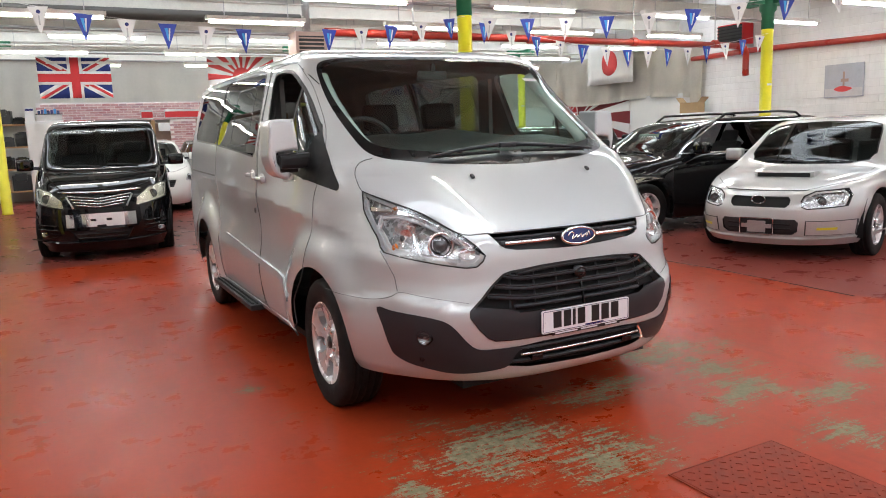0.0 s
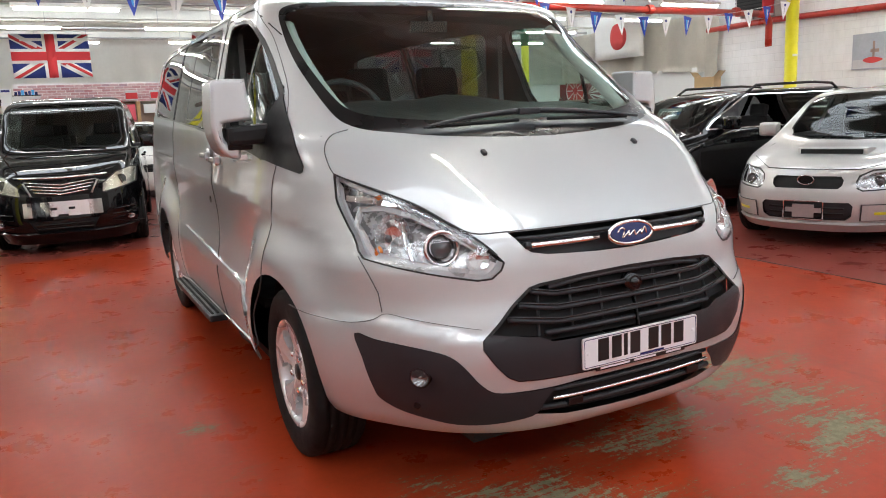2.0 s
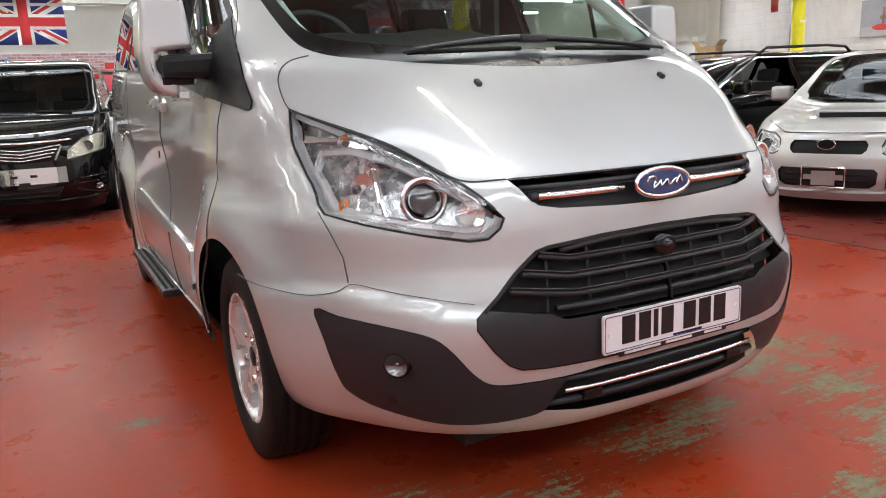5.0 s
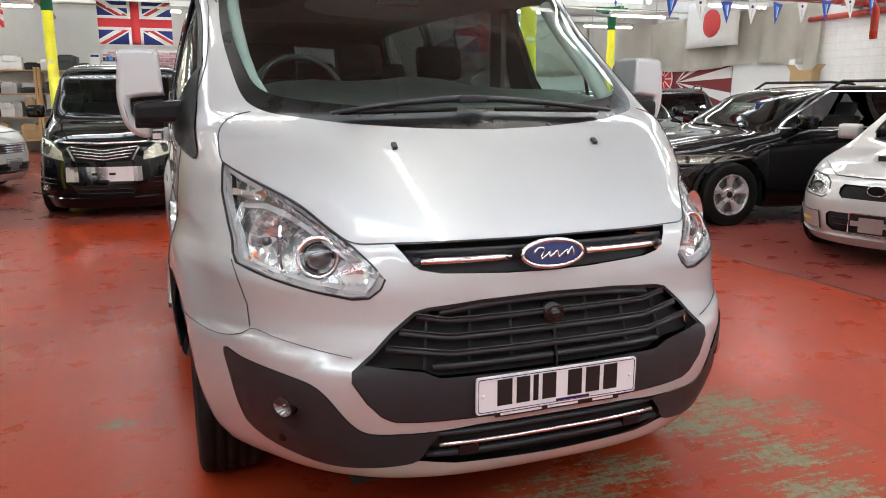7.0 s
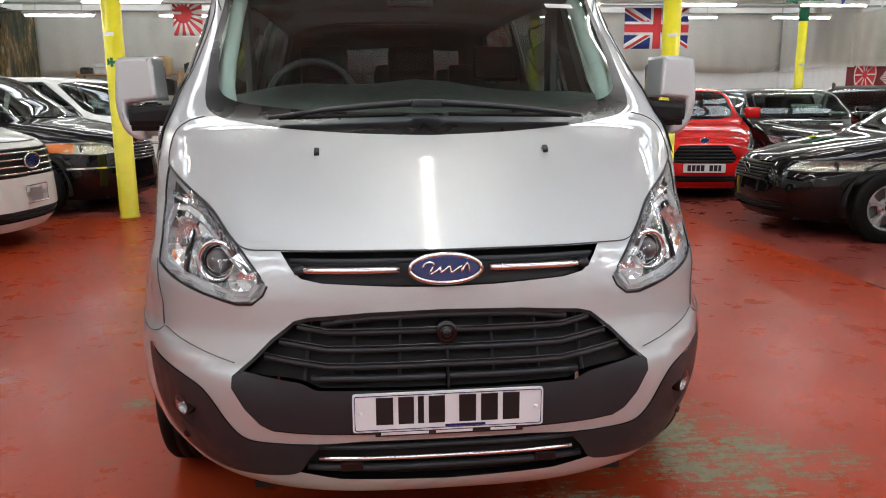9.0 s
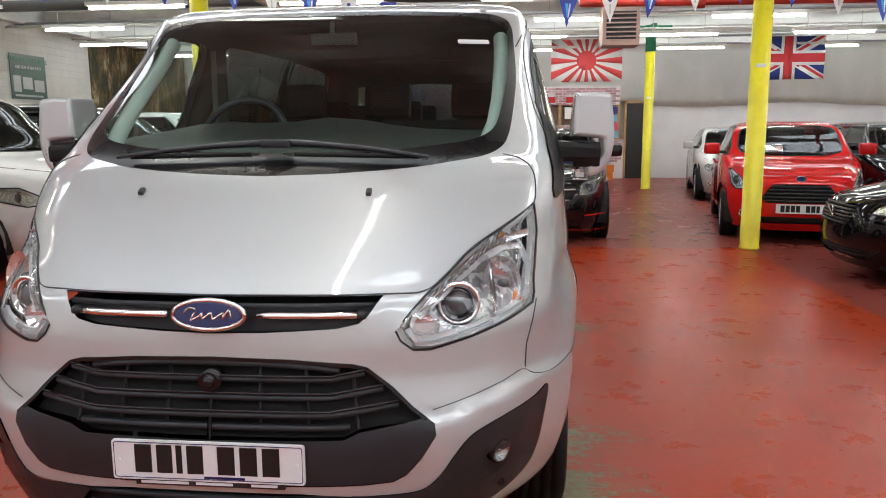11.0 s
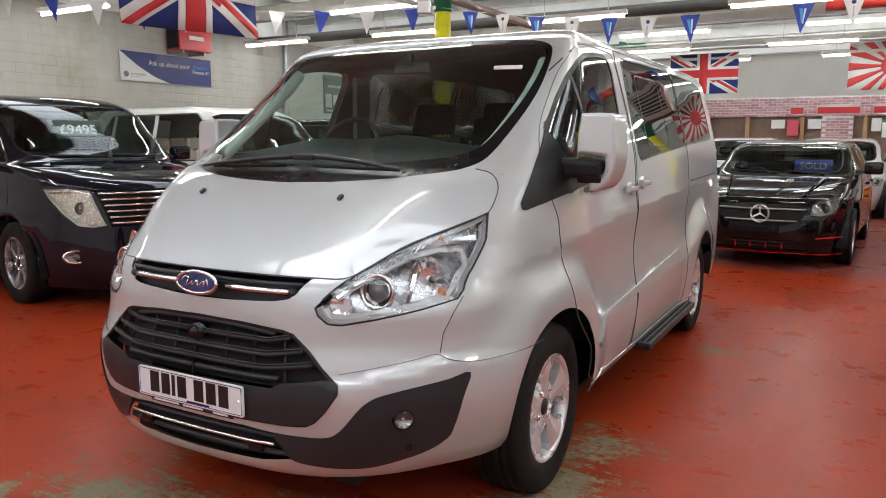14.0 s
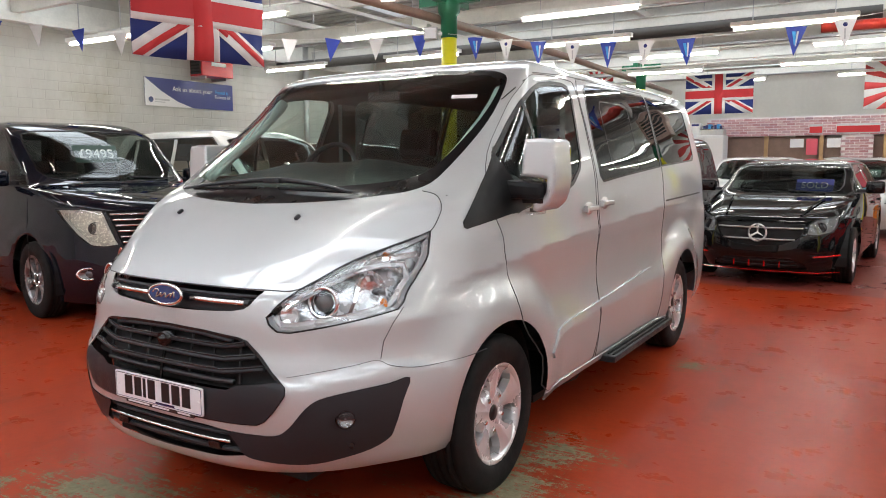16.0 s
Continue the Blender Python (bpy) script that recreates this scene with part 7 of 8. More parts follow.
def cloth_layer(polys, w, h, depth, wave, name, material, parent):
    """Flat coloured cloth pieces that follow the flag's ripple, with a thickness."""
    bm = bmesh.new()
    for poly in polys:
        poly = clip_rect(poly, w, h)
        if len(poly) >= 3:
            bm.faces.new([bm.verts.new((x, depth, z)) for x, z in poly])
    for k in range(1, 10):
        bmesh.ops.bisect_plane(bm, geom=bm.verts[:] + bm.edges[:] + bm.faces[:], plane_co=(w * k / 10, 0, 0), plane_no=(1, 0, 0))
    for k in range(1, 5):
        bmesh.ops.bisect_plane(bm, geom=bm.verts[:] + bm.edges[:] + bm.faces[:], plane_co=(0, 0, h * k / 5), plane_no=(0, 0, 1))
    for v in bm.verts:
        v.co.y += wave * math.sin(v.co.x / w * 7 + v.co.z * 1.5) * (0.4 + 0.6 * (1 - v.co.z / h)) + 0.4 * wave * math.sin(v.co.z * 9 + v.co.x * 4)
    bmesh.ops.solidify(bm, geom=bm.faces[:], thickness=0.002)
    return part(name, bm, material, parent, smooth=True)


def union_flag(at, w=1.5, h=0.9, wave=0.015, top=3.63):
    f = thing("flag", "red, white and navy cross flag hanging on a line", "flag", at, "hanging flags")
    c = [(0, 0), (w, 0), (w, h), (0, h)]
    cloth_layer([c], w, h, 0.0, wave, "navy_field", M_FLAGB, f)
    cloth_layer([band((0, 0), (w, h), 0.095 * h), band((0, h), (w, 0), 0.095 * h)], w, h, -0.004, wave, "white_saltire", M_FLAGW, f)
    cloth_layer([band((0.0, -0.03 * h), (w / 2, h / 2 - 0.035 * h), 0.034 * h), band((w / 2, h / 2 + 0.035 * h), (w, h + 0.03 * h), 0.034 * h), band((0, h - 0.035 * h), (w / 2, h / 2 - 0.03 * h), 0.034 * h), band((w / 2, h / 2 + 0.03 * h), (w, 0.035 * h), 0.034 * h)], w, h, -0.008, wave, "red_saltire", M_FLAGR, f)
    cloth_layer([[(w / 2 - h / 6, 0), (w / 2 + h / 6, 0), (w / 2 + h / 6, h), (w / 2 - h / 6, h)], [(0, h / 3), (w, h / 3), (w, 2 * h / 3), (0, 2 * h / 3)]], w, h, -0.012, wave, "white_cross", M_FLAGW, f)
    cloth_layer([[(w / 2 - h / 10, 0), (w / 2 + h / 10, 0), (w / 2 + h / 10, h), (w / 2 - h / 10, h)], [(0, 0.4 * h), (w, 0.4 * h), (w, 0.6 * h), (0, 0.6 * h)]], w, h, -0.016, wave, "red_cross", M_FLAGR, f)
    part("flag_line", boxes((-0.1, w + 0.1, -0.004, 0.004, h - 0.002, h + 0.006)), M_STEEL, f)
    for x in (0.02, w - 0.02):
        part("flag_cord", boxes((x - 0.003, x + 0.003, -0.003, 0.003, h, h + (top - at.translation.z - h))), M_PAPER, f)
    return f


def ray_flag(at, w=1.6, h=0.95, cx=0.5, cz=0.5, wave=0.015):
    f = thing("flag", "white flag with red sun and rays on a line", "flag", at, "hanging flags")
    o = (w * cx, h * cz)
    cloth_layer([[(0, 0), (w, 0), (w, h), (0, h)]], w, h, 0.0, wave, "white_field", M_FLAGW, f)
    rays = []
    for k in range(16):
        a0, a1 = 2 * math.pi * (k - 0.25) / 16, 2 * math.pi * (k + 0.25) / 16
        rays.append([o, (o[0] + 3 * math.cos(a0), o[1] + 3 * math.sin(a0)), (o[0] + 3 * math.cos(a1), o[1] + 3 * math.sin(a1))])
    cloth_layer(rays, w, h, -0.004, wave, "red_sunburst", M_FLAGR2, f)
    cloth_layer([[(o[0] + 0.235 * h * math.cos(a), o[1] + 0.235 * h * math.sin(a)) for a in np.linspace(0, 2 * math.pi, 28, endpoint=False)]], w, h, -0.008, wave, "red_sun", M_FLAGR2, f)
    for x in (0.02, w - 0.02):
        part("flag_cord", boxes((x - 0.003, x + 0.003, -0.003, 0.003, h, h + (3.63 - at.translation.z - h))), M_PAPER, f)
    return f


M_FLAGR2 = surface("bright_red_flag_cloth", (0.66, 0.07, 0.07), 0.8, vary=0.06)
union_flag(pose(-2.12, 16.4, 2.47))
ray_flag(pose(1.56, 16.4, 2.46), 1.64, 0.97)
union_flag(pose(6.10, 16.4, 2.46), 1.62, 0.96)
ray_flag(pose(-4.55, 16.4, 2.76), 0.66, 0.86, 0.35, 0.55)
union_flag(pose(-3.28, 2.36, 2.33, 0, 0, 78), 1.30, 0.90, 0.03, TOP)
sunf = thing("flag", "white flag with one red disc over the dust sheet", "flag", pose(11.72, 14.50, 2.52, 0, 0, -90), "hanging flags")
cloth_layer([[(0, 0), (1.85, 0), (1.85, 1.10), (0, 1.10)]], 1.85, 1.10, 0.0, 0.03, "white_field", M_FLAGW, sunf)
cloth_layer([[(0.95 + 0.33 * math.cos(a), 0.55 + 0.33 * math.sin(a)) for a in np.linspace(0, 2 * math.pi, 30, endpoint=False)]], 1.85, 1.10, -0.006, 0.03, "red_disc", M_FLAGR2, sunf)
for x in (0.02, 1.83):
    part("flag_cord", boxes((x - 0.003, x + 0.003, -0.003, 0.003, 1.08, 1.12)), M_PAPER, sunf)


def pennant(material, label):
    p = thing("pennant", label, "pennant", None, "bunting")
    part("cloth", slab([(-0.105, 0.0), (0.105, 0.0), (0.0, -0.30)], -0.0015, 0.0015), material, p)
    if material is M_PENB:
        part("print", slab([(-0.035, -0.05), (0.0, -0.05), (0.012, -0.19), (-0.005, -0.19)], -0.003, -0.0014), M_CYAN, p)
        part("print_bar", slab([(0.012, -0.05), (0.032, -0.05), (0.016, -0.20), (0.004, -0.20)], -0.003, -0.0014), M_PAPER, p)
    else:
        part("print", slab([(0.022 * math.cos(a), -0.055 + 0.022 * math.sin(a)) for a in np.linspace(0, 2 * math.pi, 12, endpoint=False)], -0.003, -0.0014), M_SIGNB, p)
        part("print_bar", boxes((-0.008, 0.008, -0.003, -0.0014, -0.20, -0.095)), M_STEEL, p)
    return p


PEN = [pennant(M_PAPER, "small white printed pennant on a string"), pennant(M_PENB, "small blue printed pennant on a string")]


def bunting(a, b, sag, n, flip=0, skip=(), shift=0.0, gap=None):
    a, b = Vector(a), Vector(b)
    pts = [a.lerp(b, t) - Vector((0, 0, sag * 4 * t * (1 - t))) for t in np.linspace(0, 1, 25)]
    tagged(part("bunting_string", tube_along(pts, 0.003, 5), M_PAPER), "thin white bunting string between columns", "string", "bunting strings")
    d = b - a
    for k in range(n):
        if k in skip:
            continue
        t = (k + 0.5) / n + (shift + (gap[1] if gap and k > gap[0] else 0.0)) / d.length
        if t > 1:
            break
        p = a.lerp(b, t) - Vector((0, 0, sag * 4 * t * (1 - t)))
        turn = math.degrees(math.atan2(d.y, d.x)) + random.uniform(-14, 14)
        m = pose(p.x, p.y, p.z, random.uniform(-4, 4), random.uniform(-8, 8), turn)
        src = PEN[(k + flip) % 2]
        if not src.get("placed"):
            src.matrix_basis = m
            src["placed"] = 1
        else:
            copy_thing(src, m)


bunting((-2.92, 6.94, 3.10), (3.40, 6.94, 3.04), 0.30, 14, 1, (7,), 0.19, (7, 0.22))
bunting((3.50, 6.94, 3.00), (9.90, 7.00, 2.98), 0.36, 14, 1)
bunting((3.50, 6.92, 3.02), (8.10, 1.4, 3.32), 0.30, 13)
bunting((-3.0, 6.9, 3.1), (-9.15, 3.5, 3.5), 0.2, 12, 1)


def sheet(name, label, x0, x1, y, z0, z1, material, amp=0.05, n=60, axis="x", seed=0.0):
    """A hanging cloth with folds."""
    bm = bmesh.new()
    rows = 8
    grid = []
    for j in range(rows + 1):
        t = j / rows
        row = []
        for i in range(n + 1):
            s = i / n
            a = x0 + (x1 - x0) * s
            q = amp * (math.sin(a * 5.1 + seed) + 0.6 * math.sin(a * 11.7 + 2 * seed + t)) * (0.3 + 0.7 * (1 - t))
            z = z0 + (z1 - z0) * t - 0.05 * math.sin(a * 1.3 + seed) * (1 - t) - 0.07 * abs(math.sin(a * 0.9)) * t * (1 if amp > 0.03 else 0)
            row.append(bm.verts.new((a, y + q, z) if axis == "x" else (y + q, a, z)))
        grid.append(row)
    for r0, r1 in zip(grid, grid[1:]):
        for i in range(n):
            bm.faces.new((r0[i], r0[i + 1], r1[i + 1], r1[i]))
    bmesh.ops.solidify(bm, geom=bm.faces[:], thickness=0.004)
    return tagged(part(name, bm, material, smooth=True), label, "dust sheet")


sheet("dust_sheet", "large beige dust sheet hanging across the end wall", -8.9, 11.95, Y1 - 0.10, 2.0, 3.62, M_WALL_B, 0.028, 160, seed=0.4)
sheet("dust_sheet", "folded beige dust sheet hanging on the side wall", 10.6, 16.2, X1 - 0.12, 2.02, 3.35, M_TARP, 0.06, 80, "y", 1.3)
sheet("dust_sheet", "smooth beige sheet in the corner of the hall", 16.0, 19.5, X1 - 0.05, 2.0, 3.62, M_WALL_B, 0.02, 40, "y", 0.9)
sheet("dust_sheet", "bunched end of the beige dust sheet on the wall", 10.35, 10.75, X1 - 0.16, 1.72, 3.30, M_TARP, 0.07, 24, "y", 2.1)

# side wall with printed banner, heater, poster, rainwater pipe
ban = thing("banner", "blue printed banner with white corner on the wall", "banner", pose(X0 + 0.02, 6.86, 2.42, 0, 0, 90))
part("banner_sheet", slab([(0, 0), (2.04, 0.0), (2.04, 0.5), (0, 0.5)], -0.006, 0.0), M_SIGNB, ban)
part("banner_corner", slab([(0, 0), (1.05, 0.0), (0.70, 0.10), (0.35, 0.27), (0.0, 0.50)], -0.010, -0.006), M_PAPER, ban, "white swept corner")
text_mesh("Ask us about your", 0.125, ban, M_PAPER, pose(1.06, -0.008, 0.330, 90, 0, 0))
text_mesh("Found it", 0.095, ban, M_CYAN, pose(1.76, -0.008, 0.335, 90))
text_mesh("Finance it?", 0.095, ban, M_PAPER, pose(1.78, -0.008, 0.245, 90))
part("banner_mark", slab([(0.12 + 0.05 * math.cos(a), 0.11 + 0.05 * math.sin(a)) for a in np.linspace(0, 2 * math.pi, 20, endpoint=False)], -0.014, -0.010), M_BLUE, ban)
part("banner_bar", boxes((0.20, 0.52, -0.014, -0.010, 0.10, 0.13), (0.20, 0.42, -0.014, -0.010, 0.065, 0.08)), M_STEEL, ban)
pos = thing("poster", "dark green finance poster with pale print on the wall", "poster", pose(X0 + 0.02, 12.36, 2.03, 0, 0, 90))
part("poster_sheet", boxes((0, 1.12, -0.012, 0.0, 0, 0.89)), M_SIGNG, pos)
text_mesh("FINANCE AVAILABLE", 0.135, pos, M_GREEN, pose(0.56, -0.014, 0.78, 90))
text_mesh("ASK FOR MORE INFO", 0.085, pos, M_PAPER, pose(0.56, -0.014, 0.63, 90))
part("poster_print", boxes((0.07, 0.30, -0.015, -0.012, 0.14, 0.46), (0.36, 0.66, -0.015, -0.012, 0.20, 0.44), (0.72, 1.04, -0.015, -0.012, 0.16, 0.40), (0.10, 0.98, -0.015, -0.012, 0.05, 0.09), bevel=0.0), M_STEEL, pos)


def wall_heater(at, w=0.75, h=0.42, d=0.45, front=False):
    ht = thing("heater", "red-cased warm air heater with black louvres on brackets", "heater", at, "heaters")
    part("case", boxes((-w / 2, w / 2, -d, -0.12, 0, h), bevel=0.015), M_REDBOX, ht)
    part("front_grille", boxes((-w / 2 - 0.012, -w / 2 + 0.02, -d + 0.03, -0.15, 0.03, h - 0.03)), M_INK, ht)
    for k in range(6):
        z = 0.06 + k * (h - 0.12) / 5
        part("louvre", boxes((-w / 2 - 0.03, -w / 2 - 0.008, -d + 0.04, -0.16, z - 0.006, z + 0.02)), M_DARKM, ht)
    if front:
        part("mouth", boxes((-w / 2 + 0.03, w / 2 - 0.03, -d - 0.006, -d + 0.01, 0.03, h - 0.03)), M_INK, ht)
        for k in range(6):
            z = 0.05 + k * (h - 0.10) / 5
            part("front_louvre", boxes((-w / 2 + 0.02, w / 2 - 0.02, -d - 0.03, -d - 0.004, z - 0.006, z + 0.02)), M_DARKM, ht)
    else:
        part("name_bar", boxes((-0.15, 0.2, -d - 0.004, -d + 0.002, h * 0.45, h * 0.62)), M_PAPER, ht)
    for s in (-0.25, 0.25):
        part("bracket", boxes((s - 0.02, s + 0.02, -d + 0.05, 0.0, -0.05, 0.0), (s - 0.02, s + 0.02, -0.03, 0.0, -0.05, h)), M_STEEL, ht)
    return ht


wall_heater(pose(X0 + 0.001, 8.17, 3.00, 0, 0, 90))
wall_heater(pose(X1 - 0.001, 9.33, 3.06, 0, 0, -90), 0.7, 0.45, front=True)
lv = thing("heater", "brown louvred unit heater hanging from the roof", "heater", pose(2.45, 11.3, 2.72), "heaters")
part("case", boxes((-0.30, 0.30, -0.25, 0.25, 0.0, 0.62), bevel=0.015), M_LOUVRE, lv)
part("mouth", boxes((-0.24, 0.24, -0.262, -0.245, 0.10, 0.54)), M_INK, lv)
for k in range(6):
    part("louvre", boxes((-0.25, 0.25, -0.285, -0.255, 0.13 + k * 0.072, 0.15 + k * 0.072)), M_LOUVRE, lv)
part("flue", lathe([(0.075, 0.6), (0.075, 1.78)], 20, "z", cap=True), M_STEEL, lv, smooth=True)
tagged(part("rainwater_pipe", tube_along([(X0 + 0.10, 11.0, 0.0), (X0 + 0.10, 11.0, TOP)], 0.065, 14), M_STEEL, smooth=True), "grey steel rainwater pipe on the wall", "pipe", "wall pipes")
tagged(part("rainwater_pipe", tube_along([(X1 - 0.10, 8.63, 0.0), (X1 - 0.10, 8.63, TOP)], 0.06, 14), M_STEEL, smooth=True), "pale grey pipe on the white wall", "pipe", "wall pipes")
tagged(part("wall_beam", boxes((X0, X0 + 0.22, Y0, Y1, 3.50, 3.62), (X0, X0 + 0.03, Y0, Y1, 3.62, 3.95)), M_BEAM), "white steel wall beam", "beam", "roof beams")
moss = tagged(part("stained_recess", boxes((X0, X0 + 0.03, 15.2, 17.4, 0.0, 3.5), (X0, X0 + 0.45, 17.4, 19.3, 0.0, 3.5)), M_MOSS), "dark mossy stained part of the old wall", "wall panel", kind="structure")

# red sprinkler and brown gas pipes, conduits
tagged(part("red_pipe", tube_along([(1.5, 7.62, 2.86), (9.75, 7.62, 2.82)], 0.055, 14), M_REDPIPE, smooth=True), "long red-painted water pipe", "pipe", "red pipes")
for xx in (2.9, 5.0, 7.2, 9.2):
    tagged(part("pipe_collar", lathe([(0.075, xx - 0.05), (0.075, xx + 0.05)], 14, "x", cap=True), M_REDPIPE), "red-painted collar on the pipe", "pipe collar", "pipe collars").location = (0, 7.62, 2.84)
    tagged(part("pipe_hanger", boxes((xx - 0.008, xx + 0.008, 7.612, 7.628, 2.9, 4.5)), M_STEEL), "thin steel pipe hanger rod", "hanger", "pipe hangers")
tagged(part("red_pipe", tube_along([(9.75, 7.62, 2.82), (9.98, 7.62, 2.80), (10.05, 7.62, 2.70), (10.05, 7.62, 2.32), (10.06, 7.62, 2.26)], 0.062, 14), M_REDPIPE, smooth=True), "red pipe elbow dropping beside the column", "pipe", "red pipes")
tagged(part("red_pipe", tube_along([(11.85, 1.0, 2.80), (11.85, 6.3, 2.85), (11.85, 8.9, 2.92), (11.85, 10.7, 2.90)], 0.06, 12), M_REDPIPE, smooth=True), "red pipe along the side wall", "pipe", "red pipes")
tagged(part("brown_pipe", tube_along([(-3.32, 3.0, 3.34), (-3.12, 7.0, 3.32), (-3.0, 11.0, 3.30), (-3.3, 19.5, 3.28)], 0.06, 12), M_BROWN, smooth=True), "brown-painted gas pipe under the roof", "pipe", "roof pipes")
tagged(part("dark_pipe", tube_along([(X0, 10.25, 3.42), (2.0, 10.25, 3.42)], 0.09, 14), M_DARKPIPE, smooth=True), "thick dark iron pipe under the roof", "pipe", "roof pipes")
for k, (yy, zz, rr) in enumerate(((5.9, 3.52, 0.02), (8.4, 3.45, 0.025), (12.4, 3.40, 0.02), (12.7, 3.50, 0.03), (14.6, 3.42, 0.02), (15.2, 3.35, 0.03), (16.1, 3.5, 0.02), (17.4, 3.4, 0.025))):
    tagged(part("conduit", tube_along([(X0, yy, zz), (X1, yy, zz)], rr, 8), M_STEEL if k % 2 else M_BEAM, smooth=True), "thin steel conduit under the roof", "conduit", "conduits")
for k, xx in enumerate((-7.2, -5.2, -1.6, 0.6, 5.6, 7.6)):
    tagged(part("cable_tray", boxes((xx - 0.05, xx + 0.05, Y0, Y1, 3.86, 3.90), (xx - 0.05, xx - 0.04, Y0, Y1, 3.90, 3.95), (xx + 0.04, xx + 0.05, Y0, Y1, 3.90, 3.95)), M_STEEL if k % 2 else M_BEAM), "steel channel running under the roof", "cable tray", "cable trays")
for yb in (2.9, 7.4, 12.2, 16.8):
    tagged(part("roof_girder", boxes((X0, X1, yb - 0.10, yb + 0.10, 3.96, 4.5)), M_BEAM), "deep cream-painted roof girder", "girder", "roof girders")
fl = thing("floodlight", "small square floodlight on the column", "floodlight", pose(-3.10, 6.80, 3.10, 0, 0, 20))
part("case", boxes((-0.09, 0.09, -0.05, 0.05, -0.08, 0.08), bevel=0.01), M_STEEL, fl)
part("pane", boxes((-0.075, 0.075, -0.056, -0.05, -0.065, 0.065)), M_PLATE, fl)
part("bracket", boxes((0.0, 0.14, 0.03, 0.06, -0.02, 0.02)), M_STEEL, fl)
sr = tagged(part("side_rail", boxes((-3.3, -3.24, 3.2, 6.85, 3.14, 3.18)), M_STEEL), "steel rail between column and wall", "rail", "roof rails")

# side wall on the east: print, mural, white board, carton
pr = thing("framed_print", "grey print with a small red shape on the wall", "picture", pose(X1 - 0.02, 7.28, 1.78, 0, 0, -90))
part("print_sheet", boxes((0, 0.83, -0.02, 0.0, 0, 0.65), bevel=0.004), surface("grey_blue_print", (0.42, 0.44, 0.50), 0.5, vary=0.15, scale=3), pr)
part("print_ground", boxes((0.02, 0.81, -0.024, -0.019, 0.02, 0.18)), surface("pale_grey_print", (0.55, 0.54, 0.56), 0.5), pr)
part("print_shape", slab(smooth_loop([(0.22, 0.17), (0.35, 0.22), (0.52, 0.20), (0.60, 0.16), (0.45, 0.11), (0.30, 0.12)], 4), -0.028, -0.023), M_FLAGR2, pr)
part("print_mast", boxes((0.40, 0.44, -0.027, -0.023, 0.2, 0.50), (0.36, 0.52, -0.027, -0.023, 0.30, 0.36)), M_LOUVRE, pr)
bd = tagged(part("white_board", boxes((X1 - 0.05, X1 - 0.01, 10.7, 12.98, 0.9, 2.12), bevel=0.006), M_PAPER), "white boards leaning along the side wall", "board")
mu = thing("mural", "dark red mural with a white spoked wheel and rays", "mural", pose(X1 - 0.012, 16.43, 1.05, 0, 0, -90))
part("mural_field", boxes((0, 3.4, -0.01, 0.0, 0, 1.25)), surface("dark_red_mural", (0.20, 0.022, 0.028), 0.6), mu)
for k in range(5):
    a = radians(-32 + k * 17)
    part("mural_ray", slab(clip_rect([(1.3, 0.65), (1.3 + 3 * math.cos(a), 0.65 + 3 * math.sin(a)), (1.3 + 3 * math.cos(a + 0.13), 0.65 + 3 * math.sin(a + 0.13))], 3.4, 1.25), -0.014, -0.010), M_PAPER, mu)
part("mural_wheel", slab([(0.75 + 0.42 * math.cos(a), 0.75 + 0.42 * math.sin(a)) for a in np.linspace(0, 2 * math.pi, 32, endpoint=False)], -0.020, -0.010), M_FLAGR, mu)
part("mural_rim", tube_along([(0.75 + 0.40 * math.cos(a), -0.022, 0.75 + 0.40 * math.sin(a)) for a in np.linspace(0, 2 * math.pi, 32, endpoint=False)], 0.018, 6, closed=True), M_PAPER, mu)
for k in range(10):
    a = 2 * math.pi * k / 10
    part("mural_spoke", tube_along([(0.75 + 0.10 * math.cos(a), -0.022, 0.75 + 0.10 * math.sin(a)), (0.75 + 0.38 * math.cos(a), -0.022, 0.75 + 0.38 * math.sin(a))], 0.016, 5), M_PAPER, mu)
cb = thing("cabinet", "plain white cupboard by the side wall", "cupboard", pose(11.6, 10.4, 0))
part("carcass", boxes((-0.3, 0.38, -0.5, 0.5, 0, 1.62), bevel=0.01), M_DADO, cb)
bx = thing("carton", "open brown cardboard carton on the cupboard", "box", pose(11.55, 10.4, 1.62, 0, 0, 20))
part("carton_body", boxes((-0.2, 0.2, -0.22, 0.22, 0, 0.24), bevel=0.004), M_CARD, bx)
for s in (-1, 1):
    part("flap", boxes((-0.2, 0.2, -0.002, 0.002, 0, 0.16)), M_CARD, bx).matrix_basis = pose(0, s * 0.22, 0.24, -40 * s)

# the office front at the back: brick-pattern boards, posts, notices
OY = 19.38
of = thing("office_front", "office front clad in pink brick-pattern boards with notices", "office")
part("header_board", boxes((-2.25, 3.58, OY, OY + 0.10, 2.02, 2.52)), M_JOINT, of)
part("dwarf_wall", boxes((-2.25, 3.70, OY, OY + 0.12, 0.0, 1.08)), M_JOINT, of)
part("back_panel", boxes((-2.25, 3.58, OY + 0.22, OY + 0.26, 1.08, 2.02)), M_BROWN, of, "dim brown office wall behind the opening")
for x in (-2.2, -0.75, 0.55, 1.95, 2.64, 3.54):
    part("post", boxes((x - 0.045, x + 0.045, OY + 0.01, OY + 0.11, 1.08, 2.02), bevel=0.005), M_WOOD, of)
part("sill", boxes((-2.27, 3.72, OY - 0.05, OY + 0.14, 1.08, 1.115), bevel=0.005), M_WOOD, of)
part("pier", boxes((1.00, 1.69, OY, OY + 0.10, 1.115, 2.02)), M_JOINT, of)
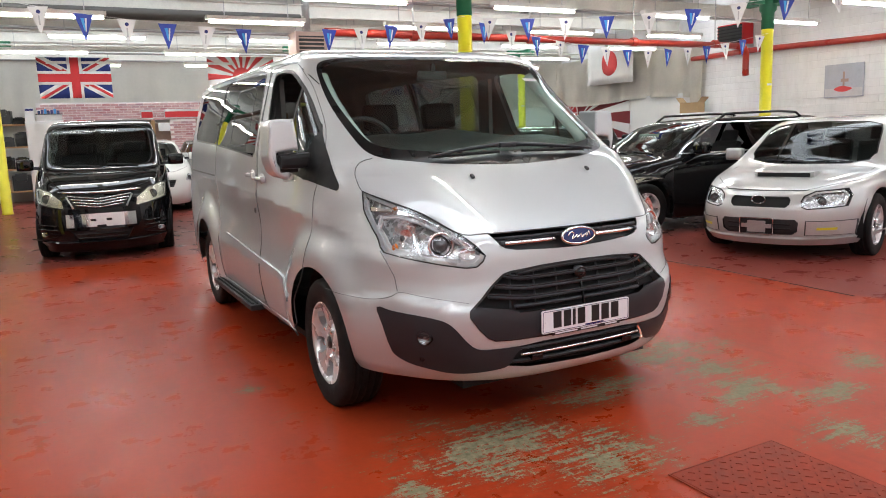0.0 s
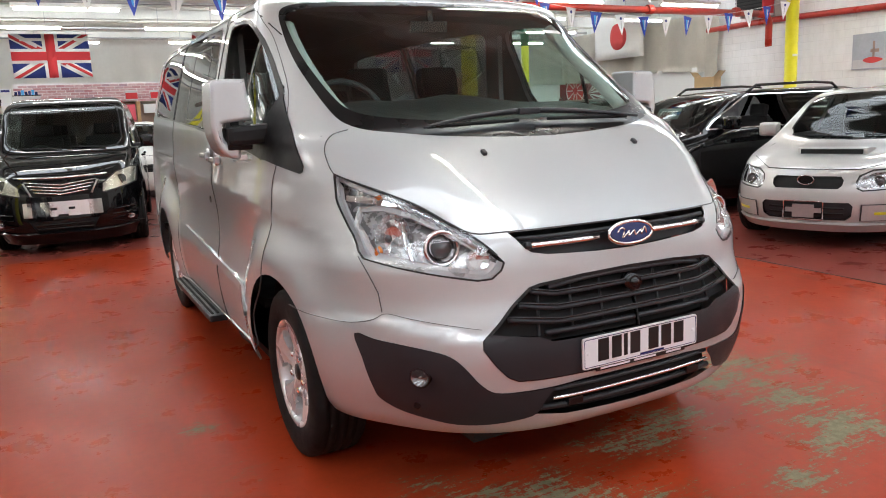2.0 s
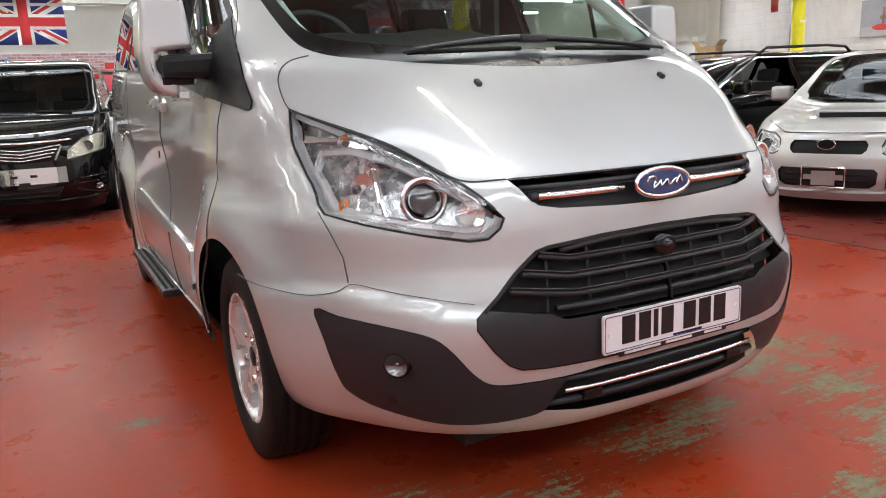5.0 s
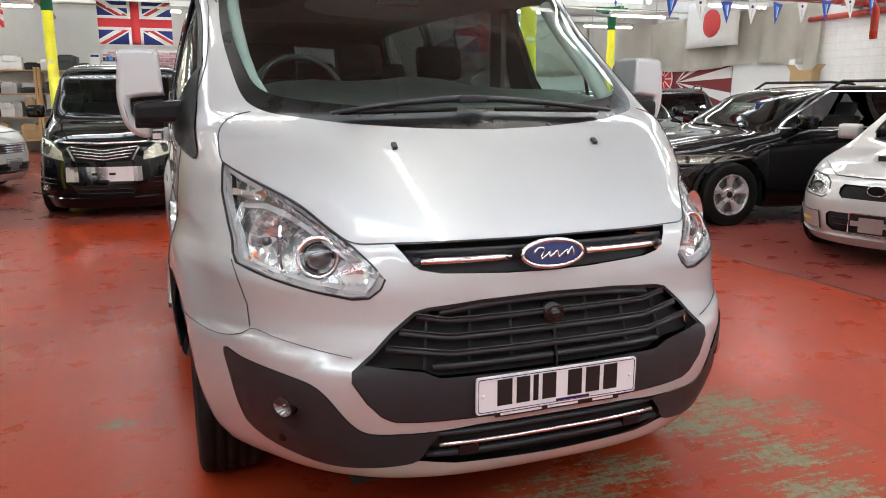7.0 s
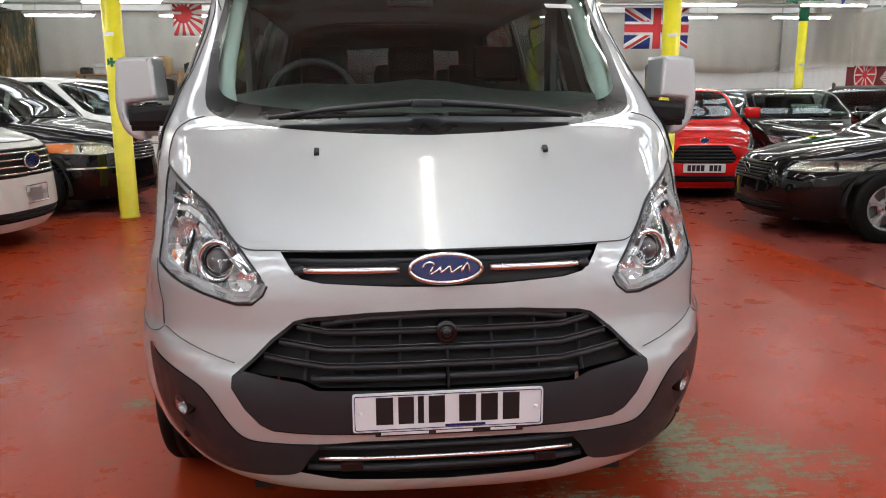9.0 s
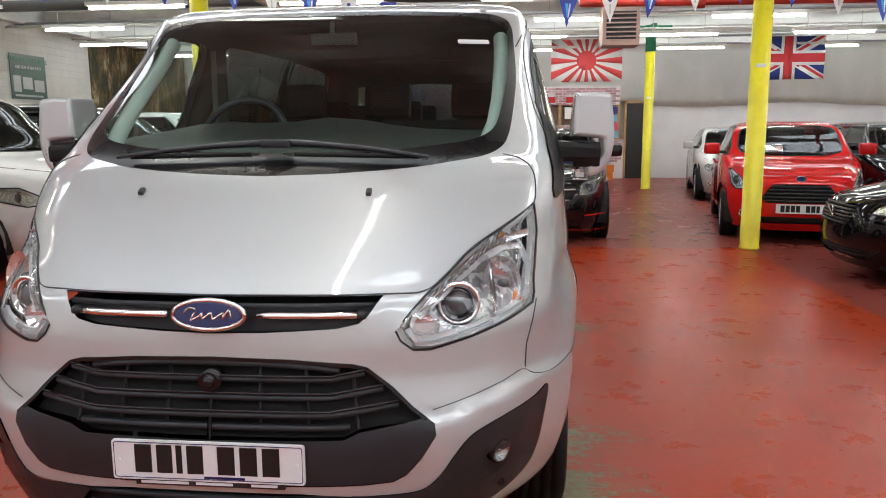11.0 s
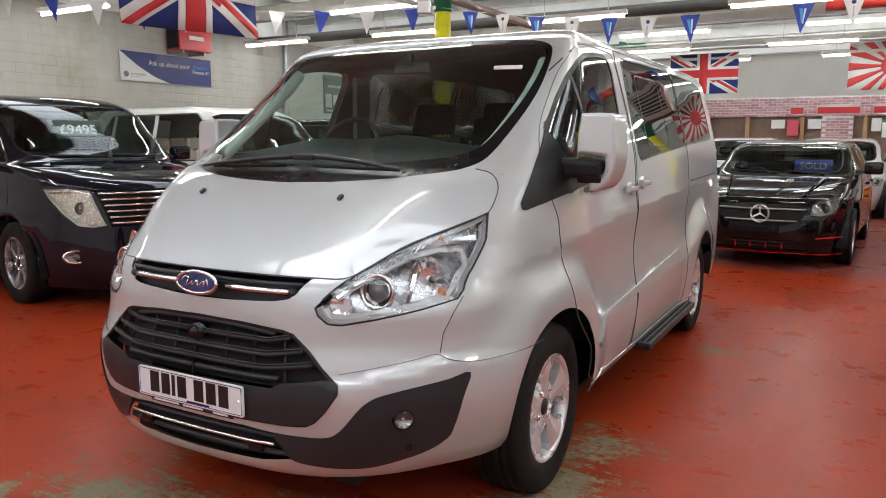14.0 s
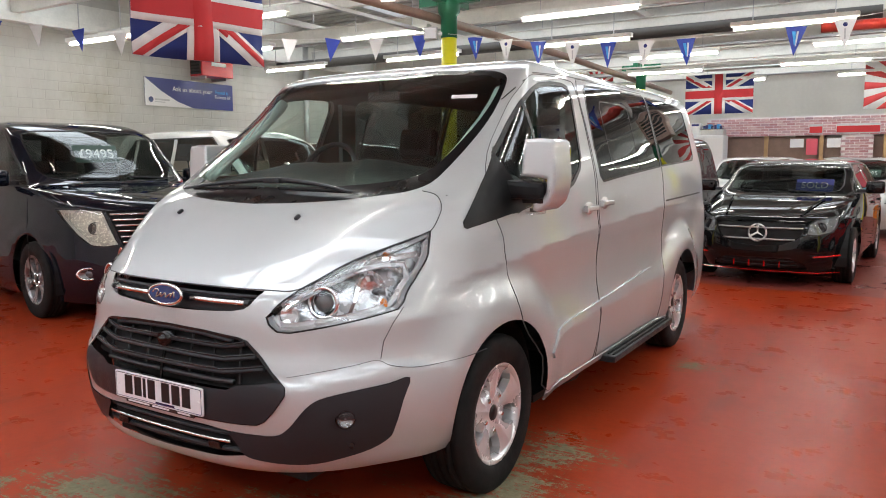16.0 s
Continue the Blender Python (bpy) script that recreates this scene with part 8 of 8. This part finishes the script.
for x, z, w, h, mt in ((-0.17, 1.72, 0.32, 0.22, M_PAPER), (0.21, 1.53, 0.26, 0.41, M_PINK), (0.68, 1.71, 0.31, 0.23, M_PAPER), (2.08, 1.64, 0.21, 0.32, M_PAPER), (2.31, 1.49, 0.26, 0.36, M_DADO), (2.31, 1.85, 0.26, 0.10, M_GREEN), (3.08, 1.78, 0.23, 0.18, M_PINK),
                       (3.08, 1.55, 0.24, 0.19, M_PINK), (3.28, 1.33, 0.26, 0.20, M_PINK), (3.34, 1.56, 0.17, 0.18, M_SKYB), (3.34, 1.77, 0.18, 0.19, M_SIGNB), (3.20, 1.12, 0.34, 0.19, M_SKYB)):
    part("notice", boxes((x, x + w, OY - 0.012, OY - 0.006, z, z + h)), mt, of)
for x, w in ((0.26, 0.31), (0.87, 0.96), (2.10, 0.36)):
    cl = part("lamp_print", boxes((x, x + w, OY - 0.03, OY - 0.005, 2.05, 2.30), bevel=0.01), M_STEEL, of)
    part("lamp_red", boxes((x + 0.01, x + w - 0.01, OY - 0.04, OY - 0.028, 2.08, 2.24), bevel=0.008), M_FLAGR, cl, "red tail-lamp print")
for x in (-1.9, -1.1, 0.0, 1.3, 2.6):
    part("interior_item", boxes((x, x + 0.42, OY + 0.16, OY + 0.215, 1.13, 1.13 + 0.25 + 0.1 * math.sin(x * 5)), bevel=0.01), (M_STEEL, M_CARD, M_INK)[int(x * 3) % 3], of)
brick_mesh = bpy.data.meshes.new("brick")
bmb = boxes((-0.098, 0.098, -0.009, 0.009, -0.028, 0.028), bevel=0.004)
bmb.to_mesh(brick_mesh)
bmb.free()
brick_mesh.materials.append(M_BRICKP)


def brick_rows(x0, x1, z0, z1):
    row = 0
    z = z0 + 0.032
    while z + 0.028 < z1:
        x = x0 + (0.10 if row % 2 else 0.205)
        while x + 0.098 < x1:
            b = link("brick", brick_mesh, of)
            b.location = (x, OY - 0.004 + random.uniform(-0.002, 0.002), z)
            x += 0.208
        z += 0.066
        row += 1


brick_rows(-2.25, 3.58, 2.02, 2.52)
brick_rows(2.2, 3.70, 0.45, 1.08)
brick_rows(0.98, 1.70, 1.115, 2.02)
# no opening is cut: a black panel gives the shade inside the doorway
dw = tagged(part("doorway", boxes((3.76, 4.30, OY + 0.02, OY + 0.06, 0, 2.05)), M_INK), "open doorway beside the office, its inner shade a black panel", "doorway", kind="structure")
tagged(part("door_trim", boxes((3.70, 3.76, OY - 0.02, OY + 0.1, 0, 2.12), (4.30, 4.36, OY - 0.02, OY + 0.1, 0, 2.12), (3.70, 4.36, OY - 0.02, OY + 0.1, 2.05, 2.12)), M_WOOD), "wooden door lining", "door frame", kind="structure")
for k, (x, y, z) in enumerate(((3.03, 18.9, 0.0), (3.06, 18.92, 0.20))):
    tc = thing("tool_case", "orange plastic tool case with black handle stacked", "case", pose(x, y, z), "orange cases")
    part("shell", boxes((-0.33, 0.33, -0.15, 0.15, 0, 0.195), bevel=0.02), M_ORANGE, tc)
    part("handle", boxes((-0.10, 0.10, -0.18, -0.15, 0.08, 0.12), bevel=0.008), M_INK, tc)
wb = thing("cupboard", "white cupboard with boxes on top by the office", "cupboard", pose(-2.09, 18.9, 0))
part("carcass", boxes((-0.43, 0.43, -0.3, 0.3, 0, 2.05), bevel=0.01), M_DADO, wb)
for x in (-0.215, 0.215):
    dr = part("door", boxes((x - 0.205, x + 0.205, -0.325, -0.30, 0.1, 1.98), bevel=0.006), M_PAPER, wb)
    part("door_handle", boxes((x * 0.2 - 0.008, x * 0.2 + 0.008, -0.345, -0.325, 0.98, 1.12), bevel=0.003), M_STEEL, dr)
bx = thing("file_box", "white printed carton on the cupboard", "box", pose(-2.40, 18.85, 2.05), "boxes on the cupboard")
part("box_body", boxes((-0.11, 0.11, -0.16, 0.16, 0, 0.33), bevel=0.006), M_PAPER, bx)
part("box_label", boxes((-0.09, 0.09, -0.164, -0.159, 0.25, 0.30)), M_SIGNB, bx)
bx = thing("storage_crate", "dark open crate of blue packets on the cupboard", "crate", pose(-1.97, 18.85, 2.05), "boxes on the cupboard")
part("crate_body", boxes((-0.29, 0.29, -0.18, -0.165, 0, 0.15), (-0.29, 0.29, 0.165, 0.18, 0, 0.15), (-0.29, -0.275, -0.165, 0.165, 0, 0.15), (0.275, 0.29, -0.165, 0.165, 0, 0.15), (-0.275, 0.275, -0.165, 0.165, 0, 0.012), bevel=0.003), M_STEEL, bx)
part("crate_rail", boxes((-0.30, 0.30, -0.187, -0.175, 0.15, 0.17)), M_INK, bx)
for k in range(7):
    part("packet", boxes((-0.25 + 0.072 * k, -0.19 + 0.072 * k, -0.13, 0.12, 0.012, 0.25 + 0.02 * (k % 3)), bevel=0.004), (M_BLUE, M_SIGNB, M_CYAN)[k % 3], bx)


# shelving stacked with parts in the far corner
def shelving(x, y, n=3):
    sh = thing("shelving", "wooden shelving filled with dark car parts", "shelves", pose(x, y, 0), "parts shelving")
    for s in (-0.62, 0.62):
        part("upright", boxes((s - 0.03, s + 0.03, -0.3, -0.24, 0, 2.05), (s - 0.03, s + 0.03, 0.24, 0.3, 0, 2.05)), M_WOOD, sh)
    for z in (0.3, 0.85, 1.40, 1.95):
        part("shelf", boxes((-0.65, 0.65, -0.32, 0.32, z, z + 0.035)), M_WOOD, sh)
    return sh


for k in range(4):
    x = -7.0 + k * 1.32
    shelving(x, 19.0)
    for z in (0.335, 0.885, 1.435, 1.985):
        xx = x - 0.55
        while xx < x + 0.4:
            w, h = random.uniform(0.18, 0.5), random.uniform(0.12, 0.42)
            it = thing("parts_box" if random.random() < 0.4 else "car_part", "stored part on the wooden shelf", "car part", pose(xx + w / 2, 18.95, z, 0, 0, random.uniform(-8, 8)), "stored parts")
            mt = random.choice((M_INK, M_DARKM, M_STEEL, M_CARD, M_TRIM, M_GLOSS))
            part("item_body", boxes((-w / 2, w / 2, -0.22, 0.2, 0, h), (-w / 2 * 0.7, w / 2 * 0.6, -0.25, 0.1, h * 0.6, h * 1.1), bevel=0.02), mt, it)
            xx += w + 0.03

# floor: steel hatch with raised tread, cable, seam
ht = thing("floor_hatch", "red-brown checker plate hatch set in the floor", "hatch", pose(-0.04, -1.50, 0.0))
part("plate", boxes((0, 0.60, 0, 0.92, 0.002, 0.008), bevel=0.002), M_CHECKER, ht)
part("hatch_rim", boxes((-0.009, 0.609, -0.009, -0.003, 0.001, 0.007), (-0.009, 0.609, 0.923, 0.929, 0.001, 0.007), (-0.009, -0.003, -0.003, 0.923, 0.001, 0.007), (0.603, 0.609, -0.003, 0.923, 0.001, 0.007)), M_CHECKER, ht)
lug = boxes((-0.014, 0.014, -0.004, 0.004, 0.0, 0.003), bevel=0.0015)
lug_me = bpy.data.meshes.new("tread_lug")
lug.to_mesh(lug_me)
lug.free()
lug_me.materials.append(M_CHECKER)
for i in range(13):
    for j in range(20):
        o = link("tread_lug", lug_me, ht)
        o.matrix_basis = pose(0.03 + i * 0.045, 0.03 + j * 0.045, 0.008, 0, 0, 45 if (i + j) % 2 else -45)
tagged(part("floor_joint", tube_along([(3.41, 3.1, 0.0), (3.46, 2.4, 0.0), (3.44, 1.84, 0.0), (3.40, 0.9, 0.0)], 0.006, 6), M_INK, smooth=True), "dark joint line in the floor", "floor joint", kind="structure")
